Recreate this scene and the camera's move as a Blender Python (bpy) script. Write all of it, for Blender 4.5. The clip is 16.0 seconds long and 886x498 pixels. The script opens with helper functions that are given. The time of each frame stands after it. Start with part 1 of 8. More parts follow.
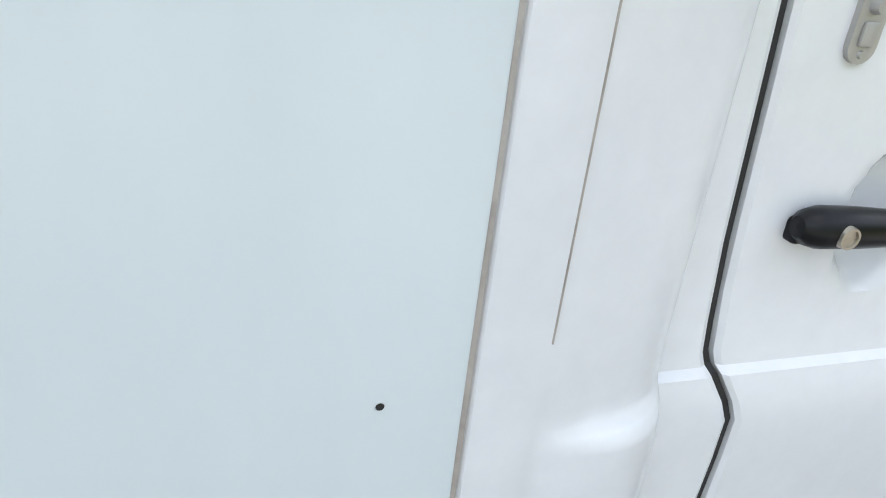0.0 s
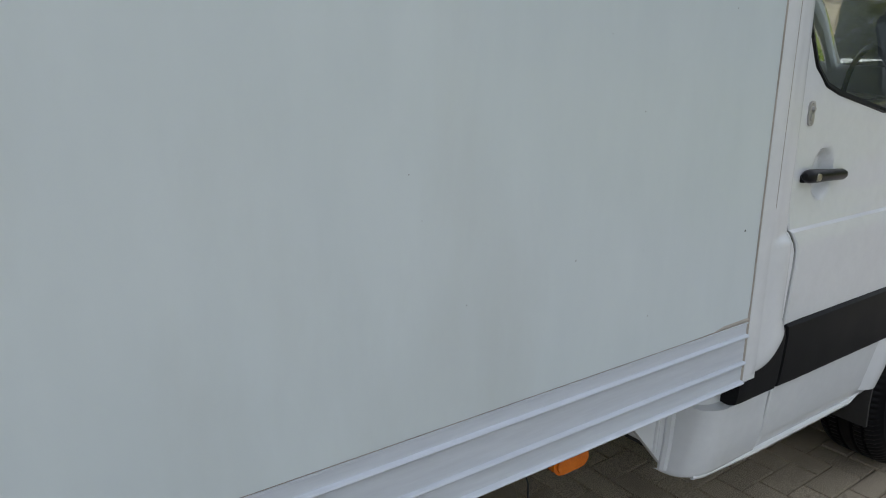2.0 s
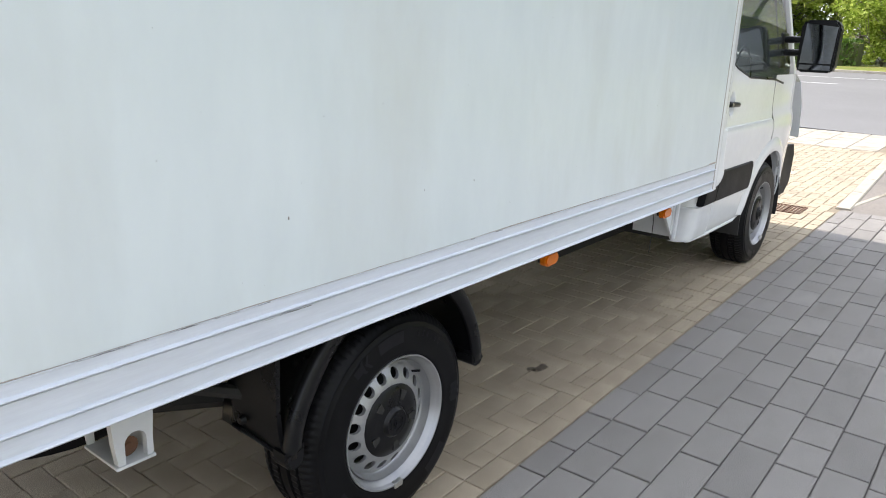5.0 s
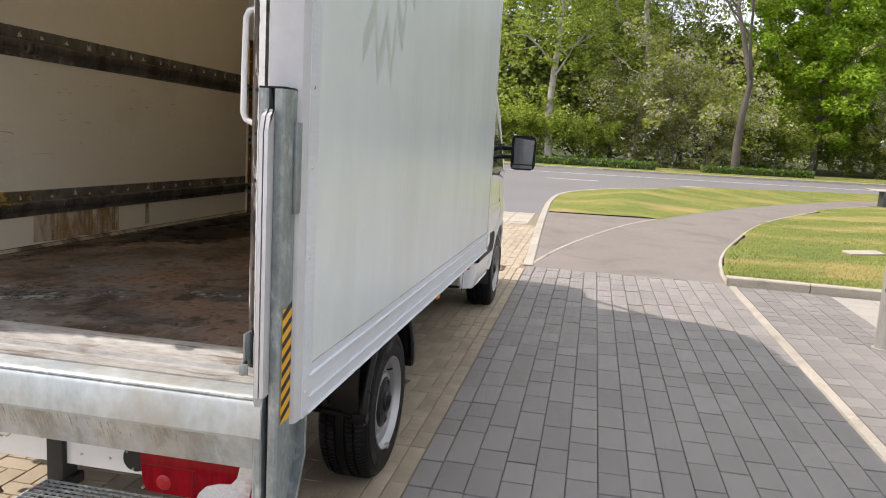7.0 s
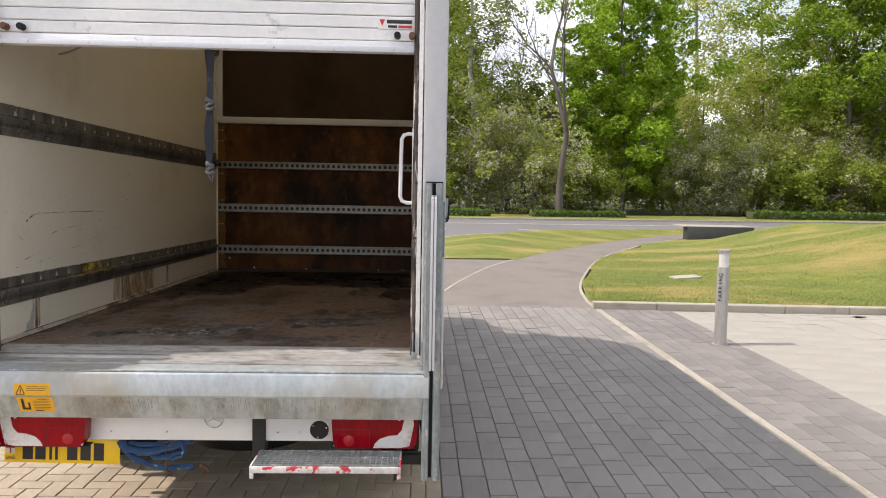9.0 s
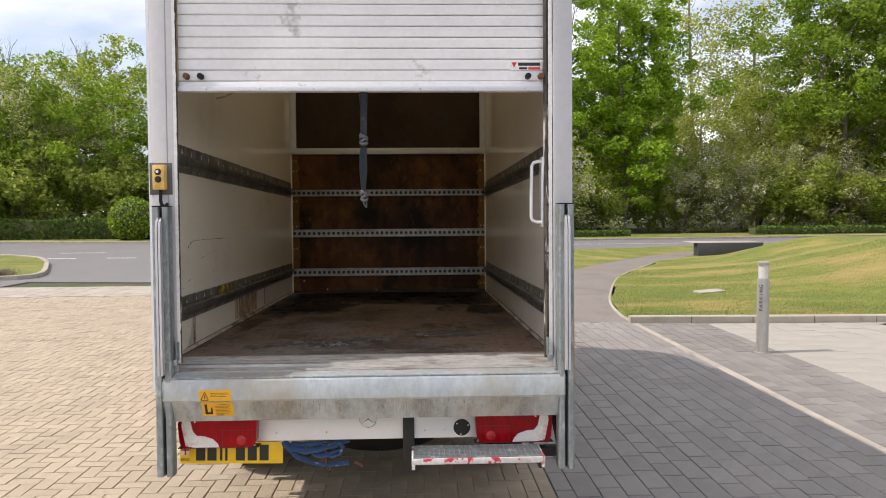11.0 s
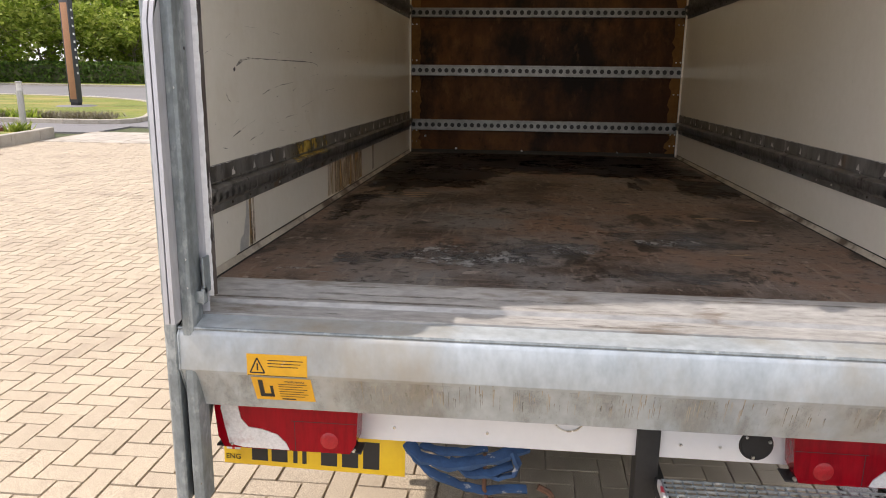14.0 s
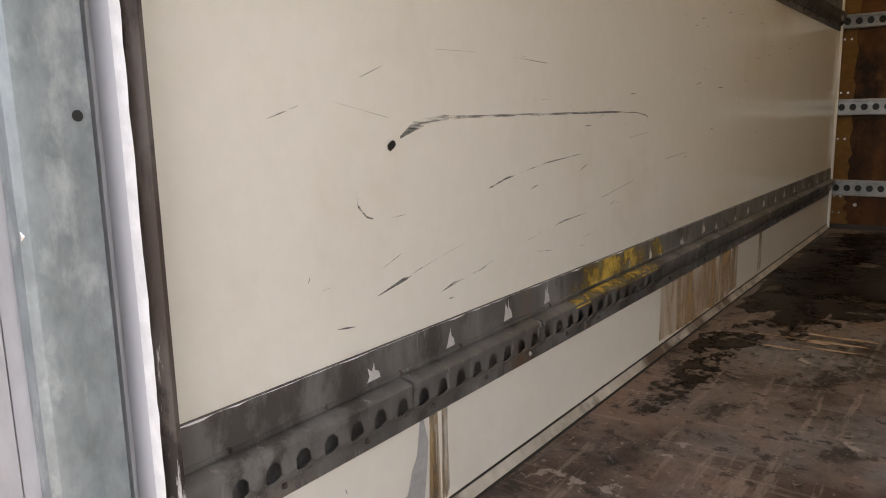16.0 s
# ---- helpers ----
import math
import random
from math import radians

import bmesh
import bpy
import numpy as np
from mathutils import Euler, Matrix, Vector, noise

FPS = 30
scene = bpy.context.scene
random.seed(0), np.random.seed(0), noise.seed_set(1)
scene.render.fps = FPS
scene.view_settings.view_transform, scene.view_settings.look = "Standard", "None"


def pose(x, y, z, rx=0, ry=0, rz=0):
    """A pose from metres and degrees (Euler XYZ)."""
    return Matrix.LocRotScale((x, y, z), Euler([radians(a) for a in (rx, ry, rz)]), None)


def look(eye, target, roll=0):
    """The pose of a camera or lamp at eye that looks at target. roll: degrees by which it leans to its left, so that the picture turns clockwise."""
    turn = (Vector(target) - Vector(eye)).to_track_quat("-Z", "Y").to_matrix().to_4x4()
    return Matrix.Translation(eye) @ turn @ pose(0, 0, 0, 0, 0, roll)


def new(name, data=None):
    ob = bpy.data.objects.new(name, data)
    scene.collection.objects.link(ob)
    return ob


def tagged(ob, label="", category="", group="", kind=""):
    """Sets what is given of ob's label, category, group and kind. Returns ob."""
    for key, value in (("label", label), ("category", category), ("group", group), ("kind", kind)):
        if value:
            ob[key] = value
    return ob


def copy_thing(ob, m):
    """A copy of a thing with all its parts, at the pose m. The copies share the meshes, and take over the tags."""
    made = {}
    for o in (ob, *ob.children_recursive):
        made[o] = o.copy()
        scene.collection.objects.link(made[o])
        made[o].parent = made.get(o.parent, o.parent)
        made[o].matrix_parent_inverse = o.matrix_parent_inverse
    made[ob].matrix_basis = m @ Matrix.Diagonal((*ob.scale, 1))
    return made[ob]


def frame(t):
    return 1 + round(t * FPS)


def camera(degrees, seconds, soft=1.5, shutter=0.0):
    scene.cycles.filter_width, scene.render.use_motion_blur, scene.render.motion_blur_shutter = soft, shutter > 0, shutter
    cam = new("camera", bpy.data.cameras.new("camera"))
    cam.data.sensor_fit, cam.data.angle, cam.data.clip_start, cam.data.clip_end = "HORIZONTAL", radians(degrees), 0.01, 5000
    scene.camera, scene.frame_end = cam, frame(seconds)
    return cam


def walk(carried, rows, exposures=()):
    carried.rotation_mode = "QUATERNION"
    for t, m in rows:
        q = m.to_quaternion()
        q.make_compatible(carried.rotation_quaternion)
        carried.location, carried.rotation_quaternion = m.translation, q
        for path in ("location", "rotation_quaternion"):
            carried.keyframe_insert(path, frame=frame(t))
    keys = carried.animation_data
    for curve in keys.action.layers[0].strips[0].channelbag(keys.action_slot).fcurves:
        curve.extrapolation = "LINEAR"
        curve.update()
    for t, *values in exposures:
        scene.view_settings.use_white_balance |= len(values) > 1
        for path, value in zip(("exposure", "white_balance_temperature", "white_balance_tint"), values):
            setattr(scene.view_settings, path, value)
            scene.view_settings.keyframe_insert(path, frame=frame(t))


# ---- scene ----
cam = camera(62.0, 16.0, 1.0)

# camera path: seconds, place, heading, tilt, roll
PATH = [
    (0, 1.368, 3.530, 1.354, 71.25, -27.17, 5.15),
    (0.5, 1.526, 3.230, 1.373, 62.49, -23.30, 1.71),
    (1, 1.637, 2.854, 1.372, 60.94, -19.79, -0.36),
    (1.5, 1.741, 2.563, 1.415, 58.10, -18.52, -0.58),
    (2, 1.879, 2.254, 1.460, 54.67, -15.87, -0.53),
    (2.5, 1.922, 1.801, 1.432, 54.38, -16.54, 0.99),
    (3, 2.071, 1.273, 1.363, 60.30, -21.94, 0.60),
    (3.5, 2.101, 0.914, 1.333, 64.85, -29.81, -0.63),
    (4, 2.166, 0.533, 1.353, 56.42, -29.44, 1.08),
    (4.5, 2.288, 0.194, 1.408, 46.05, -22.98, 1.89),
    (4.7, 2.309, 0.037, 1.453, 42.78, -19.99, 1.69),
    (6.8, 1.819, -1.749, 1.623, 13.64, -10.01, 3.26),
    (7, 1.799, -1.911, 1.622, 11.15, -9.18, 2.95),
    (7.5, 1.652, -2.297, 1.659, 5.69, -7.40, 2.33),
    (8, 1.405, -2.661, 1.674, 1.73, -6.30, 1.80),
    (8.5, 1.233, -3.013, 1.698, -0.49, -5.92, 1.67),
    (9, 0.928, -3.289, 1.686, -1.89, -4.79, 1.02),
    (9.5, 0.674, -3.604, 1.731, -2.30, -3.69, 0.44),
    (9.7, 0.613, -3.740, 1.703, -2.37, -3.16, 0.26),
    (11.8, 0.138, -3.530, 1.645, -1.81, -2.94, -0.79),
    (12, 0.129, -3.381, 1.618, -1.22, -3.78, -0.42),
    (12.5, 0.122, -2.984, 1.598, 0.79, -6.45, 0.26),
    (13, 0.096, -2.545, 1.522, 3.13, -9.62, 0.77),
    (13.5, -0.044, -2.163, 1.489, 5.22, -12.43, 0.97),
    (14, -0.135, -1.772, 1.512, 6.02, -14.16, 0.53),
    (14.5, -0.190, -1.346, 1.495, 9.61, -15.11, -0.43),
    (15, -0.266, -1.004, 1.481, 17.09, -15.58, -0.20),
    (15.5, -0.328, -0.705, 1.515, 26.38, -15.00, -0.88),
    (16, -0.352, -0.394, 1.538, 36.50, -11.06, -1.97),
]
EXPO = [(0.0, 0.98, 6300, 10.0), (0.5, 0.53, 6311, 10.1), (1.0, 0.24, 6322, 10.2), (2.0, 0.0, 6344, 10.4), (2.7, 0.02, 6360, 10.6), (3.5, 0.66, 6378, 10.8), (4.5, 0.93, 6400, 11.0), (5.5, 0.62, 6550, 13.0), (7.0, 0.35, 6860, 15.5), (8.0, 0.32, 6850, 15.7), (9.0, 0.24, 6840, 15.9), (9.7, 0.18, 6833, 16.0), (12.0, 0.09, 6810, 16.5), (13.5, 0.36, 6735, 16.9), (14.5, 0.62, 6860, 18.5), (15.0, 0.92, 6960, 19.0), (15.5, 1.18, 6960, 19.5), (16.0, 1.33, 6750, 18.5)]          # seconds, stops, kelvin, tint
walk(cam, [(t, pose(x, y, z, 0, 0, yaw) @ pose(0, 0, 0, 90 + tilt, 0, 0) @ pose(0, 0, 0, 0, 0, roll)) for t, x, y, z, yaw, tilt, roll in PATH], EXPO)

# ---------------------------------------------------------------- world and sun
SUN_DIR = Vector((-0.78, -0.06, 1.0)).normalized()          # towards the sun
world = bpy.data.worlds.new("World")
scene.world = world
world.use_nodes = True
wn, wl = world.node_tree.nodes, world.node_tree.links
sky = wn.new("ShaderNodeTexSky")
sky.sky_type = "NISHITA"
sky.sun_disc = False
sky.sun_elevation = math.asin(SUN_DIR.z)
sky.sun_rotation = math.atan2(SUN_DIR.x, SUN_DIR.y)
sky.dust_density = 1.2
# thin broken cloud over the blue
wtc = wn.new("ShaderNodeTexCoord")
wmap = wn.new("ShaderNodeMapping")
wmap.inputs["Location"].default_value = (3.1, 1.7, 0.4)
wmap.inputs["Scale"].default_value = (1.0, 1.0, 2.6)
wl.new(wtc.outputs["Generated"], wmap.inputs["Vector"])
wno = wn.new("ShaderNodeTexNoise")
wno.inputs["Scale"].default_value = 2.2
wno.inputs["Detail"].default_value = 6.0
wl.new(wmap.outputs["Vector"], wno.inputs["Vector"])
wra = wn.new("ShaderNodeValToRGB")
wra.color_ramp.elements[0].position = 0.33
wra.color_ramp.elements[1].position = 0.62
wl.new(wno.outputs["Fac"], wra.inputs["Fac"])
wmx = wn.new("ShaderNodeMixRGB")
wmx.inputs["Color2"].default_value = (8.35, 8.7, 9.25, 1)
wl.new(wra.outputs["Color"], wmx.inputs["Fac"])
wl.new(sky.outputs["Color"], wmx.inputs["Color1"])
wbg = wn["Background"]
wl.new(wmx.outputs["Color"], wbg.inputs["Color"])
wbg.inputs["Strength"].default_value = 0.15

sun = new("sun", bpy.data.lights.new("sun", "SUN"))
sun.data.energy = 3.5
sun.data.angle = radians(0.6)
sun.data.color = (1.0, 0.95, 0.87)
sun.matrix_world = look(SUN_DIR * 30, (0, 0, 0))

# ---------------------------------------------------------------- materials
def rgb(c):
    return (*c, 1.0)


def node(nt, kind, **values):
    n = nt.nodes.new(kind)
    for k, v in values.items():
        n.inputs[k.replace("_", " ")].default_value = v
    return n


def surface(name, c1, c2, rough=0.6, metal=0.0, scale=3.0, fine=60.0, bump=0.15, depth=0.002, stain=None, stain_scale=1.2,
            stain_at=(0.55, 0.7), vary=0.0, spec=0.5, stretch=(1, 1, 1), rough_var=0.15, fine_mix=0.25, coat=0.0, crisp=0.18, amp=0.45):
    """Two-scale noise between two colours, optional stains, per-object variation and fine bump."""
    m = bpy.data.materials.new(name)
    m.use_nodes = True
    nt = m.node_tree
    ln = nt.links.new
    b = nt.nodes["Principled BSDF"]
    tc = nt.nodes.new("ShaderNodeTexCoord")
    mp = nt.nodes.new("ShaderNodeMapping")
    mp.inputs["Scale"].default_value = stretch
    ln(tc.outputs["Object"], mp.inputs["Vector"])
    big = node(nt, "ShaderNodeTexNoise", Scale=scale, Detail=5.0, Roughness=0.6)
    small = node(nt, "ShaderNodeTexNoise", Scale=fine, Detail=3.0, Roughness=0.65)
    ln(mp.outputs["Vector"], big.inputs["Vector"])
    ln(mp.outputs["Vector"], small.inputs["Vector"])
    r1 = nt.nodes.new("ShaderNodeValToRGB")
    r1.color_ramp.elements[0].position, r1.color_ramp.elements[1].position = 0.3, 0.7
    r1.color_ramp.elements[0].color, r1.color_ramp.elements[1].color = rgb(c1), rgb(c2)
    ln(big.outputs["Fac"], r1.inputs["Fac"])
    col = r1.outputs["Color"]
    mid = tuple((a + d) / 2 for a, d in zip(c1, c2))
    r2 = nt.nodes.new("ShaderNodeValToRGB")
    r2.color_ramp.elements[0].position, r2.color_ramp.elements[1].position = 0.5 - crisp, 0.5 + crisp
    r2.color_ramp.elements[0].color = rgb([v * (1 - amp) for v in mid])
    r2.color_ramp.elements[1].color = rgb([min(1, v * (1 + amp)) for v in mid])
    ln(small.outputs["Fac"], r2.inputs["Fac"])
    mx = nt.nodes.new("ShaderNodeMixRGB")
    mx.inputs["Fac"].default_value = fine_mix
    ln(col, mx.inputs["Color1"])
    ln(r2.outputs["Color"], mx.inputs["Color2"])
    col = mx.outputs["Color"]
    if stain:
        sn = node(nt, "ShaderNodeTexNoise", Scale=stain_scale, Detail=7.0, Roughness=0.62)
        off = nt.nodes.new("ShaderNodeMapping")
        off.inputs["Location"].default_value = (7.3, 2.1, 4.4)
        ln(mp.outputs["Vector"], off.inputs["Vector"])
        ln(off.outputs["Vector"], sn.inputs["Vector"])
        sr = nt.nodes.new("ShaderNodeValToRGB")
        sr.color_ramp.elements[0].position, sr.color_ramp.elements[1].position = stain_at
        ln(sn.outputs["Fac"], sr.inputs["Fac"])
        sm = nt.nodes.new("ShaderNodeMixRGB")
        sm.inputs["Color2"].default_value = rgb(stain)
        ln(sr.outputs["Color"], sm.inputs["Fac"])
        ln(col, sm.inputs["Color1"])
        col = sm.outputs["Color"]
    if vary:
        oi = nt.nodes.new("ShaderNodeObjectInfo")
        ge = nt.nodes.new("ShaderNodeNewGeometry")
        ad = nt.nodes.new("ShaderNodeMath")
        ad.operation = "ADD"
        ln(oi.outputs["Random"], ad.inputs[0])
        ln(ge.outputs["Random Per Island"], ad.inputs[1])
        fr = nt.nodes.new("ShaderNodeMath")
        fr.operation = "FRACT"
        ln(ad.outputs[0], fr.inputs[0])
        ma = nt.nodes.new("ShaderNodeMapRange")
        ma.inputs["To Min"].default_value, ma.inputs["To Max"].default_value = 1 - vary, 1 + vary
        ln(fr.outputs[0], ma.inputs["Value"])
        hs = nt.nodes.new("ShaderNodeHueSaturation")
        ln(ma.outputs["Result"], hs.inputs["Value"])
        ln(col, hs.inputs["Color"])
        col = hs.outputs["Color"]
    ln(col, b.inputs["Base Color"])
    rr = nt.nodes.new("ShaderNodeMapRange")
    rr.inputs["To Min"].default_value = max(0.02, rough - rough_var)
    rr.inputs["To Max"].default_value = min(1.0, rough + rough_var)
    ln(big.outputs["Fac"], rr.inputs["Value"])
    ln(rr.outputs["Result"], b.inputs["Roughness"])
    b.inputs["Metallic"].default_value = metal
    b.inputs["Specular IOR Level"].default_value = spec
    b.inputs["Coat Weight"].default_value = coat
    if bump:
        bu = nt.nodes.new("ShaderNodeBump")
        bu.inputs["Strength"].default_value = bump
        bu.inputs["Distance"].default_value = depth
        ln(small.outputs["Fac"], bu.inputs["Height"])
        ln(bu.outputs["Normal"], b.inputs["Normal"])
    return m


def leafy(name, c1, c2, c3, trans=0.35):
    m = bpy.data.materials.new(name)
    m.use_nodes = True
    nt = m.node_tree
    ln = nt.links.new
    b = nt.nodes["Principled BSDF"]
    ge = nt.nodes.new("ShaderNodeNewGeometry")
    oi = nt.nodes.new("ShaderNodeObjectInfo")
    r = nt.nodes.new("ShaderNodeValToRGB")
    r.color_ramp.elements[0].color, r.color_ramp.elements[1].color = rgb(c1), rgb(c3)
    e = r.color_ramp.elements.new(0.55)
    e.color = rgb(c2)
    ln(ge.outputs["Random Per Island"], r.inputs["Fac"])
    hs = nt.nodes.new("ShaderNodeHueSaturation")
    ma = nt.nodes.new("ShaderNodeMapRange")
    ma.inputs["To Min"].default_value, ma.inputs["To Max"].default_value = 0.75, 1.2
    ln(oi.outputs["Random"], ma.inputs["Value"])
    ln(ma.outputs["Result"], hs.inputs["Value"])
    ln(r.outputs["Color"], hs.inputs["Color"])
    ln(hs.outputs["Color"], b.inputs["Base Color"])
    b.inputs["Roughness"].default_value = 0.55
    b.inputs["Specular IOR Level"].default_value = 0.3
    tr = nt.nodes.new("ShaderNodeBsdfTranslucent")
    ln(hs.outputs["Color"], tr.inputs["Color"])
    mx = nt.nodes.new("ShaderNodeMixShader")
    mx.inputs["Fac"].default_value = trans
    ln(b.outputs["BSDF"], mx.inputs[1])
    ln(tr.outputs["BSDF"], mx.inputs[2])
    ln(mx.outputs["Shader"], nt.nodes["Material Output"].inputs["Surface"])
    return m


def decal(name, c1, c2, scale=20.0, stretch=(1, 1, 1), lo=0.42, hi=0.58, rough=0.6, spec=0.5):
    """A thin, broken-up mark: colour where the noise is high, nothing where it is low."""
    m = bpy.data.materials.new(name)
    m.use_nodes = True
    nt = m.node_tree
    ln = nt.links.new
    b = nt.nodes["Principled BSDF"]
    tc = nt.nodes.new("ShaderNodeTexCoord")
    mp = nt.nodes.new("ShaderNodeMapping")
    mp.inputs["Scale"].default_value = stretch
    ln(tc.outputs["Object"], mp.inputs["Vector"])
    no = node(nt, "ShaderNodeTexNoise", Scale=scale, Detail=8.0, Roughness=0.7)
    ln(mp.outputs["Vector"], no.inputs["Vector"])
    cr = nt.nodes.new("ShaderNodeValToRGB")
    cr.color_ramp.elements[0].position, cr.color_ramp.elements[1].position = 0.4, 0.7
    cr.color_ramp.elements[0].color, cr.color_ramp.elements[1].color = rgb(c1), rgb(c2)
    ln(no.outputs["Fac"], cr.inputs["Fac"])
    ln(cr.outputs["Color"], b.inputs["Base Color"])
    b.inputs["Roughness"].default_value = rough
    b.inputs["Specular IOR Level"].default_value = spec
    ma = nt.nodes.new("ShaderNodeMapRange")
    ma.inputs["From Min"].default_value, ma.inputs["From Max"].default_value = lo, hi
    ln(no.outputs["Fac"], ma.inputs["Value"])
    tr = nt.nodes.new("ShaderNodeBsdfTransparent")
    mx = nt.nodes.new("ShaderNodeMixShader")
    ln(ma.outputs["Result"], mx.inputs["Fac"])
    ln(tr.outputs["BSDF"], mx.inputs[1])
    ln(b.outputs["BSDF"], mx.inputs[2])
    ln(mx.outputs["Shader"], nt.nodes["Material Output"].inputs["Surface"])
    return m


def layered(name, base, layers, rough=0.5, bump=0.4, depth=0.002, spec=0.5):
    """A base colour with noise layers over it: (colour, scale, stretch, lo, hi, strength, seed)."""
    m = bpy.data.materials.new(name)
    m.use_nodes = True
    nt = m.node_tree
    ln = nt.links.new
    b = nt.nodes["Principled BSDF"]
    tc = nt.nodes.new("ShaderNodeTexCoord")
    col, hgt = None, None
    for c, scale, stretch, lo, hi, power, seed in layers:
        mp = nt.nodes.new("ShaderNodeMapping")
        mp.inputs["Scale"].default_value = stretch
        mp.inputs["Location"].default_value = (seed * 3.1, seed * 1.7, seed)
        mp.inputs["Rotation"].default_value = (0, 0, seed * 0.11)
        ln(tc.outputs["Object"], mp.inputs["Vector"])
        no = node(nt, "ShaderNodeTexNoise", Scale=scale, Detail=9.0, Roughness=0.68)
        ln(mp.outputs["Vector"], no.inputs["Vector"])
        ma = nt.nodes.new("ShaderNodeMapRange")
        ma.inputs["From Min"].default_value, ma.inputs["From Max"].default_value = lo, hi
        ma.inputs["To Max"].default_value = power
        ln(no.outputs["Fac"], ma.inputs["Value"])
        mx = nt.nodes.new("ShaderNodeMixRGB")
        ln(ma.outputs["Result"], mx.inputs["Fac"])
        if col:
            ln(col, mx.inputs["Color1"])
        else:
            mx.inputs["Color1"].default_value = rgb(base)
        mx.inputs["Color2"].default_value = rgb(c)
        col, hgt = mx.outputs["Color"], no.outputs["Fac"]
    ln(col, b.inputs["Base Color"])
    rm = nt.nodes.new("ShaderNodeMapRange")
    rm.inputs["To Min"].default_value, rm.inputs["To Max"].default_value = rough - 0.15, rough + 0.2
    ln(hgt, rm.inputs["Value"])
    ln(rm.outputs["Result"], b.inputs["Roughness"])
    b.inputs["Specular IOR Level"].default_value = spec
    bu = nt.nodes.new("ShaderNodeBump")
    bu.inputs["Strength"].default_value, bu.inputs["Distance"].default_value = bump, depth
    ln(hgt, bu.inputs["Height"])
    ln(bu.outputs["Normal"], b.inputs["Normal"])
    return m


def glassy(name, tint, rough=0.02):
    m = bpy.data.materials.new(name)
    m.use_nodes = True
    b = m.node_tree.nodes["Principled BSDF"]
    b.inputs["Base Color"].default_value = rgb(tint)
    b.inputs["Transmission Weight"].default_value = 0.9
    b.inputs["Roughness"].default_value = rough
    b.inputs["IOR"].default_value = 1.45
    return m


GRP = surface("white_grp_panel", (0.635, 0.695, 0.715), (0.69, 0.745, 0.76), rough=0.24, scale=1.5, fine=9.0, bump=0.04, depth=0.003,
              stain=(0.60, 0.635, 0.63), stain_scale=1.6, stain_at=(0.5, 0.75), stretch=(1, 1, 0.35), rough_var=0.07, fine_mix=0.05)
PAINT = surface("white_body_paint", (0.72, 0.73, 0.75), (0.78, 0.79, 0.80), rough=0.16, scale=2.0, fine=30.0, bump=0.02, rough_var=0.05, fine_mix=0.05, coat=0.4)
TRIMW = surface("white_gelcoat", (0.70, 0.71, 0.73), (0.76, 0.765, 0.78), rough=0.24, scale=3.0, fine=25.0, bump=0.03, rough_var=0.05, fine_mix=0.06, spec=0.4)
POSTM = surface("grey_white_post", (0.50, 0.505, 0.535), (0.57, 0.575, 0.60), rough=0.42, scale=3.0, fine=25.0, bump=0.03, rough_var=0.05, fine_mix=0.08, spec=0.4)
ALU = surface("anodised_aluminium", (0.60, 0.63, 0.69), (0.66, 0.69, 0.745), rough=0.32, metal=0.05, scale=4.0, fine=90.0, bump=0.05, stretch=(1, 0.1, 1),
              stain=(0.53, 0.55, 0.58), stain_scale=2.5, stain_at=(0.60, 0.85), fine_mix=0.1)
ALUDOOR = surface("white_coated_slat", (0.72, 0.73, 0.75), (0.82, 0.83, 0.85), rough=0.35, metal=0.0, scale=3.0, fine=40.0, bump=0.08,
                  stain=(0.42, 0.43, 0.43), stain_scale=5.5, stain_at=(0.61, 0.68), fine_mix=0.1)
GALV = surface("galvanised_steel", (0.20, 0.228, 0.236), (0.285, 0.32, 0.33), rough=0.48, metal=0.4, scale=16.0, fine=60.0, bump=0.15,
               stain=(0.42, 0.455, 0.46), stain_scale=20.0, stain_at=(0.54, 0.66), stretch=(1, 1, 0.5), fine_mix=0.4)
GALVS = surface("stained_galvanised_bar", (0.37, 0.42, 0.45), (0.50, 0.545, 0.565), rough=0.40, metal=0.4, scale=5.0, fine=40.0, bump=0.12,
                stain=(0.36, 0.32, 0.25), stain_scale=3.2, stain_at=(0.48, 0.70), stretch=(0.7, 1, 0.4), fine_mix=0.25)
SLIDE = surface("dull_zinc_bar", (0.46, 0.46, 0.485), (0.56, 0.56, 0.58), rough=0.4, metal=0.2, scale=6.0, fine=50.0, bump=0.05, stretch=(1, 1, 0.3), fine_mix=0.2)
SLATEG = surface("dark_grey_backplate", (0.07, 0.072, 0.078), (0.11, 0.112, 0.118), rough=0.5, scale=9.0, fine=60.0, bump=0.1)
SILLM = surface("worn_aluminium_sill", (0.30, 0.294, 0.278), (0.45, 0.442, 0.425), rough=0.5, metal=0.25, scale=7.0, fine=50.0, bump=0.25,
                stain=(0.22, 0.19, 0.16), stain_scale=9.0, stain_at=(0.56, 0.64), stretch=(0.35, 1.4, 1), fine_mix=0.45)
CREAM = surface("cream_grp_lining", (0.79, 0.75, 0.66), (0.84, 0.805, 0.72), rough=0.14, scale=1.2, fine=30.0, bump=0.012, rough_var=0.05,
                stain=(0.68, 0.62, 0.51), stain_scale=2.0, stain_at=(0.58, 0.85), fine_mix=0.05)
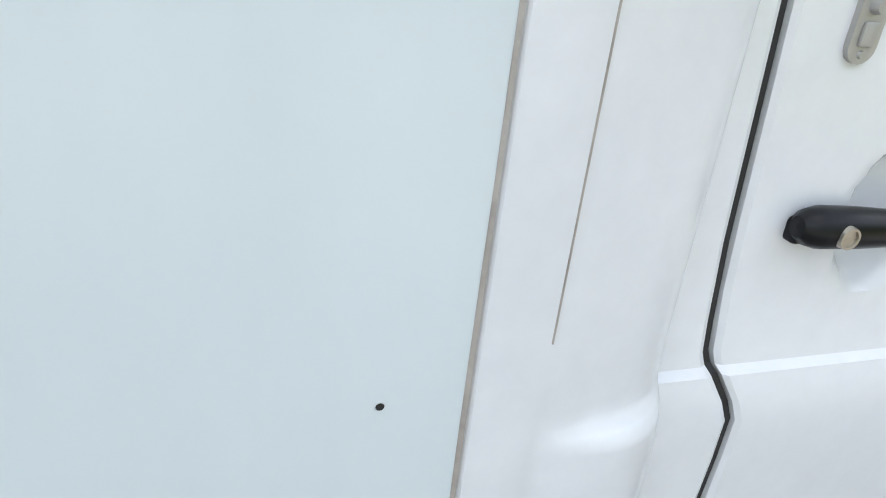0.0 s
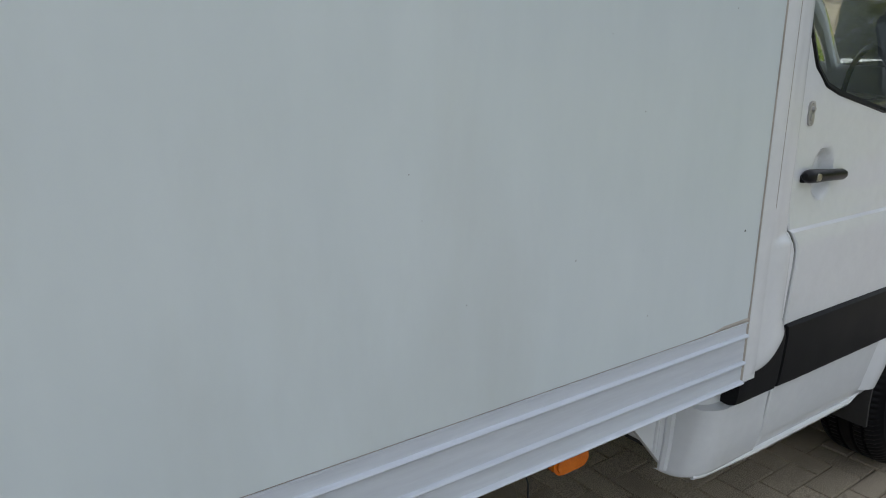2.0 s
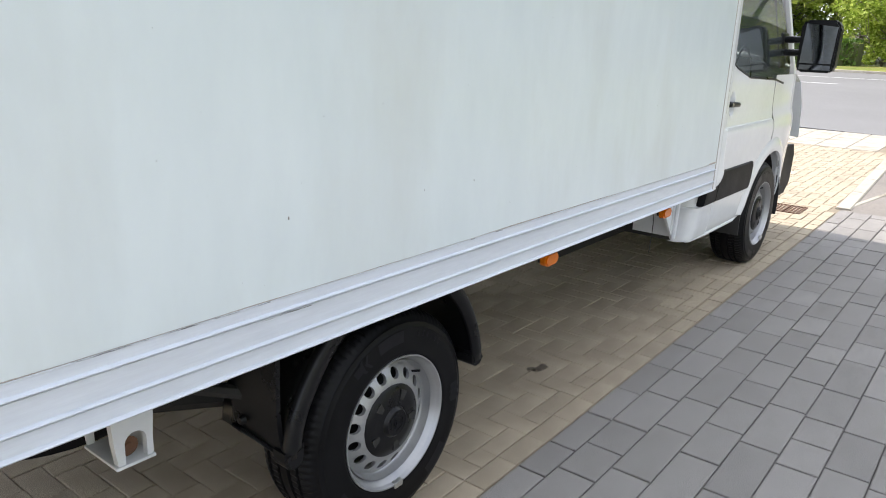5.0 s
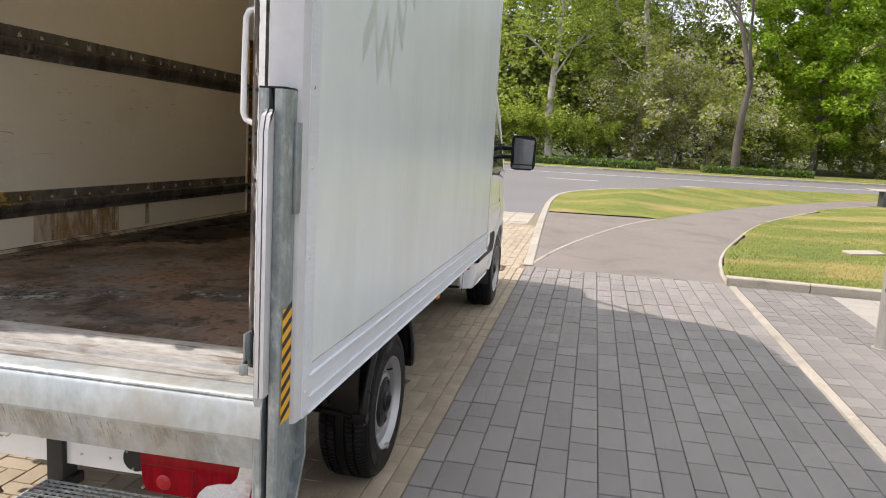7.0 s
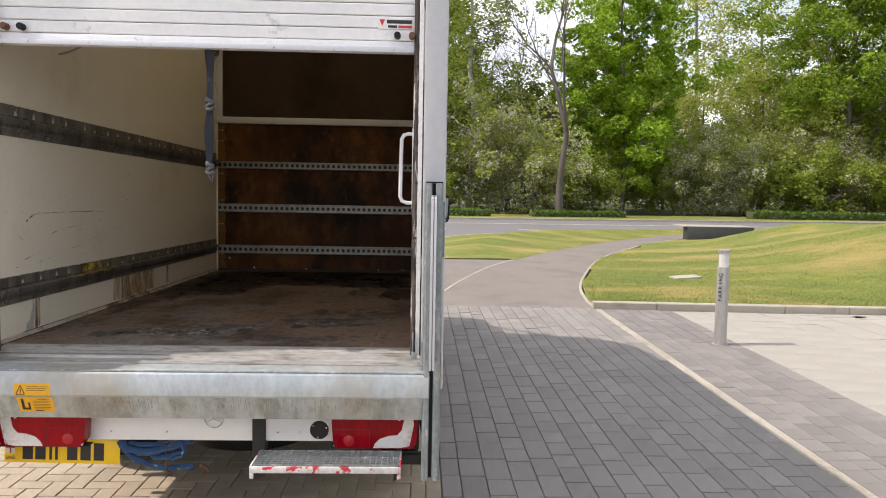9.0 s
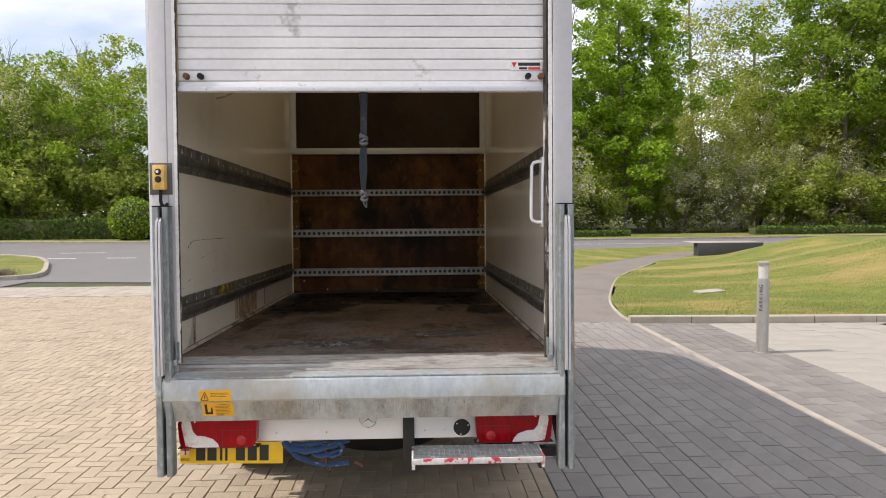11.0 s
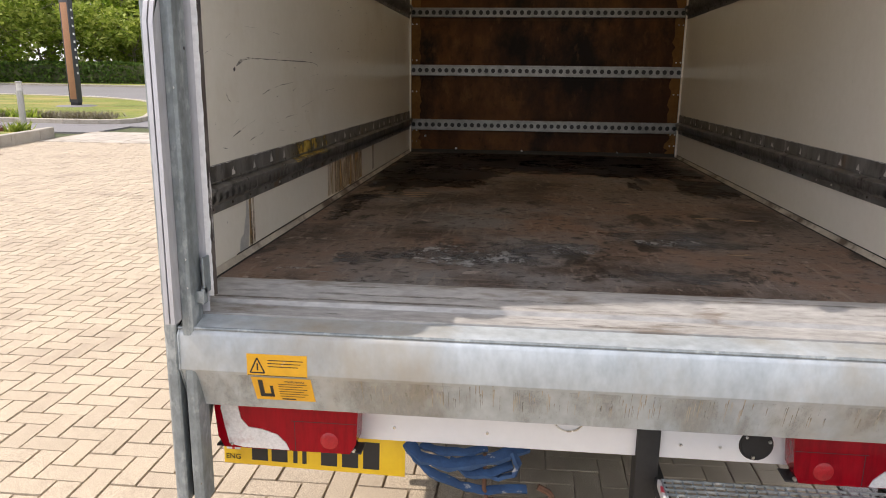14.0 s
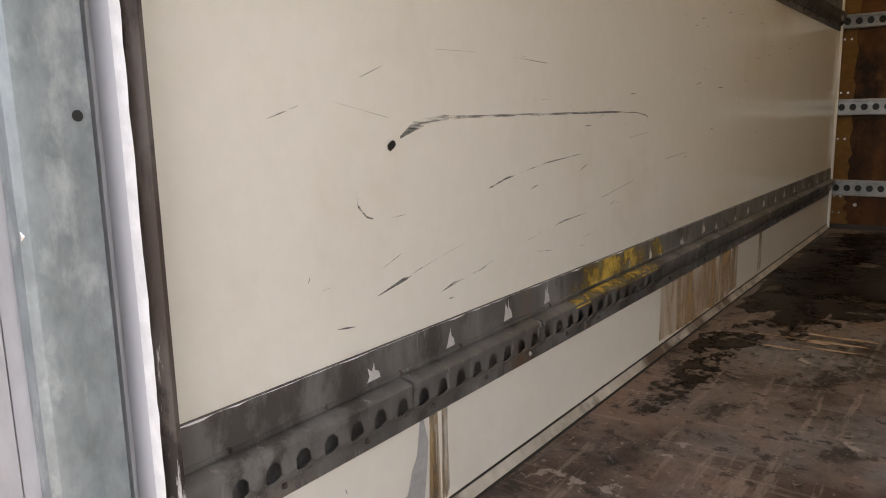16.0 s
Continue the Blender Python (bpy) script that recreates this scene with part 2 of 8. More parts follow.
PLY = layered("oil_stained_plywood", (0.108, 0.041, 0.010), [((0.19, 0.081, 0.021), 1.9, (1, 1, 1), .44, .66, .85, 2), ((0.040, 0.014, 0.005), 1.3, (1, 1, .55), .42, .58, .9, 5), ((0.010, 0.005, 0.003), 1.7, (1, 1, .7), .46, .62, .95, 9),
                                                       ((0.24, 0.115, 0.038), 11.0, (1, 1, .5), .58, .70, .35, 3), ((0.012, 0.007, 0.004), 26.0, (1, 1, .8), .58, .68, .5, 7)], rough=0.5, bump=0.12, spec=0.2)
PLYEDGE = surface("bare_plywood", (0.13, 0.062, 0.018), (0.23, 0.118, 0.036), rough=0.6, spec=0.15, scale=5.0, fine=40.0, bump=0.1, fine_mix=0.2)
DARKPANEL = surface("grimy_dark_panel", (0.040, 0.027, 0.020), (0.070, 0.049, 0.037), rough=0.7, scale=2.0, fine=20.0, bump=0.08, spec=0.12,
                    stain=(0.022, 0.014, 0.009), stain_scale=1.6, stain_at=(0.5, 0.75), fine_mix=0.15)
STRIP = layered("grimy_load_rail", (0.10, 0.095, 0.088), [((0.19, 0.185, 0.175), 7.0, (1, 1, .35), .45, .62, .8, 1), ((0.04, 0.034, 0.03), 9.0, (1, 1, .5), .52, .60, .8, 4), ((0.34, 0.33, 0.31), 22.0, (1, 1, .18), .60, .66, .7, 6),
                                                  ((0.16, 0.09, 0.04), 6.0, (1, 1, .4), .60, .70, .6, 8)], rough=0.5, bump=0.3)
TRACK = layered("worn_track_metal", (0.085, 0.070, 0.060), [((0.045, 0.030, 0.022), 14.0, (1, 1, .25), .46, .54, .9, 1), ((0.016, 0.012, 0.011), 18.0, (1, 1, .3), .52, .57, .95, 4), ((0.55, 0.53, 0.51), 22.0, (1, 1, .12), .56, .59, .85, 7)], rough=0.6, bump=0.8)
LABELW = surface("torn_label", (0.46, 0.45, 0.43), (0.62, 0.61, 0.59), rough=0.7, scale=30.0, fine=90.0, bump=0.1)
RAIL = surface("zinc_rail", (0.17, 0.168, 0.16), (0.36, 0.355, 0.34), rough=0.35, metal=0.7, scale=9.0, fine=60.0, bump=0.1, fine_mix=0.2)
RUBBER = surface("tyre_rubber", (0.0035, 0.0035, 0.0042), (0.008, 0.008, 0.009), rough=0.40, scale=8.0, fine=140.0, bump=0.12, spec=0.13,
                 stain=(0.018, 0.017, 0.015), stain_scale=5.0, stain_at=(0.62, 0.85), fine_mix=0.2)
TYRETXT = surface("tyre_relief", (0.006, 0.006, 0.008), (0.011, 0.011, 0.014), rough=0.32, scale=9.0, bump=0.05, spec=0.2)
BLACKP = surface("black_plastic", (0.005, 0.005, 0.006), (0.010, 0.010, 0.011), rough=0.30, scale=6.0, fine=120.0, bump=0.06, fine_mix=0.15, spec=0.24)
MOULD = surface("dark_grey_moulding", (0.007, 0.007, 0.008), (0.013, 0.013, 0.015), rough=0.5, scale=6.0, fine=200.0, bump=0.15, fine_mix=0.2, spec=0.16)
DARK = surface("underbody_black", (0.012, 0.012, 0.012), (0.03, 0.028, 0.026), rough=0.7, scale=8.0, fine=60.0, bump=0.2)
RUST = surface("rusted_steel", (0.07, 0.035, 0.02), (0.16, 0.075, 0.04), rough=0.75, scale=12.0, fine=60.0, bump=0.3)
RIM = surface("silver_wheel_paint", (0.35, 0.35, 0.355), (0.41, 0.41, 0.415), rough=0.36, metal=0.6, scale=5.0, fine=90.0, bump=0.03, fine_mix=0.06, rough_var=0.05)
ORANGE = surface("orange_lens", (0.62, 0.13, 0.004), (0.78, 0.20, 0.010), rough=0.12, scale=20.0, fine=150.0, bump=0.3, fine_mix=0.2)
REDL = surface("red_lens", (0.15, 0.0012, 0.005), (0.40, 0.004, 0.012), rough=0.10, scale=7.0, fine=90.0, bump=0.35, fine_mix=0.35, spec=0.2, stretch=(1.0, 1.0, 0.15))
WHITEL = surface("clear_lens", (0.60, 0.58, 0.56), (0.75, 0.73, 0.72), rough=0.1, scale=14.0, fine=120.0, bump=0.2, stain=(0.45, 0.25, 0.24), stain_scale=9.0, coat=0.5)
YELLOWP = surface("yellow_plate", (0.80, 0.50, 0.012), (0.86, 0.56, 0.018), rough=0.32, scale=8.0, fine=80.0, bump=0.03, fine_mix=0.06)
STICK = surface("orange_sticker", (0.72, 0.36, 0.012), (0.80, 0.42, 0.02), rough=0.4, scale=20.0, fine=60.0, bump=0.05, stain=(0.6, 0.55, 0.45), stain_scale=24.0, stain_at=(0.66, 0.7), fine_mix=0.1)
INK = surface("black_ink", (0.012, 0.012, 0.012), (0.02, 0.02, 0.02), rough=0.5, bump=0.0)
REDP = surface("red_paint", (0.55, 0.02, 0.02), (0.65, 0.05, 0.05), rough=0.5, bump=0.05)
WHITEP = surface("white_sticker", (0.75, 0.75, 0.75), (0.8, 0.8, 0.8), rough=0.4, bump=0.02)
YCTRL = surface("yellow_plastic", (0.62, 0.40, 0.09), (0.72, 0.50, 0.16), rough=0.45, scale=15.0, fine=60.0, bump=0.1)
BLUE = surface("blue_webbing", (0.011, 0.035, 0.09), (0.04, 0.10, 0.22), rough=0.8, scale=16.0, fine=120.0, bump=0.5, stain=(0.30, 0.30, 0.30), stain_scale=26.0, stain_at=(0.62, 0.66))
NAVY = surface("frayed_navy_webbing", (0.010, 0.013, 0.021), (0.034, 0.040, 0.054), rough=0.85, scale=14.0, fine=160.0, bump=0.5, stain=(0.20, 0.18, 0.15), stain_scale=12.0, stain_at=(0.58, 0.75))
SEALANT = surface("dirty_sealant", (0.26, 0.225, 0.195), (0.50, 0.46, 0.41), rough=0.7, scale=14.0, fine=60.0, bump=0.3)
SCUFF = decal("scuff_mark", (0.06, 0.06, 0.058), (0.22, 0.215, 0.205), 46.0, (1, 0.14, 1.6), 0.44, 0.56)
GHOST = surface("adhesive_ghost", (0.47, 0.505, 0.50), (0.53, 0.565, 0.56), rough=0.34, scale=3.0, fine=20.0, bump=0.02, fine_mix=0.05)
CHROME = surface("brushed_steel", (0.55, 0.55, 0.53), (0.68, 0.68, 0.66), rough=0.28, metal=0.9, scale=10.0, fine=80.0, bump=0.05)
BRASS = surface("brass_lock", (0.40, 0.36, 0.29), (0.52, 0.48, 0.41), rough=0.3, metal=0.9, scale=14.0, bump=0.05)
GLASS = glassy("tinted_glass", (0.30, 0.36, 0.35))
CLEAR = glassy("clear_acrylic", (0.9, 0.92, 0.92), 0.1)
MIRRORG = surface("mirror_glass", (0.16, 0.17, 0.185), (0.19, 0.20, 0.215), rough=0.04, metal=1.0, bump=0.0, rough_var=0.01)
FLOORM = layered("worn_phenolic_floor", (0.175, 0.137, 0.113), [((0.225, 0.132, 0.086), 1.5, (1, 1, 1), .46, .62, .85, 2), ((0.190, 0.186, 0.180), 1.9, (1, 1, 1), .48, .62, .85, 11), ((0.045, 0.026, 0.018), 2.1, (1, 1, 1), .50, .62, .85, 5),
                                                        ((0.34, 0.28, 0.23), 40.0, (1, .10, 1), .57, .63, .40, 7), ((0.34, 0.27, 0.22), 44.0, (.08, 1, 1), .58, .64, .35, 3), ((0.02, 0.014, 0.011), 30.0, (1, 1, 1), .55, .62, .8, 4), ((0.016, 0.012, 0.010), 6.0, (1, .6, 1), .57, .63, .8, 19),
                                                        ((0.44, 0.38, 0.33), 9.0, (1, 1, 1), .645, .665, .6, 13), ((0.36, 0.30, 0.25), 60.0, (1, 1, 1), .60, .66, .6, 17)], rough=0.5, bump=0.6, depth=0.004, spec=0.25)
# translucent roof sheet: daylight glows through it
ROOFM = bpy.data.materials.new("translucent_roof")
ROOFM.use_nodes = True
_nt = ROOFM.node_tree
_t = _nt.nodes.new("ShaderNodeBsdfTranslucent")
_t.inputs["Color"].default_value = (0.225, 0.180, 0.103, 1)
_m = _nt.nodes.new("ShaderNodeMixShader")
_m.inputs["Fac"].default_value = 0.75
_nt.nodes["Principled BSDF"].inputs["Base Color"].default_value = (0.72, 0.62, 0.36, 1)
_nt.links.new(_nt.nodes["Principled BSDF"].outputs["BSDF"], _m.inputs[1])
_nt.links.new(_t.outputs["BSDF"], _m.inputs[2])
_nt.links.new(_m.outputs["Shader"], _nt.nodes["Material Output"].inputs["Surface"])

ASPHALT = surface("asphalt", (0.170, 0.148, 0.130), (0.235, 0.208, 0.185), rough=0.85, scale=0.7, fine=70.0, bump=0.5, depth=0.004, fine_mix=0.45, amp=0.5,
                  stain=(0.145, 0.128, 0.115), stain_scale=1.1, stain_at=(0.52, 0.72))
ROADM = surface("road_asphalt", (0.15, 0.145, 0.145), (0.20, 0.195, 0.195), rough=0.85, scale=0.25, fine=60.0, bump=0.4, depth=0.004, fine_mix=0.3)
BEIGE = surface("buff_concrete_block", (0.345, 0.281, 0.199), (0.452, 0.380, 0.282), rough=0.82, scale=2.2, fine=290.0, bump=0.6, depth=0.002, vary=0.075, fine_mix=0.6, crisp=0.08, amp=0.7,
                stain=(0.26, 0.21, 0.155), stain_scale=1.6, stain_at=(0.54, 0.78))
BEIGEBED = surface("buff_sand_joint", (0.175, 0.141, 0.100), (0.28, 0.229, 0.165), rough=0.95, scale=2.0, fine=90.0, bump=0.4, amp=0.6, fine_mix=0.5)
GREYB = surface("charcoal_granite_block", (0.207, 0.192, 0.179), (0.336, 0.313, 0.293), rough=0.85, scale=9.0, fine=310.0, bump=0.9, depth=0.003, vary=0.10, fine_mix=0.72, crisp=0.07, amp=0.85, spec=0.25)
GREYBED = surface("dark_joint_sand", (0.065, 0.060, 0.055), (0.12, 0.11, 0.10), rough=0.95, scale=4.0, fine=120.0, bump=0.4)
BROWNB = surface("brindle_block", (0.175, 0.160, 0.149), (0.255, 0.238, 0.222), rough=0.82, scale=1.2, fine=120.0, bump=0.4, depth=0.0015, vary=0.12, fine_mix=0.35)
FLAG = surface("pale_paving_flag", (0.30, 0.277, 0.238), (0.40, 0.376, 0.33), rough=0.8, scale=1.6, fine=110.0, bump=0.35, depth=0.0015, vary=0.025, fine_mix=0.4,
               stain=(0.30, 0.28, 0.22), stain_scale=0.8, stain_at=(0.56, 0.8))
KERBM = surface("pale_concrete_kerb", (0.34, 0.305, 0.25), (0.44, 0.40, 0.34), rough=0.85, scale=3.0, fine=70.0, bump=0.4, fine_mix=0.4, vary=0.08,
                stain=(0.26, 0.23, 0.18), stain_scale=4.0, stain_at=(0.53, 0.72))
GRASSM = surface("mown_lawn", (0.080, 0.130, 0.016), (0.245, 0.258, 0.042), rough=0.9, scale=1.1, fine=26.0, bump=1.0, depth=0.04, fine_mix=0.5, amp=0.6, crisp=0.12,
                 stain=(0.36, 0.275, 0.09), stain_scale=0.7, stain_at=(0.48, 0.68), stretch=(0.6, 1.3, 1))
BLADE = leafy("grass_blade", (0.12, 0.15, 0.024), (0.21, 0.22, 0.042), (0.36, 0.31, 0.09), 0.3)
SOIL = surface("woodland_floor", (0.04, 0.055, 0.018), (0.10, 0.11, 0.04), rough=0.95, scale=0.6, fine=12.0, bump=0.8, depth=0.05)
MARK = surface("road_paint", (0.62, 0.62, 0.60), (0.74, 0.74, 0.72), rough=0.7, scale=8.0, fine=80.0, bump=0.2, fine_mix=0.25)
BARK = surface("grey_bark", (0.12, 0.10, 0.085), (0.25, 0.22, 0.19), rough=0.9, scale=3.0, fine=22.0, bump=0.8, depth=0.02, stretch=(1, 1, 0.3))
BAREB = surface("weathered_bark", (0.055, 0.045, 0.038), (0.165, 0.145, 0.128), rough=0.9, scale=1.2, fine=16.0, bump=0.6, depth=0.02, stretch=(1, 1, 0.5))
BIRCHB = surface("silver_bark", (0.30, 0.275, 0.245), (0.48, 0.45, 0.41), rough=0.8, scale=3.0, fine=20.0, bump=0.5, depth=0.01, stain=(0.08, 0.07, 0.06), stain_scale=3.0, stretch=(1, 1, 0.6))
LEAF_OAK = leafy("bright_oak_leaf", (0.13, 0.225, 0.014), (0.25, 0.40, 0.026), (0.42, 0.56, 0.06), 0.40)
LEAF_MID = leafy("mixed_leaf", (0.145, 0.215, 0.026), (0.29, 0.375, 0.052), (0.50, 0.55, 0.13), 0.42)
LEAF_OLIVE = leafy("young_olive_leaf", (0.25, 0.30, 0.045), (0.42, 0.47, 0.085), (0.58, 0.61, 0.20), 0.45)
LEAF_DARK = leafy("dark_ivy_leaf", (0.10, 0.145, 0.028), (0.20, 0.255, 0.055), (0.36, 0.40, 0.13), 0.42)
BLOSSOM = leafy("white_blossom", (0.45, 0.44, 0.36), (0.72, 0.70, 0.64), (0.84, 0.82, 0.78))
DRYL = leafy("dried_shrub_twig", (0.10, 0.085, 0.055), (0.20, 0.17, 0.115), (0.27, 0.26, 0.19), 0.2)
HEDGEL = leafy("clipped_hedge_leaf", (0.055, 0.115, 0.018), (0.11, 0.20, 0.03), (0.19, 0.30, 0.05))
TWIG = surface("bare_twig", (0.15, 0.115, 0.09), (0.28, 0.23, 0.19), rough=0.9, scale=5.0, fine=30.0, bump=0.2)
SLATE = surface("dark_cladding", (0.035, 0.037, 0.042), (0.06, 0.062, 0.068), rough=0.5, scale=3.0, fine=40.0, bump=0.1)
CORTEN = surface("tan_panel", (0.34, 0.165, 0.085), (0.42, 0.215, 0.12), rough=0.7, scale=4.0, fine=40.0, bump=0.15)


# ---------------------------------------------------------------- mesh helpers
def box(bm, x0, x1, y0, y1, z0, z1, bev=0.0, m=None):
    vs = [bm.verts.new((x, y, z)) for x in (x0, x1) for y in (y0, y1) for z in (z0, z1)]
    fs = [bm.faces.new([vs[i] for i in f]) for f in ((0, 1, 3, 2), (4, 6, 7, 5), (0, 4, 5, 1), (2, 3, 7, 6), (0, 2, 6, 4), (1, 5, 7, 3))]
    if bev:
        es = list({e for f in fs for e in f.edges})
        r = bmesh.ops.bevel(bm, geom=es, offset=bev, segments=2, affect="EDGES", profile=0.5)
        vs = list({v for f in r["faces"] for v in f.verts} | {v for v in vs if v.is_valid})
    if m:
        bmesh.ops.transform(bm, matrix=m, verts=[v for v in vs if v.is_valid])
    return vs


def prism(bm, poly, axis, a0, a1, cap=True):
    """Extrude a closed outline along an axis. poly: (y, z) for x, (x, z) for y, (x, y) for z."""
    def put(p, a):
        return {"x": (a, p[0], p[1]), "y": (p[0], a, p[1]), "z": (p[0], p[1], a)}[axis]
    A = [bm.verts.new(put(p, a0)) for p in poly]
    B = [bm.verts.new(put(p, a1)) for p in poly]
    n = len(poly)
    for i in range(n):
        bm.faces.new((A[i], A[(i + 1) % n], B[(i + 1) % n], B[i]))
    if cap:
        bm.faces.new(A[::-1])
        bm.faces.new(B)


def tube(bm, pts, r, seg=8, r1=None, cap=True):
    pts = [Vector(p) for p in pts]
    rings = []
    n = len(pts)
    side = None
    for i, p in enumerate(pts):
        d = (pts[min(i + 1, n - 1)] - pts[max(i - 1, 0)]).normalized()
        if side is None:
            side = d.orthogonal().normalized()
        side = (side - d * side.dot(d)).normalized()
        up = d.cross(side)
        rr = r if r1 is None else r + (r1 - r) * i / max(1, n - 1)
        rings.append([bm.verts.new(p + (side * math.cos(a) + up * math.sin(a)) * rr) for a in (2 * math.pi * k / seg for k in range(seg))])
    for a, b in zip(rings, rings[1:]):
        for k in range(seg):
            bm.faces.new((a[k], a[(k + 1) % seg], b[(k + 1) % seg], b[k]))
    if cap:
        bm.faces.new(rings[0][::-1])
        bm.faces.new(rings[-1])
    return rings


def lathe(bm, prof, seg=48, axis="x", centre=(0, 0, 0), closed=False, wobble=None):
    """Turn (radius, along) points round an axis through centre."""
    c = Vector(centre)
    rings = []
    for j, (r, a) in enumerate(prof):
        ring = []
        for k in range(seg):
            t = 2 * math.pi * k / seg
            rr = r + (wobble(j, k) if wobble else 0)
            u, v = rr * math.cos(t), rr * math.sin(t)
            ring.append(bm.verts.new(c + Vector({"x": (a, u, v), "y": (u, a, v), "z": (u, v, a)}[axis])))
        rings.append(ring)
    pairs = list(zip(rings, rings[1:])) + ([(rings[-1], rings[0])] if closed else [])
    for a, b in pairs:
        for k in range(seg):
            bm.faces.new((a[k], a[(k + 1) % seg], b[(k + 1) % seg], b[k]))
    return rings


def arc(cx, cy, r, a0, a1, n):
    return [(cx + r * math.cos(radians(a0 + (a1 - a0) * i / n)), cy + r * math.sin(radians(a0 + (a1 - a0) * i / n))) for i in range(n + 1)]


def grid(bm, rows):
    vs = [[bm.verts.new(p) for p in r] for r in rows]
    for a, b in zip(vs, vs[1:]):
        for i in range(len(a) - 1):
            bm.faces.new((a[i], a[i + 1], b[i + 1], b[i]))
    return vs


def thing(name, label, category, at=(0, 0, 0), group="", kind="", m=None):
    ob = new(name)
    ob.empty_display_size = 0.2
    ob.matrix_basis = m if m else Matrix.Translation(at)
    return tagged(ob, label, category, group, kind)


def mesh_of(name, bm, material, smooth=0.0):
    bmesh.ops.recalc_face_normals(bm, faces=bm.faces)
    me = bpy.data.meshes.new(name)
    bm.to_mesh(me)
    bm.free()
    me.materials.append(material)
    if smooth:
        me.polygons.foreach_set("use_smooth", [True] * len(me.polygons))
        me.set_sharp_from_angle(angle=radians(smooth))
    return me


def part(name, bm, material, parent, label="", smooth=30.0):
    """Link a bmesh as one mesh object under a thing or a part; its coordinates are the thing's own."""
    ob = new(name, mesh_of(name, bm, material, smooth))
    ob.parent = parent
    return tagged(ob, label, kind="stuff" if name in SMALL else "")


SMALL = {"specks", "scuffs", "sill_wear", "scratches", "screws", "rivets", "bolts", "bar_rivets", "bulkhead_bolts", "label_scraps", "wall_scuffs", "streaks", "rust_stain", "lamp_screws", "sidewall_relief", "tape_bars", "lettering", "sticker_print", "plate_bars", "sticker_lines", "sticker_mark"}


def solo(name, bm, material, label, category, kind="", group="", smooth=30.0):
    return tagged(new(name, mesh_of(name, bm, material, smooth)), label, category, group, kind)


def flat_text(name, body, size, material, parent, m, spacing=1.0, align="CENTER"):
    cu = bpy.data.curves.new(name, "FONT")
    cu.body, cu.size, cu.extrude, cu.space_character = body, size, 0.0004, spacing
    cu.align_x, cu.align_y = align, "CENTER"
    ob = new(name, cu)
    ob.data.materials.append(material)
    ob.parent = parent
    ob.matrix_basis = m
    return ob


def blotch(bm, cx, cy, rx, ry, z, seed, n=64):
    vs = []
    for k in range(n):
        a = 2 * math.pi * k / n
        r = 1 + 0.55 * noise.noise((math.cos(a) * 1.7 + seed, math.sin(a) * 1.7, seed * 0.37)) + 0.3 * noise.noise((math.cos(a) * 5 + seed, math.sin(a) * 5, 2.0)) + 0.22 * noise.noise((math.cos(a) * 14 + seed, math.sin(a) * 14, 5.0))
        vs.append(bm.verts.new((cx + rx * r * math.cos(a), cy + ry * r * math.sin(a), z)))
    bm.faces.new(vs)


OIL = decal("dried_oil_stain", (0.008, 0.006, 0.005), (0.030, 0.020, 0.014), 14.0, (1, 1, 1), 0.44, 0.54, 0.4, 0.2)
SMUDGE = decal("faint_oil_smudge", (0.075, 0.058, 0.042), (0.13, 0.10, 0.075), 30.0, (1, 1, 1), 0.36, 0.56, 0.6)
# black for spilt oil, also painting the gloom at the floor's far end
OIL_SHADE = decal("oil_and_shade_patch", (0.006, 0.004, 0.003), (0.020, 0.012, 0.008), 3.2, (1, 1, 1), 0.38, 0.52, 0.42, 0.2)
STEELB = surface("satin_steel", (0.36, 0.345, 0.32), (0.48, 0.465, 0.44), rough=0.4, metal=0.45, scale=6.0, fine=60.0, bump=0.05, stretch=(1, 1, 0.2))

# ---------------------------------------------------------------- ground
def sheet(name, pts, z, material, label, category, thick=0.0):
    bm = bmesh.new()
    if thick:
        prism(bm, pts, "z", z - thick, z)
    else:
        bm.faces.new([bm.verts.new((x, y, z)) for x, y in pts])
    bmesh.ops.triangulate(bm, faces=bm.faces)
    return solo(name, bm, material, label, category, "structure")


def curve(pts, n=6):
    """Smooth line through points."""
    out = []
    P = [Vector((*p, 0)) for p in pts]
    for i in range(len(P) - 1):
        a, b, c, d = P[max(i - 1, 0)], P[i], P[i + 1], P[min(i + 2, len(P) - 1)]
        for k in range(n):
            t = k / n
            q = .5 * ((2 * b) + (c - a) * t + (2 * a - 5 * b + 4 * c - d) * t * t + (3 * b - a - 3 * c + d) * t ** 3)
            out.append((q.x, q.y))
    out.append((P[-1].x, P[-1].y))
    return out


# one sheet of ground out to the horizon
bm = bmesh.new()
xs = [-900, -300, -120, -70, -45, -30, -15, 0, 15, 30, 45, 70, 120, 300, 900]
ys = [-900, -300, -100, -40, -15, 0, 15, 30, 45, 58, 75, 100, 300, 900]
grid(bm, [[(x, y, -.05) for x in xs] for y in ys])
solo("ground", bm, SOIL, "dark earth and undergrowth ground reaching to the horizon", "ground", "structure")

PATH_R = curve([(3.48, 7.16), (3.50, 7.6), (3.72, 9.1), (4.25, 11.1), (5.2, 14.0), (6.5, 16.7), (8.9, 20.7), (12.5, 24.5), (18, 27.5), (30, 29.5)])
PATH_L = curve([(1.10, 7.22), (1.48, 9.18), (2.41, 12.35), (3.40, 14.5), (4.9, 17.3), (7.4, 21.0), (11.2, 25.3), (17, 28.6), (30, 30.8)])
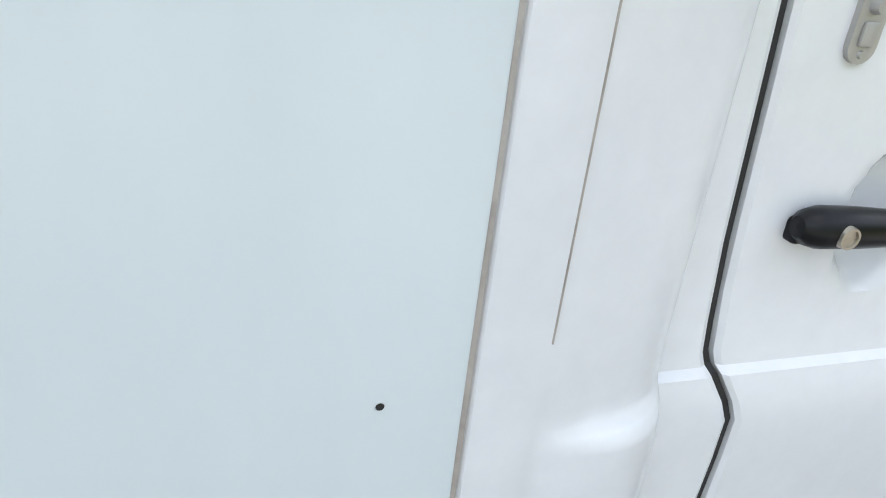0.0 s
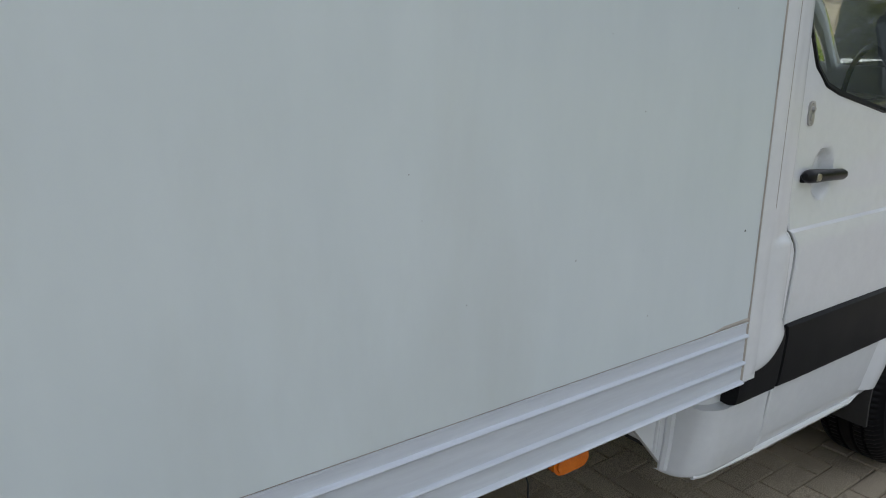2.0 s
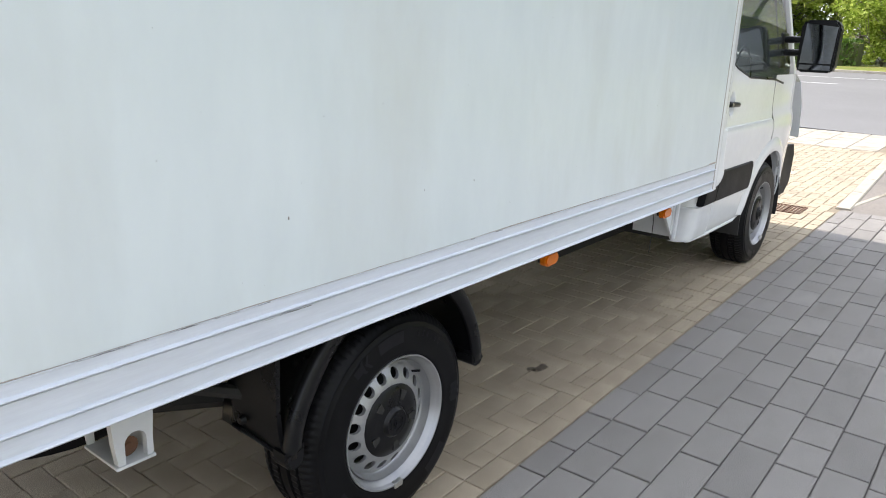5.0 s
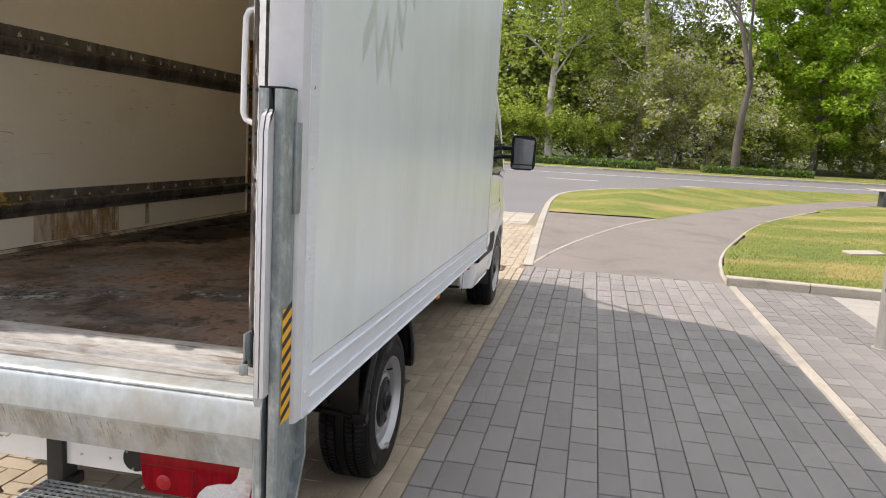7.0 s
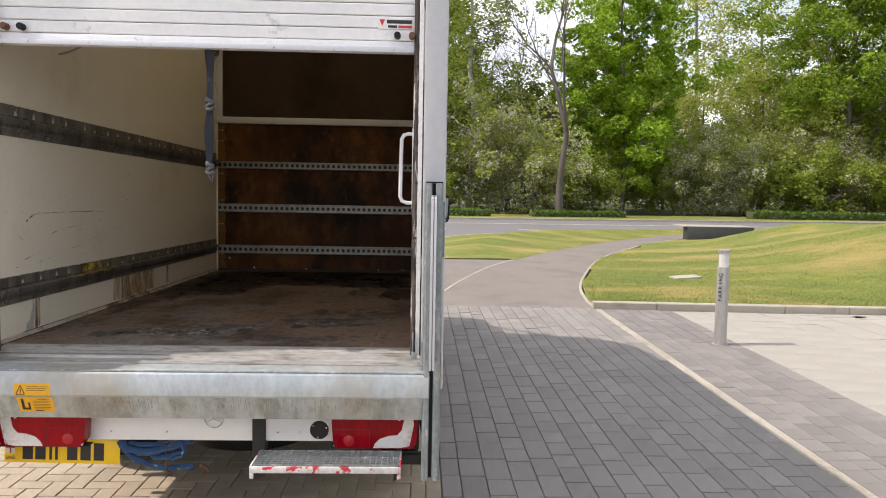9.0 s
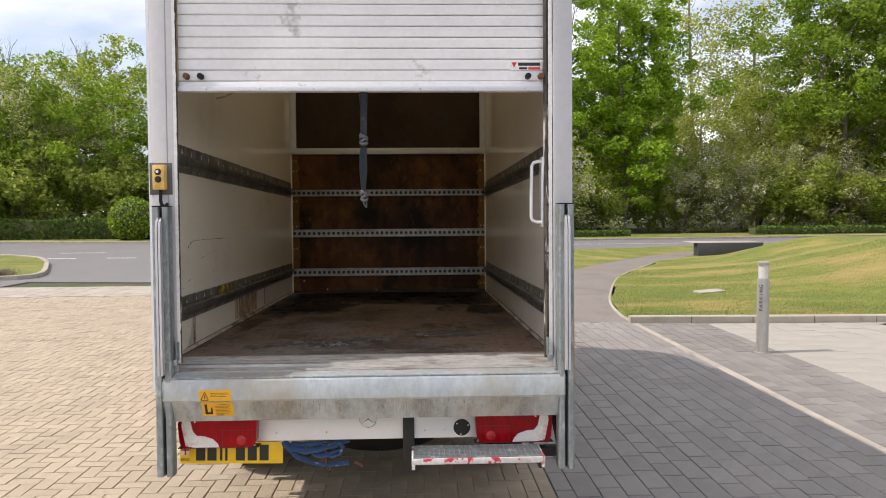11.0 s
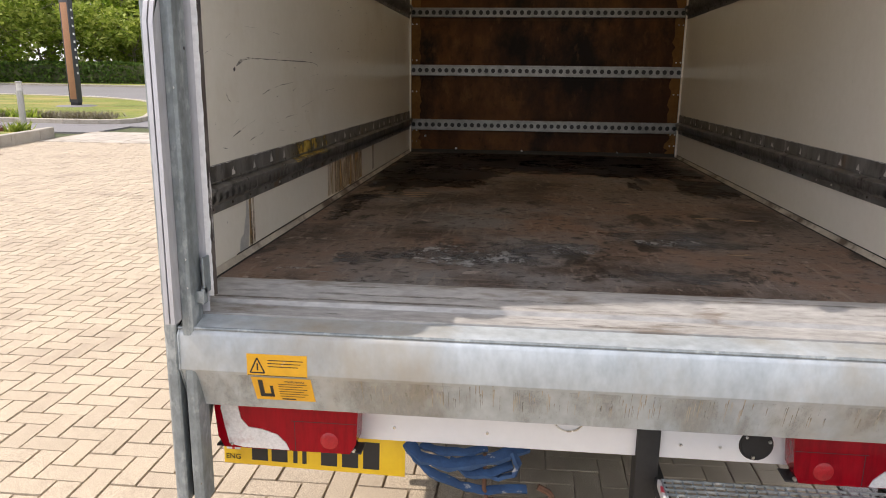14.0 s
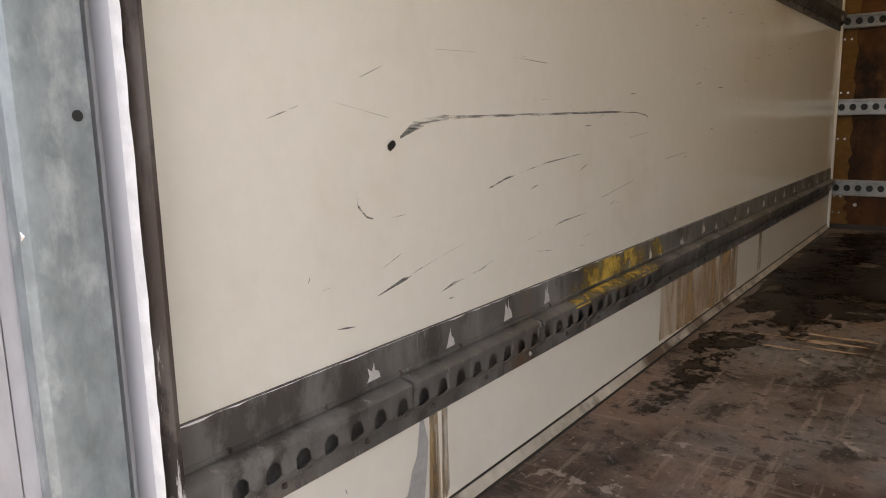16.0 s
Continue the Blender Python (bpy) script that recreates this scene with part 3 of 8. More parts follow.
KERB_L = curve([(1.09, 7.20), (.96, 10.5), (.84, 14.0), (.80, 17.2), (.98, 19.4), (1.6, 21.3), (3.2, 23.6), (6.5, 26.0), (11, 28.4), (17, 30.3), (30, 32)])

# roads and paths, each a few millimetres above the last
far_kerb = lambda x: 36.3 + .16 * max(0, -x - 2) + .12 * max(0, x - 8)
edge = [(x, far_kerb(x)) for x in range(-90, 95, 5)]
sheet("road", [(-90, 15.0), (-20, 15.0), (-9.4, 15.0), (1.0, 13.5), (1.05, 18.0), (1.7, 20.3), (3.4, 22.4), (6.8, 24.8), (11.3, 27.2), (17.2, 29.2), (30, 31.0), (90, 34)] + edge[::-1], -.012, ROADM, "grey asphalt road with white markings", "road", .05)
sheet("asphalt_path", [(1.09, 7.16), (3.48, 7.16)] + PATH_R[1:] + [(30, 31.5)] + KERB_L[::-1], -.006, ASPHALT, "smooth grey asphalt path curving between lawns", "path", .05)


def along(line, d0, d1, z0, top, name, material, label, category, piece=.9, gap=.006):
    """Kerb stones along a line, as parts of one kerb."""
    k = thing(name, label, category, kind="structure")
    P = [Vector((*p, 0)) for p in line]
    L = [0]
    for a, b in zip(P, P[1:]):
        L.append(L[-1] + (b - a).length)

    def at(s):
        for i in range(len(P) - 1):
            if s <= L[i + 1] or i == len(P) - 2:
                t = (s - L[i]) / max(1e-6, L[i + 1] - L[i])
                d = (P[i + 1] - P[i]).normalized()
                return P[i] + (P[i + 1] - P[i]) * t, Vector((d.y, -d.x, 0))
    s = 0
    while s < L[-1] - .05:
        e = min(s + piece, L[-1])
        bm = bmesh.new()
        rings = []
        for q in (s + gap, (s + e) / 2, e - gap):
            p, nrm = at(q)
            z1 = top(p) if callable(top) else top
            c = [p + nrm * d0 + Vector((0, 0, z0)), p + nrm * d0 + Vector((0, 0, z1 - .012)), p + nrm * (d0 + (.012 if d1 > d0 else -.012)) + Vector((0, 0, z1)),
                 p + nrm * (d1 - (.012 if d1 > d0 else -.012)) + Vector((0, 0, z1)), p + nrm * d1 + Vector((0, 0, z1 - .012)), p + nrm * d1 + Vector((0, 0, z0))]
            rings.append([bm.verts.new(v) for v in c])
        for a, b in zip(rings, rings[1:]):
            for i in range(5):
                bm.faces.new((a[i], a[i + 1], b[i + 1], b[i]))
        bm.faces.new(rings[0]); bm.faces.new(rings[-1][::-1])
        part("kerb_stone", bm, material, k)
        s = e
    return k


along(PATH_L[:18], -.03, .03, -.06, .004, "path_edging", KERBM, "thin pale edging strip set flush in the asphalt", "edging")
along(KERB_L, -.06, .07, -.08, .012, "island_kerb", KERBM, "pale concrete kerb round the grass island", "kerb")
along(PATH_R[:52], -.05, .0, -.08, .03, "lawn_edging", KERBM, "narrow concrete edging along the lawn", "edging")
along([(3.42, 7.08), (5.0, 6.99), (7.6, 6.86), (14, 6.5), (30, 5.8)], -.075, .075, -.08, .10, "lawn_kerb", KERBM, "pale concrete kerb in front of the lawn", "kerb")
along([(x, far_kerb(x) + .1) for x in range(-60, 62, 6)], -.09, .09, -.08, .10, "road_kerb", KERBM, "far road kerb", "kerb", 3.0)
along([(3.485, -8.0), (3.485, 0), (3.49, 7.03)], -.045, .045, -.08, .003, "paving_channel", KERBM, "pale flush concrete channel between pavings", "channel", .6, .002)


# road markings
def mark(x0, y0, x1, y1, w):
    bm = bmesh.new()
    a, b = Vector((x0, y0, 0)), Vector((x1, y1, 0))
    s = Vector((-(b - a).y, (b - a).x, 0)).normalized() * w / 2
    prism(bm, [(p.x, p.y) for p in (a - s, b - s, b + s, a + s)], "z", -.011, -.008)
    return solo("road_marking", bm, MARK, "worn white road marking", "marking", "structure", "road markings")


for i in range(13):
    x = -40 + i * 5.0
    y = 27.0 + .10 * max(0, -x)
    mark(x, y, x + 2.0, y - .02, .12)
for i in range(7):
    x = -18 + i * 2.2
    mark(x, 24.6, x + 1.1, 24.5, .14)
mark(-8, 31.6, 26, 33.2, .10)

# lawns: mounded sheets with rough cut texture
def dist_line(x, y, line):
    best = 1e9
    p = Vector((x, y))
    for a, b in zip(line, line[1:]):
        a, b = Vector(a), Vector(b)
        d = b - a
        t = max(0, min(1, (p - a).dot(d) / max(1e-9, d.dot(d))))
        best = min(best, (p - (a + d * t)).length)
    return best


def smooth(a, b, v):
    t = max(0, min(1, (v - a) / (b - a)))
    return t * t * (3 - 2 * t)


def right_lawn_z(x, y):
    d = min(y - (7.15 - .05 * (x - 3.4)), dist_line(x, y, PATH_R))
    far = smooth(15, 30, y)
    bank = .35 * math.exp(-((y - 19.6) / 1.8) ** 2) * smooth(9.2, 12.4, x) * (1 - smooth(12.8, 15.0, x)) * smooth(0, 2.0, d)      # swells in front of the low wall
    return bank + .03 + 1.0 * smooth(-.2, 8.5, d) * (1 - .45 * far) * smooth(1.5, 10.5, (x - 3.4) * .8 + d * .35) + .03 * noise.noise((x * .35, y * .35, 0)) * smooth(0, 2, d)


bm = bmesh.new()
rows = []
n = 46
for j in range(n + 1):
    v = (j / n) ** 1.4
    y = 7.12 + v * 22.5
    xl = min((p for p in PATH_R), key=lambda p: abs(p[1] - y))[0] if y > 7.2 else 3.44
    r = []
    for i in range(n + 1):
        u = (i / n) ** 1.5
        x = xl + .004 + u * (34 - xl * .3)
        yy = y if y > 7.3 else y - .05 * (x - 3.4)
        r.append((x, yy, right_lawn_z(x, yy)))
    rows.append(r)
grid(bm, rows)
lawn = solo("lawn", bm, GRASSM, "mown lawn rising in a low mound, dry in patches", "lawn", "structure", smooth=60)


def island_z(x, y):
    d = min(dist_line(x, y, PATH_L), dist_line(x, y, KERB_L), dist_line(x, y, [(.84, 14.0), (3.4, 14.5)]))
    return .015 + .33 * smooth(0, 3.5, d)


bm = bmesh.new()
rows = []
for j in range(26):
    t = j / 25
    a = KERB_L[int(12 + t * (len(KERB_L) - 13))]
    b = PATH_L[int(17 + t * (len(PATH_L) - 18))]
    r = []
    for i in range(15):
        u = i / 14
        x, y = a[0] + (b[0] - a[0]) * u, a[1] + (b[1] - a[1]) * u
        x += .09 if i == 0 else .03 if i == 14 else 0
        r.append((x, y, island_z(x, y) if i < 14 else -.004))
    rows.append(r)
grid(bm, rows)
solo("island_lawn", bm, GRASSM, "yellowing grass island between path and road", "lawn", "structure", smooth=60)

# verge beyond the road
bm = bmesh.new()
grid(bm, [[(x, far_kerb(x) + d, .08 + .004 * d) for x in range(-90, 95, 5)] for d in (.18, 1.2, 3.0, 6.0)])
solo("road_verge", bm, GRASSM, "strip of rough grass behind the far kerb", "verge", "structure", smooth=60)

# left side: lawns behind kerbs, access lane
LEFT1 = curve([(-8.78, 7.14), (-9.0, 8.0), (-9.25, 9.6), (-9.38, 10.9), (-9.45, 11.8), (-9.75, 12.5), (-10.4, 12.85), (-11.5, 12.95)])
along(LEFT1, -.07, .07, -.08, lambda p: .012 + .19 * smooth(7.1, 8.5, p.y) * (1 - .6 * smooth(12.2, 12.95, p.y)), "left_kerb", KERBM, "tall pale kerb curving up round the planted verge", "kerb")
along([(-11.5, 12.95), (-18.0, 12.75), (-40, 13.4)], -.04, .04, -.08, .03, "verge_edging", KERBM, "thin pale edging between verge and lane", "edging")
along([(-8.9, 7.22), (-10.2, 7.38), (-12.0, 7.44), (-40, 7.9)], -.04, .04, -.08, .012, "verge_edging", KERBM, "thin pale edging between paving and verge", "edging")


def verge_z(x, y):
    v0, v1 = 7.42 - .012 * (x + 10), 12.9
    near = 1 - smooth(1.5, 8.0, -9.0 - x)
    return .016 + .15 * smooth(0, 1.6, y - v0) * (1 - .75 * smooth(-2.5, 0, y - v1)) * (.35 + .65 * near)


bm = bmesh.new()
rows = []
for i in range(41):
    u = (i / 40) ** 1.8 * 30
    r = []
    for k in range(25):
        v = k / 24
        y0 = 7.24 + .02 * min(u, 8) + .012 * u
        y1 = 12.9 - .03 * min(u, 4)
        y = y0 + (y1 - y0) * v
        x = float(np.interp(y, [p[1] for p in LEFT1], [p[0] for p in LEFT1])) - .065 - u
        r.append((x, y, verge_z(x, y)))
    rows.append(r)
grid(bm, rows)
solo("left_lawn", bm, GRASSM, "raised verge of dry yellowing lawn behind the kerb", "lawn", "structure", smooth=60)
ISL = curve([(-40, 18.0), (-24, 16.6), (-14, 15.7), (-10.8, 15.45), (-9.9, 15.75), (-10.0, 16.9), (-11.2, 19.6), (-12.4, 22.0), (-14.0, 24.4), (-16.5, 26.2), (-20.5, 27.6), (-28, 28.6), (-40, 29.5)])
along(ISL, -.07, .07, -.08, .10, "island_kerb", KERBM, "pale kerb round the sign island", "kerb")
sheet("sign_island_lawn", ISL, .06, GRASSM, "mown island lawn with the sign", "lawn", .05)
sheet("lane", [(-40, 13.4), (-9.4, 13.4), (-9.4, 24.8), (-40, 24.8)], -.014, ROADM, "grey side lane", "road", .05)

# drain grating
dg = thing("drain_grating", "rusty slotted drain grating set in the paving", "drain", (.65, 6.86, 0))
bm = bmesh.new()
for i in range(12):
    x = -.17 + i * .03
    box(bm, x - .007, x + .007, -.15, .15, -.01, .006)
for y in (-.16, .15):
    box(bm, -.19, .19, y, y + .012, -.01, .007)
for x in (-.19, .178):
    box(bm, x, x + .012, -.16, .16, -.01, .007)
part("grating", bm, RUST, dg, "rusty iron bars")
bm = bmesh.new()
box(bm, -.185, .185, -.155, .155, -.02, -.009)
part("pit", bm, DARK, dg, "black pit below")

gully = copy_thing(dg, pose(-8.72, 9.25, .0, 0, 0, 8))

# bollard lamps
def bollard(x, y, lettered):
    b = thing("bollard_lamp", "brushed steel bollard lamp with clear head, standing in paving", "bollard", (x, y, 0), "bollards")
    bm = bmesh.new()
    lathe(bm, [(.0001, 0), (.085, 0), (.085, .006), (.066, .007), (.066, .86), (.064, .868), (.0001, .868)], 28, "z")
    sh = part("shaft", bm, STEELB, b, "brushed steel shaft")
    bm = bmesh.new()
    lathe(bm, [(.056, .868), (.056, 1.02)], 24, "z")
    for z in (.89, .92, .95, .98):
        lathe(bm, [(.05, z), (.054, z + .012), (.05, z + .024)], 24, "z")
    part("lens", bm, WHITEL, b, "frosted louvred lens")
    bm = bmesh.new()
    lathe(bm, [(.0001, 1.06), (.055, 1.06), (.066, 1.052), (.066, 1.02), (.0001, 1.018)], 28, "z")
    part("cap", bm, STEELB, b, "steel cap")
    if lettered:
        for i, ch in enumerate("PARKING"):
            flat_text("bollard_letter", ch, .058, INK, sh, pose(-.046, -.052, .504 + i * .046, 90, 0, -42) @ pose(0, 0, 0, 0, 0, 90))
    return b


bollard(4.29, 4.69, True)
bollard(-10.75, 13.12, False)
bollard(-18.64, 12.92, False)

# slab on the lawn, low planter wall
bm = bmesh.new()
box(bm, -.27, .27, -.14, .14, 0, .05, .008)
slab = solo("cover_slab", bm, KERBM, "pale concrete cover slab lying in the lawn", "slab")
slab.matrix_basis = pose(6.05, 10.6, right_lawn_z(6.05, 10.6) - .015, 3, -3, 10)
bm = bmesh.new()
box(bm, -1.14, 1.14, -.25, .25, -.22, .372, .01)
pw = solo("low_wall", bm, SLATE, "low dark clad wall with a pale coping", "wall")
pw.matrix_basis = pose(11.33, 22.0, .11, 0, 0, -2)
bm = bmesh.new()
box(bm, -1.27, 1.20, -.20, 1.10, .372, .388, .004)
cp_ = part("coping", bm, KERBM, pw, "pale coping")

# totem sign
tot = thing("totem_sign", "tall narrow totem sign, tan panel in black frame, on grass", "sign", m=pose(-14.45, 21.0, .06, 0, 0, -4))
bm = bmesh.new()
box(bm, -.16, .15, -.11, .11, .12, 3.25, .006)
tb = part("casing", bm, SLATE, tot, "black frame casing")
bm = bmesh.new()
box(bm, -.118, .108, -.116, -.111, .22, 3.17, .001)
part("panel", bm, CORTEN, tb, "tan front panel")
bm = bmesh.new()
box(bm, .151, .155, -.08, .08, .22, 3.17, .001)
sp = part("side_panel", bm, SLATE, tb, "dark side panel")
for i in range(9):
    bm = bmesh.new()
    box(bm, .156, .161, -.03, .05, 1.00 + i * .24, 1.07 + i * .24, .002)
    part("slat", bm, WHITEP, sp, "pale slat")
bm = bmesh.new()
box(bm, -.13, .13, -.10, .10, -.02, .12, .004)
part("foot", bm, DARK, tot, "dark foot")
bm = bmesh.new()
lathe(bm, [(.0001, .0), (.62, .0), (.58, .02), (.0001, .03)], 20, "z")
part("plinth", bm, ROADM, tot, "grey gravelled plinth")

# street lamp column behind the road
sl = thing("street_lamp", "tall grey galvanised street lamp column behind the road", "street lamp", (-30.4, 38.5, 0))
bm = bmesh.new()
tube(bm, [(0, 0, 0), (0, 0, 1.2)], .085, 12)
tube(bm, [(0, 0, 1.2), (0, 0, 7.4), (.25, -.15, 7.75), (.9, -.5, 7.9)], .06, 10, .04)
part("column", bm, STEELB, sl)
bm = bmesh.new()
box(bm, .8, 1.35, -.78, -.45, 7.84, 7.96, .03)
part("lantern", bm, SLATEG, sl, "dark lantern head")

# dark scrap on the pale flags
bm = bmesh.new()
blotch(bm, 0, 0, .09, .05, .0, 4.4)
bmesh.ops.solidify(bm, geom=bm.faces, thickness=.03)
sc = solo("scrap", bm, DARK, "small dark scrap lying by the kerb", "litter")
sc.matrix_basis = pose(7.0, 6.55, .012, 0, 0, 0)
# oil drip under the van
bm = bmesh.new()
blotch(bm, .725, 2.53, .026, .045, .0022, 2.2)
blotch(bm, .70, 2.50, .02, .03, .0026, 5.2)
solo("oil_drip", bm, SMUDGE, "dark oil drip on the paving", "stain", "structure")

# ---------------------------------------------------------------- the box van (built level, then set nose-down on its springs)
TILT = 1.107
van = thing("box_van", "white box van with open rear roller shutter, parked on block paving", "van", m=pose(0, 0, 0, -TILT, 0, 0))
XO, XI, YF, ZT = 1.040, 0.965, 3.643, 3.12          # outer side, inner lining, panel's front edge, roof


def van_part(name, material, label="", parent=None, smooth=30.0):
    """A bmesh and a closer, for short blocks."""
    bm = bmesh.new()
    return bm, lambda: part(name, bm, material, parent or van, label, smooth)


SPECK = surface("dark_speck", (0.10, 0.10, 0.09), (0.22, 0.21, 0.20), rough=0.6, scale=30.0, bump=0.0)
# side walls: outer skin and cream inner lining
for sx in (1, -1):
    bm, done = van_part("side_panel", GRP, "white fibreglass side panel")
    box(bm, min(sx * XO, sx * (XO - 0.02)), max(sx * XO, sx * (XO - 0.02)), 0.0, YF, 0.930, ZT - 0.05)
    side = done()
    bm, done = van_part("lining", CREAM, "cream lining, scuffed")
    box(bm, min(sx * XI, sx * (XO - 0.022)), max(sx * XI, sx * (XO - 0.022)), -0.055, 3.66, 0.90, ZT - 0.04)
    done()
    # skirt rail with its three ribs
    pr = [(-.016, .787), (.0035, .787), (.0075, .7885), (.0095, .7915), (.0075, .7945), (.0035, .796), (.0005, .797)]
    for zb in (.8365, .9005):
        pr += [(.0005, zb - .0055), (-.0025, zb - .0045), (-.0025, zb - .0022), (.0045, zb - .0018), (.0082, zb), (.0094, zb + .0022), (.0082, zb + .0044), (.0045, zb + .0058), (.0005, zb + .0064)]
    pr += [(.0005, .929), (.0025, .931), (.0025, .9335), (-.001, .9345), (-.016, .9345)]
    bm, done = van_part("skirt_rail", ALU, "ribbed aluminium skirt rail", None, 40.0)
    prism(bm, [(sx * (XO + a), z) for a, z in pr], "y", 0.0, YF - 0.002)
    skirt = done()
    if sx == 1:
        # sealant beads round the panel
        bm, done = van_part("sealant_bead", SEALANT, "dirty sealant bead", side)
        random.seed(4)
        n = 120
        rows = [[], [], []]
        for i in range(n + 1):
            y = 0.02 + (YF - 0.02) * i / n
            w = 0.0006 + 0.0022 * max(0, noise.noise((y * 3.1, 0.3, 0))) + (0.003 if y > YF - 0.12 else 0)
            rows[0].append((XO + 0.0002, y, 0.934 + w * 2))
            rows[1].append((XO + 0.0022, y, 0.9352 + w))
            rows[2].append((XO + 0.0004, y, 0.9335))
        grid(bm, rows)
        rows = [[], [], []]
        for i in range(n + 1):
            z = 0.785 + 2.25 * i / n
            w = 0.0013 + 0.0012 * max(0, noise.noise((z * 4.1, 2.3, 0))) + (0.003 if z < 0.96 else 0)
            rows[0].append((XO + 0.0003, YF - w, z))
            rows[1].append((XO + 0.0028, YF + 0.001, z))
            rows[2].append((XO + 0.0005, YF + w * 0.8, z))
        grid(bm, rows)
        done()
        # drilled hole near the front, specks and scuffs
        bm, done = van_part("rivet_hole", INK, "small drilled hole", side)
        lathe(bm, [(0.0001, XO + 0.0006), (0.0027, XO + 0.0006)], 12, "x", (0, 3.590, 1.145))
        done()
        random.seed(11)
        bm, done = van_part("specks", SPECK, "dark specks and scratches", side)
        for y, z, w, h in [(1.495, 1.112, .002, .003), (1.268, 1.113, .0014, .003), (0.799, 1.113, .0026, .005), (3.10, 1.16, .0012, .0018),
                           (3.3, 1.02, .001, .002), (1.1, 1.35, .0016, .002)] + \
                          [(random.uniform(0.2, 3.55), random.uniform(0.96, 1.9), random.uniform(.0006, .0013), random.uniform(.0006, .0016)) for _ in range(40)]:
            vs = [bm.verts.new((XO + 0.0005, y + w * math.cos(a) * random.uniform(.7, 1.1), z + h * math.sin(a) * random.uniform(.7, 1.1))) for a in (k * math.pi / 4 for k in range(8))]
            bm.faces.new(vs)
        done()
        bm, done = van_part("scuffs", SCUFF, "grimy rub marks along the rail", skirt)
        for y0, y1, z in [(0.30, 0.74, 0.9325), (1.49, 1.51, 0.9325), (1.62, 1.66, 0.9325), (2.56, 2.57, 0.9325), (0.70, 0.86, 0.8925)]:
            k = max(3, int((y1 - y0) / 0.02))
            up = [(XO + 0.0026, y0 + (y1 - y0) * i / k, z + 0.002 * random.uniform(.2, 1)) for i in range(k + 1)]
            dn = [(XO + 0.0026, p[1], z - 0.001 * random.uniform(.2, 1)) for p in up]
            grid(bm, [up, dn])
        done()
        # ghost of a removed graphic on the side
        bm, done = van_part("old_graphic_ghost", GHOST, "faint ghost of a removed graphic", side)
        zig = [(0.36, 2.42), (0.40, 1.86), (0.52, 2.02), (0.57, 1.80), (0.66, 1.98), (0.74, 1.82), (0.80, 2.06), (0.88, 1.96), (0.96, 2.30), (1.05, 2.14), (1.16, 2.5)]
        grid(bm, [[(XO + 0.0006, y, z + .055) for y, z in zig], [(XO + 0.0006, y + .004, z - .035) for y, z in zig]])
        done()

# translucent roof, its inner bows, and the outer roof rim
bm, done = van_part("roof", ROOFM, "translucent yellowed roof sheet")
grid(bm, [[(x, y, ZT - 0.035 + 0.03 * (1 - (x / XO) ** 2)) for x in (-1.02, -0.5, 0, 0.5, 1.02)] for y in (0.0, 1.2, 2.4, 3.70)])
done()
for sx in (1, -1):
    bm, done = van_part("roof_rail", ALU, "aluminium roof edge rail")
    prism(bm, [(sx * (XO - 0.06), ZT - 0.06), (sx * (XO + 0.012), ZT - 0.06), (sx * (XO + 0.012), ZT - 0.015), (sx * (XO - 0.01), ZT + 0.012), (sx * (XO - 0.06), ZT + 0.012)], "y", -0.02, YF + 0.02)
    done()
for y in (0.55, 1.35, 2.15, 2.95):
    bm, done = van_part("roof_bow", RAIL, "steel roof bow")
    box(bm, -0.97, 0.97, y, y + 0.035, ZT - 0.085, ZT - 0.05, 0.004)
    done()
# load floor
bm, done = van_part("load_floor", FLOORM, "worn brown phenolic plywood load floor")
box(bm, -XI, XI, 0.03, 3.66, 0.885, 0.940)
load_floor = done()
random.seed(21)


CEMENT = decal("pale_cement_spill", (0.20, 0.195, 0.185), (0.42, 0.405, 0.38), 17.0, (1, 1, 1), 0.46, 0.56, 0.8)
SPLASH = decal("spattered_grey_spill", (0.16, 0.16, 0.158), (0.34, 0.335, 0.32), 26.0, (1, .6, 1), 0.50, 0.58, 0.7)
BAREW = decal("splintered_bare_wood", (0.30, 0.19, 0.11), (0.50, 0.38, 0.27), 20.0, (0.4, 1.4, 1), 0.44, 0.52, 0.8)
BLUEG = decal("blue_grey_spill", (0.045, 0.048, 0.052), (0.15, 0.15, 0.15), 6.0, (1, 1, 1), 0.40, 0.70, 0.5, 0.3)
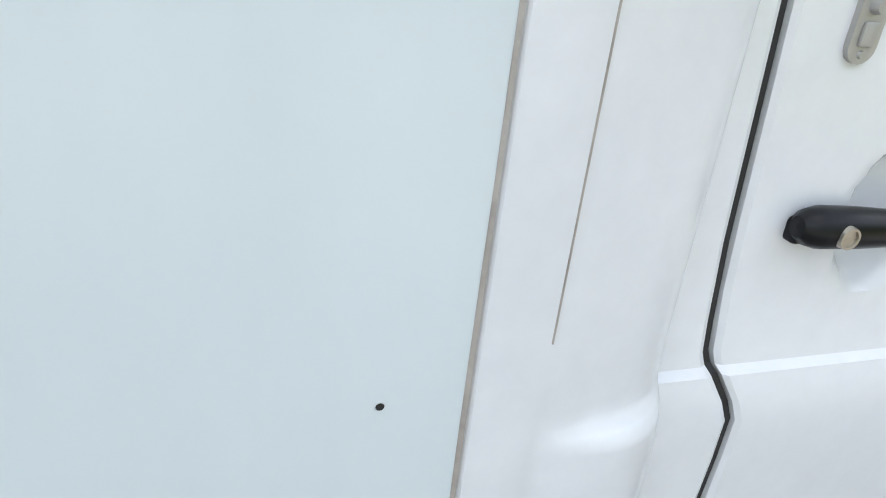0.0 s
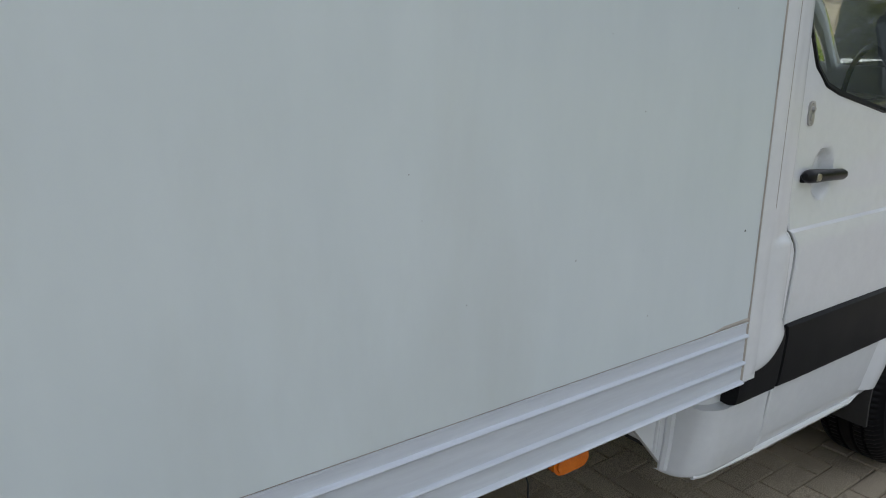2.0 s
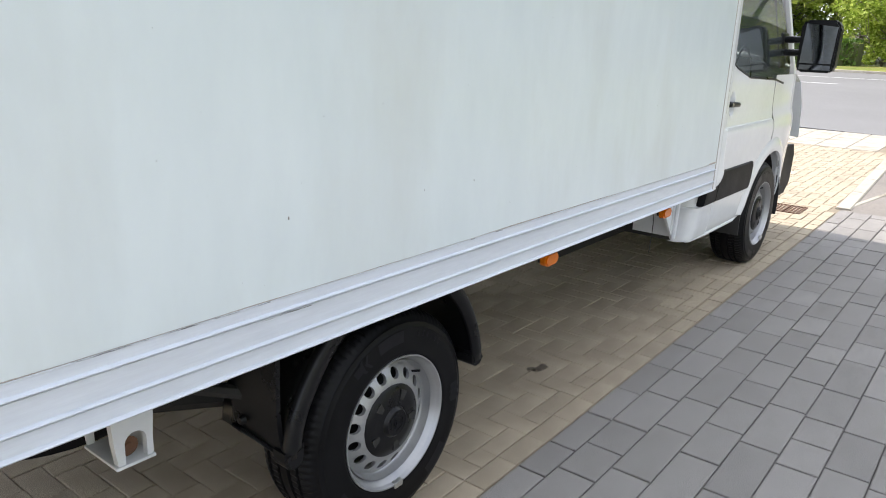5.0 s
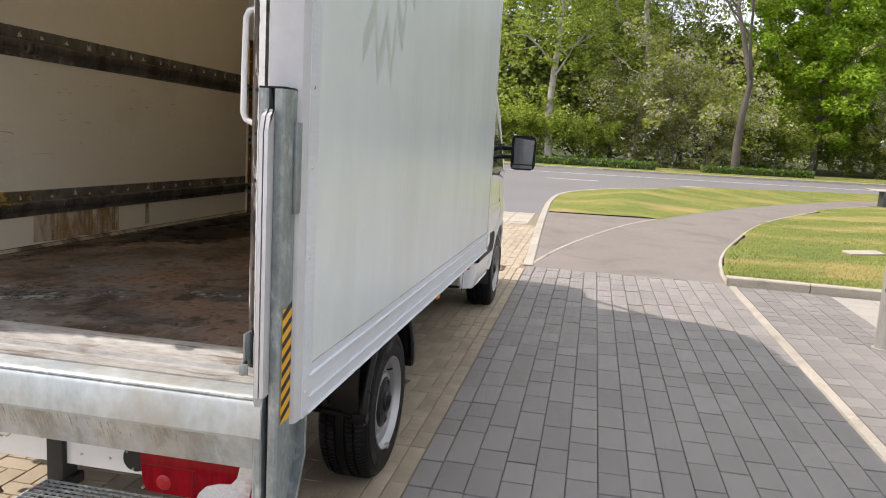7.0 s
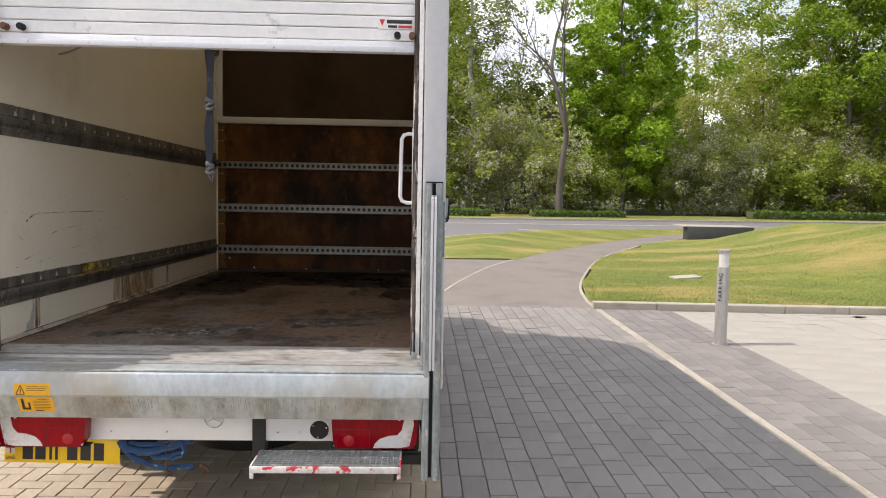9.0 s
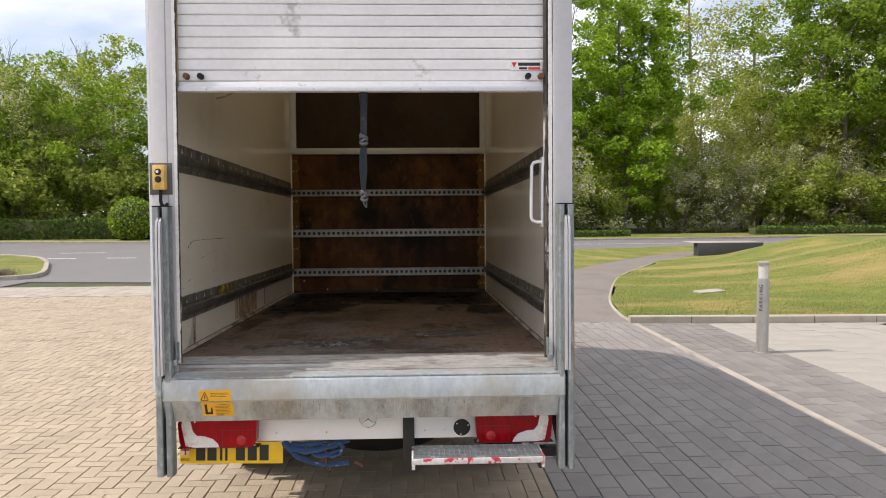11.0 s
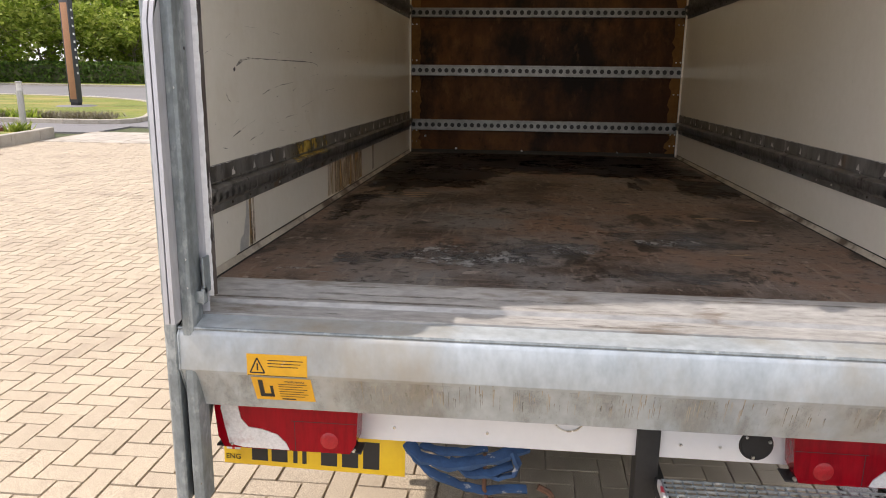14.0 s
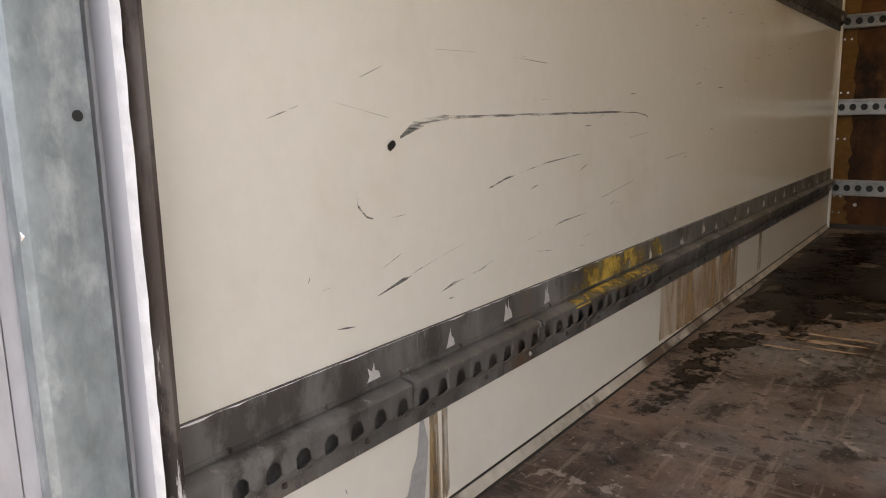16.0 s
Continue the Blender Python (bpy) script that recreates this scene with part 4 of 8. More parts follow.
for mat_, nm, lab, spots in (
        (OIL, "oil_stain", "dark oil stain", [(-.86, 1.03, .04, .10), (-.85, 1.22, .05, .10), (-.85, 1.50, .06, .16), (-.74, 1.75, .09, .12), (-.80, 1.95, .06, .16), (-.78, 2.45, .12, .22), (-.62, 3.0, .14, .14), (-.80, 3.35, .12, .18), (-.35, 3.35, .20, .10), (.50, 2.54, .035, .26), (.45, 2.10, .03, .16), (.62, 2.55, .07, .20), (.76, 3.0, .13, .16),
                                               (.40, 3.0, .10, .14), (.15, 3.52, .35, .07), (-.2, 3.58, .5, .05), (.62, 3.45, .17, .12), (-.50, 2.2, .05, .05), (.07, .74, .018, .02), (.32, 1.55, .05, .02), (.68, 1.9, .05, .1), (-.1, 3.3, .3, .2), (.3, 3.4, .3, .2), (-.6, 3.4, .2, .2), (0, 2.9, .2, .12)]),
        (OIL_SHADE, "soaked_patch", "black oil patch, widened to shade the back of the floor", [(0, 3.44, .80, .20), (-.55, 3.28, .28, .30), (.58, 3.22, .30, .30), (.76, 2.75, .15, .40), (-.80, 2.9, .13, .5), (.10, 3.1, .45, .22), (-.15, 3.40, .60, .24), (.35, 3.42, .50, .22), (-.35, 3.05, .50, .34), (.30, 2.95, .55, .36), (0, 3.25, .85, .34), (-.78, 2.2, .14, .50), (-.62, 2.45, .34, .42), (-.30, 2.75, .45, .30), (.45, 2.75, .36, .34), (-.55, 2.05, .22, .20), (.80, 2.2, .12, .4)]),
        (BLUEG, "spill_patch", "blue-grey dried spill", [(-.615, .345, .075, .075), (-.52, .42, .10, .07), (-.30, .44, .17, .11), (-.20, .40, .13, .10), (-.02, .56, .18, .10), (.45, .75, .25, .14), (.30, .25, .18, .06)]),
        (SPLASH, "grey_spatter", "spattered grey cement", [(-.40, .47, .10, .09), (-.20, .41, .12, .07), (-.30, .33, .08, .05), (.0, .55, .10, .05), (.40, .70, .12, .06)]),
        (CEMENT, "cement_spill", "pale cement spill", [(-.40, .48, .035, .05), (-.36, .36, .03, .025), (-.44, .34, .02, .03), (-.79, .19, .06, .010), (-.66, .16, .03, .007), (-.16, .42, .03, .012), (-.22, .24, .03, .012), (.10, .50, .03, .012), (-.52, 1.95, .10, .02), (-.01, 1.07, .03, .012), (.30, .9, .04, .01)]),
        (BAREW, "bare_patch", "splintered bare wood patch", [(.66, 1.18, .10, .014), (.78, 1.16, .08, .012), (.56, .55, .035, .014), (-.68, 1.60, .11, .016), (-.60, 1.66, .09, .012), (-.72, 1.50, .05, .010), (-.62, 1.54, .07, .008), (.45, 1.02, .03, .008), (.35, 1.47, .05, .008), (.70, .45, .04, .006)])):
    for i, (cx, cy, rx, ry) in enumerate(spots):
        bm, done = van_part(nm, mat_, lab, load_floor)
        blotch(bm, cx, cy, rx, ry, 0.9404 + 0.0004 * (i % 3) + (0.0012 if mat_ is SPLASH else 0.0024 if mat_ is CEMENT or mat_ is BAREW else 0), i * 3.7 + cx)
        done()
random.seed(22)
bm, done = van_part("scratches", SCUFF, "fine scratches", load_floor)
for _ in range(260):
    x, y, a, l = random.uniform(-.9, .9), random.uniform(.08, 3.0), random.gauss(1.57, 0.8), random.uniform(.03, .16)
    d = Vector((math.cos(a), math.sin(a), 0)) * l
    s = Vector((-d.y, d.x, 0)).normalized() * random.uniform(.0005, .0013)
    p = Vector((x, y, 0.9440))
    bm.faces.new([bm.verts.new(v) for v in (p - s, p + d * .5 - s * 1.3, p + d, p + d * .5 + s * 1.3, p + s)])
done()

# bulkhead: plywood boards, perforated rails, beam, dark upper panel
YB = 3.657
for z0, z1 in ((0.94, 1.105), (1.182, 1.493), (1.570, 1.898), (1.963, 2.313)):
    bm, done = van_part("bulkhead_board", PLY, "oil-blackened plywood bulkhead board")
    box(bm, -XI + 0.004, XI - 0.004, YB + 0.004, YB + 0.022, z0 - 0.03, z1 + 0.03)
    bd = done()
    for sx in (1, -1):
        bm, done = van_part("clean_strip", PLYEDGE, "cleaner strip of bare plywood", bd)
        w0 = 0.075
        n = 10
        inner = [(sx * (XI - w0 - 0.03 * noise.noise((z0 * 7, i * .9, sx))), YB + 0.003, z0 + (z1 - z0) * i / n) for i in range(n + 1)]
        outer = [(sx * (XI - 0.005), YB + 0.003, p[2]) for p in inner]
        grid(bm, [inner, outer])
        done()


def holed_strip(bm, u0, u1, v0, v1, hu, hv, pitch, put):
    """A flat strip between (u0,v0) and (u1,v1) with a row of open holes; put maps (u,v) to space."""
    n = max(1, round((u1 - u0) / pitch))
    p = (u1 - u0) / n
    vm = (v0 + v1) / 2
    for i in range(n):
        a = u0 + i * p
        c = a + p / 2
        ring, rim = [], []
        for k in range(8):
            t = math.pi / 8 + k * math.pi / 4
            ring.append(bm.verts.new(put(c + hu * math.cos(t), vm + hv * math.sin(t))))
        for u, v in ((a + p, vm + (v1 - v0) * .22), (c + p * .22, v1), (c - p * .22, v1), (a, vm + (v1 - v0) * .22), (a, vm - (v1 - v0) * .22), (c - p * .22, v0), (c + p * .22, v0), (a + p, vm - (v1 - v0) * .22)):
            rim.append(bm.verts.new(put(u, v)))
        for k in range(8):
            bm.faces.new((ring[k], rim[k], rim[(k + 1) % 8], ring[(k + 1) % 8]))
        bm.faces.new([bm.verts.new(put(u, v)) for u, v in ((a + p, vm + (v1 - v0) * .22), (a + p, v1), (c + p * .22, v1))])
        bm.faces.new([bm.verts.new(put(u, v)) for u, v in ((a, vm + (v1 - v0) * .22), (c - p * .22, v1), (a, v1))])
        bm.faces.new([bm.verts.new(put(u, v)) for u, v in ((a, v0), (c - p * .22, v0), (a, vm - (v1 - v0) * .22))])
        bm.faces.new([bm.verts.new(put(u, v)) for u, v in ((a + p, v0), (a + p, vm - (v1 - v0) * .22), (c + p * .22, v0))])


for z0, z1 in ((1.105, 1.182), (1.493, 1.570), (1.898, 1.963)):
    bm, done = van_part("load_rail", RAIL, "perforated zinc load rail")
    holed_strip(bm, -XI + 0.005, XI - 0.005, z0 + 0.014, z1 - 0.014, 0.0155, 0.0165, 0.0475, lambda u, v: (u, YB - 0.014, v))
    for a, b in ((z0, z0 + 0.014), (z1 - 0.014, z1)):
        prism(bm, [(YB - 0.014, a), (YB - 0.017, a + 0.003), (YB - 0.017, b - 0.003), (YB - 0.014, b), (YB + 0.002, b), (YB + 0.002, a)], "x", -XI + 0.005, XI - 0.005)
    done()
    bm, done = van_part("rail_backing", DARK, "dark channel behind the rail")
    box(bm, -XI + 0.006, XI - 0.006, YB + 0.0005, YB + 0.003, z0 + 0.002, z1 - 0.002)
    done()
bm, done = van_part("bulkhead_beam", ALU, "grey aluminium cross beam")
box(bm, -XI + 0.002, XI - 0.002, YB - 0.03, YB + 0.02, 2.313, 2.373, 0.004)
done()
bm, done = van_part("upper_panel", DARKPANEL, "grimy dark upper bulkhead panel")
box(bm, -XI + 0.004, XI - 0.004, YB + 0.01, YB + 0.03, 2.373, ZT - 0.04)
up = done()
bm, done = van_part("tear", INK, "black tear", up)
blotch(bm, 0, 0, 0.045, 0.035, 0, 3.3)
blotch(bm, -0.1, -0.05, 0.025, 0.009, 0, 1.3)
bmesh.ops.transform(bm, matrix=pose(0.573, YB + 0.0085, 2.687, 90, 0, 0), verts=bm.verts)
done()
for sx in (1, -1):
    bm, done = van_part("corner_post", ALU, "grey corner post")
    box(bm, min(sx * XI, sx * (XI - 0.055)), max(sx * XI, sx * (XI - 0.055)), YB - 0.02, YB + 0.012, 2.373, 3.00, 0.003)
    done()
    bm, done = van_part("corner_trim", CREAM, "pale corner trim")
    box(bm, min(sx * XI, sx * (XI - 0.012)), max(sx * XI, sx * (XI - 0.012)), YB - 0.018, YB - 0.001, 0.94, 2.313, 0.002)
    done()
    bm, done = van_part("roof_brace", RAIL, "folded steel roof brace")
    tube(bm, [(sx * (XI - 0.01), YB - 0.05, 2.93), (sx * (XI - 0.12), YB - 0.35, 3.04)], 0.022, 6)
    done()
    bm, done = van_part("screws", CHROME, "screw heads along the corner")
    for z in (1.02, 1.10, 1.38, 1.60, 1.85, 2.15, 2.25):
        for dx in (0.02, 0.05):
            lathe(bm, [(0.0001, -0.003), (0.004, -0.003), (0.006, 0.0)], 8, "y", (sx * (XI - dx), YB - 0.0, z))
    done()
bm, done = van_part("front_header", PLYEDGE, "yellowed timber header under the roof")
box(bm, -XI + 0.03, XI - 0.03, YB - 0.05, YB + 0.0, 3.035, 3.085)
done()
# shadow line where floor meets bulkhead, put in as a black strip
bm, done = van_part("bulkhead_sealant", DARK, "black strip painting the shadow line at the bulkhead's foot")
prism(bm, [(YB + .004, .940), (YB - .016, .940), (YB - .012, .947), (YB - .002, .962), (YB + .004, .964)], "x", -XI + .006, XI - .006)
done()
bm, done = van_part("bulkhead_bolts", CHROME, "bolt heads low on the bulkhead")
for x, z in ((-0.136, .959), (-.62, .972), (.55, .965), (.78, .968), (-.85, 1.06)):
    lathe(bm, [(0.0001, -0.004), (0.006, -0.004), (0.009, 0.004)], 8, "y", (x, YB, z))
done()

# load rails along the side walls: dirty flat strip with a raised perforated ridge
for sx in (1, -1):
    for z0, z1 in ((1.110, 1.240), (1.888, 2.033)):
        h = z1 - z0
        bm, done = van_part("wall_load_rail", STRIP, "grimy perforated steel load rail")
        X = lambda d: sx * (XI - d)
        bx = lambda d, z: (X(d), z)
        prism(bm, [bx(0, z0), bx(.004, z0), bx(.004, z0 + h * .22), bx(.004, z1 - h * .02), bx(.003, z1), bx(0, z1)], "y", -0.05, YB - 0.03)
        prism(bm, [bx(.004, z0 + h * .66), bx(.0065, z0 + h * .655), bx(.0065, z0 + h * .625), bx(.004, z0 + h * .62)], "y", -0.05, YB - 0.03)
        # ridge in pressed lengths: upper shelf, holed face, lower return
        q = -0.05
        while q < YB - .08:
            e = min(q + .352, YB - .03)
            prism(bm, [bx(.004, z0 + h * .60), bx(.024, z0 + h * .575), bx(.0285, z0 + h * .55), bx(.0285, z0 + h * .50), bx(.0255, z0 + h * .50), bx(.0225, z0 + h * .545), bx(.004, z0 + h * .57)], "y", q, e - .007)
            holed_strip(bm, q, e - .002, z0 + h * .19, z0 + h * .51, 0.0118, 0.0135, 0.044, lambda u, v: (X(0.0245 - 0.014 * max(0, (z0 + h * .29 - v)) / (h * .1)), u, v))
            prism(bm, [bx(.004, z0 + h * .20), bx(.0115, z0 + h * .20), bx(.0105, z0 + h * .165), bx(.004, z0 + h * .15)], "y", q, e - .003)
            q = e
        wr = done()
        bm, done = van_part("label_scraps", LABELW, "torn remains of white labels", wr)
        random.seed(int(z0 * 100) + sx)
        for i in range(20):
            y = 0.22 + i * 0.17 + random.uniform(-.03, .03)
            w = random.uniform(.011, .022)
            zz = z0 + h * random.uniform(.64, .70)
            hh = h * random.uniform(.16, .28)
            bm.faces.new([bm.verts.new((X(0.0046), y + a * w + b * w * .4 * random.uniform(-1, 1), zz + b * hh)) for a, b in ((-.8, 0), (.9, .05), (.7, .4), (.4, .55), (.2, 1.0), (-.1, .5), (-.4, .8), (-.55, .3))])
        done()
        bm, done = van_part("bolts", TRACK, "small bolt heads along the rail", wr)
        for i in range(26):
            for zf, off in ((.64, .0), (.10, .07)):
                y = .02 + i * .14 + off
                if y < YB - .08:
                    lathe(bm, [(.0001, X(.0075)), (.003, X(.007)), (.0045, X(.004))], 8, "x", (0, y, z0 + h * zf))
        done()
        bm, done = van_part("chipped_edge", WHITEP, "pale chipped line along the rail's top edge", wr)
        n = 240
        grid(bm, [[(X(.0046), -.04 + 3.6 * i / n, z1 - .0005) for i in range(n + 1)], [(X(.0046), -.04 + 3.6 * i / n, z1 - .0008 - .004 * max(0, noise.noise((i * .37, z0, sx)) + .5 * noise.noise((i * 1.3, z0, 2)))) for i in range(n + 1)]])
        done()
        if sx == -1 and z0 < 1.5:
            YELP = decal("smeared_yellow_paint", (0.42, 0.27, 0.03), (0.62, 0.45, 0.10), 10.0, (1, .7, .7), .45, .60, .5)
            bm, done = van_part("yellow_smear", YELP, "smear of old yellow paint", wr)
            grid(bm, [[(X(.005), .80 + .50 * i / 12, z0 + h * .62) for i in range(13)], [(X(.005), .80 + .50 * i / 12, z1 - .002) for i in range(13)]])
            grid(bm, [[(X(.0062), .78 + .42 * i / 8, z0 + h * .605) for i in range(9)], [(X(.0258), .78 + .42 * i / 8, z0 + h * .582) for i in range(9)], [(X(.0295), .78 + .42 * i / 8, z0 + h * .51) for i in range(9)]])
            done()
# scuffs and stains on the inside of the near wall
bm, done = van_part("wall_scuffs", SCUFF, "black scrapes on the lining")
random.seed(5)


def scrape(bm, pts, w, x):
    up, dn = [], []
    for i, (y, z) in enumerate(pts):
        k = w * random.uniform(.4, 1.2) * (0.3 if i in (0, len(pts) - 1) else 1)
        up.append((x, y, z + k))
        dn.append((x, y, z - k))
    grid(bm, [up, dn])


XW = -XI + 0.0006
for pts, w in (([(.335, 1.512), (.37, 1.524), (.47, 1.529), (.62, 1.530), (.80, 1.531), (1.0, 1.532), (1.12, 1.530), (1.175, 1.523), (1.195, 1.512)], .0018), ([(.32, 1.505), (.35, 1.519), (.40, 1.527)], .006),
               ([(.36, 1.526), (.42, 1.530), (.47, 1.530)], .004), ([(.53, 1.420), (.58, 1.431), (.63, 1.438)], .0042), ([(.63, 1.438), (.72, 1.448), (.85, 1.456)], .0010), ([(.265, 1.306), (.32, 1.318), (.36, 1.327)], .0028), ([(.36, 1.327), (.46, 1.345)], .0012),
               ([(.40, 1.283), (.44, 1.292), (.50, 1.296), (.54, 1.306)], .0022), ([(.233, 1.444), (.235, 1.425), (.25, 1.410), (.262, 1.406)], .0022), ([(.65, 1.322), (.78, 1.338), (.88, 1.342)], .0014), ([(.95, 1.365), (1.11, 1.385)], .0013),
               ([(1.30, 1.42), (1.45, 1.428)], .0014), ([(.672, 1.545), (.675, 1.557)], .005), ([(.70, 1.56), (.702, 1.59)], .0012), ([(.98, 1.56), (.982, 1.59)], .0012), ([(.80, 1.545), (.82, 1.535)], .0015), ([(.645, 1.335), (.65, 1.347)], .004),
               ([(.147, 1.346), (.15, 1.352)], .004), ([(.15, 1.33), (.18, 1.334)], .0008), ([(.19, 1.072), (.193, 1.066)], .005), ([(.11, 1.06), (.112, 1.0)], .0022), ([(.60, 1.62), (.72, 1.615)], .0016), ([(.40, 1.62), (.50, 1.622)], .0007),
               ([(2.2, 1.02), (2.2, 1.10)], .003), ([(1.0, 1.37), (.9, 1.36)], .0006), ([(1.6, 1.55), (1.95, 1.58)], .0007), ([(.02, 1.70), (.06, 1.695)], .001), ([(.30, 1.53), (.20, 1.55)], .0006), ([(1.08, 1.478), (1.20, 1.487)], .001),
               ([(1.06, 1.508), (1.07, 1.50)], .0015), ([(1.16, 1.50), (1.17, 1.49)], .0012)):
    scrape(bm, pts, w, XW)
for _ in range(75):
    y, z, a, l = random.uniform(.1, 3.4), random.uniform(1.25, 1.85), random.uniform(-.2, .35), random.uniform(.01, .07)
    scrape(bm, [(y, z), (y + l * .5 * math.cos(a), z + l * .5 * math.sin(a)), (y + l * math.cos(a), z + l * math.sin(a))], .0011, XW)
for _ in range(14):
    y, z, l = random.uniform(.2, 3.0), random.uniform(1.3, 1.8), random.uniform(.006, .03)
    scrape(bm, [(y, z), (y + .004, z + l)], .0015, -XW)
done()
bm, done = van_part("wall_hole", INK, "small torn hole in the lining")
blotch(bm, 0, 0, .008, .007, 0, 8.1, 10)
bmesh.ops.transform(bm, matrix=pose(XW + .0004, .302, 1.496, 90, 0, 90), verts=bm.verts)
done()
GRIMEC = surface("grimy_cream_trim", (0.36, 0.32, 0.26), (0.62, 0.57, 0.48), rough=0.5, scale=7.0, fine=40.0, bump=0.1, stain=(0.12, 0.085, 0.06), stain_scale=5.0, stain_at=(0.5, 0.62))
GREYST = surface("grey_paint_run", (0.36, 0.36, 0.35), (0.46, 0.455, 0.44), rough=0.5, scale=8.0, bump=0.0)
RUSTST = decal("rusty_water_stain", (0.30, 0.165, 0.06), (0.60, 0.43, 0.21), 14.0, (1, 1, 0.25), 0.34, 0.80, 0.6)
bm, done = van_part("paint_run", GREYST, "grey paint run")
for pts in ([(.27, .955), (.345, .96), (.357, 1.03), (.362, 1.07), (.352, 1.108), (.343, 1.108), (.335, 1.06), (.322, 1.04), (.312, 1.01), (.285, 1.0)],):
    bm.faces.new([bm.verts.new((XW, y, z)) for y, z in pts])
done()
bm, done = van_part("rust_stain", RUSTST, "brown water stains below the rail")
for y0, y1, z0, z1 in ((1.30, 1.99, .955, 1.108), (1.42, 1.96, .958, 1.108), (.365, .385, .95, 1.108), (.395, .41, .96, 1.108), (2.26, 2.30, .97, 1.108)):
    n = 14
    top = [(XW + (.0003 if z1 > 1 and y0 > 1.4 else 0), y0 + (y1 - y0) * i / n, z1) for i in range(n + 1)]
    bot = [(p[0], p[1] + random.uniform(-.008, .008), z0 + (z1 - z0) * random.uniform(0, .12)) for p in top]
    grid(bm, [top, bot])
done()
for sx in (1, -1):
    bm, done = van_part("floor_trim", GRIMEC, "cream coved trim along the floor edge")
    prism(bm, [(sx * XI, .940), (sx * (XI - .013), .940), (sx * (XI - .012), .943), (sx * (XI - .005), .950), (sx * (XI - .0025), .958), (sx * XI, .959)], "y", 0.03, YB)
    ft = done()
    bm, done = van_part("sealant_line", DARK, "black sealant line in the cove", ft)
    prism(bm, [(sx * XI, .959), (sx * (XI - .0028), .9595), (sx * (XI - .002), .9615), (sx * XI, .962)], "y", 0.25, YB)
    prism(bm, [(sx * (XI - .013), .940), (sx * (XI - .017), .940), (sx * (XI - .0155), .9425), (sx * (XI - .013), .943)], "y", 0.03, YB)
    done()

# ---- rear frame: white posts, header, galvanised lift columns
for sx in (1, -1):
    xi, xo = (0.896, 1.042) if sx == 1 else (0.886, 1.018)
    bm, done = van_part("rear_post", POSTM, "white rear corner post")
    o = sx
    prism(bm, [(o * (xi + .046), -.080), (o * (xi + .052), -.087), (o * (xo - .02), -.087), (o * (xo - .004), -.079), (o * xo, -.06), (o * (XO + .001), 0.002), (o * (XO - .025), .002), (o * (XO - .028), -.064), (o * (xi + .046), -.066)], "z", 0.79, ZT - .02)
    post = done()
    post.location.y = -.012
    bm, done = van_part("shutter_track", TRACK, "worn shutter track with chipped paint")
    prism(bm, [(o * (xi + .0455), -.081), (o * (xi + .032), -.082), (o * (xi + .030), -.076), (o * (xi + .022), -.076), (o * (xi + .020), -.083), (o * (xi + .012), -.083), (o * xi, -.074), (o * xi, -.070), (o * (xi + .0455), -.067)], "z", 0.94, ZT - .06)
    done().location.y = -.012
    bm, done = van_part("track_groove", DARK, "dark groove of the track")
    box(bm, min(o * (xi + .023), o * (xi + .029)), max(o * (xi + .023), o * (xi + .029)), -.0775, -.0755, .95, ZT - .08)
    done().location.y = -.012
    bm, done = van_part("screws", DARK, "dark screw heads down the track")
    for z in (1.05, 1.22, 1.33, 1.46, 1.585, 1.70, 1.95, 2.2):
        lathe(bm, [(.0001, -.0835), (.003, -.0855), (.0055, -.0845), (.0065, -.081)], 10, "y", (o * (xi + .017), -.012, z))
    done()
    bm, done = van_part("post_edge", WHITEP, "bright chipped white edge", post)
    n = 160
    e0, e1 = (.040, .022) if sx == 1 else (.0165, .002)
    grid(bm, [[(o * (xi + e0), -.0876, .94 + 2.0 * i / n) for i in range(n + 1)], [(o * (xi + e1 + .0016 * noise.noise((i * .31, sx, 0)) + .0022 * noise.noise((i * 1.7, sx, 3))), -.0870, .94 + 2.0 * i / n) for i in range(n + 1)]])
    done()
    if sx == -1:
        bm, done = van_part("post_lip", POSTM, "", post)
        box(bm, -xi - .046, -xi - .016, -.0866, -.0836, .80, ZT - .06)
        done()
    bm, done = van_part("edge_trim", ALU, "grey aluminium closing trim")
    prism(bm, [(o * (XO - .01), -.048), (o * (XO + .004), -.046), (o * (XO + .004), .022), (o * (XO - .0), .024), (o * (XO - .01), -.03)], "z", 0.788, ZT - .05)
    done()
    # lift column
    bm, done = van_part("lift_column", GALV, "galvanised tail-lift column")
    c0, c1 = (0.952, 1.030) if sx == 1 else (0.912, 0.992)
    prism(bm, [(o * c0, -.163), (o * (c0 + .003), -.171), (o * (c0 + .010), -.176), (o * (c0 + .026), -.176), (o * (c0 + .030), -.172), (o * (c0 + .030), -.142), (o * (c0 + .046), -.142), (o * (c0 + .046), -.172), (o * (c0 + .050), -.176), (o * (c1 - .010), -.176), (o * (c1 - .003), -.171), (o * c1, -.163), (o * c1, -.102), (o * c0, -.102 if sx == 1 else -.117)], "z", 0.405, 1.700)
    col = done()
    bm, done = van_part("column_slot", DARK, "black slide channel", col)
    box(bm, min(o * (c0 + .031), o * (c0 + .045)), max(o * (c0 + .031), o * (c0 + .045)), -.146, -.141, .41, 1.698)
    done()
    bm, done = van_part("bolt_hole", INK, "open bolt hole in the column", col)
    lathe(bm, [(.0001, o * (c0 - .0006)), (.0045, o * (c0 - .0006))], 12, "x", (0, -.128 if sx == -1 else -.118, 1.537))
    done()
    bm, done = van_part("column_cap", BLACKP, "black end cap", col)
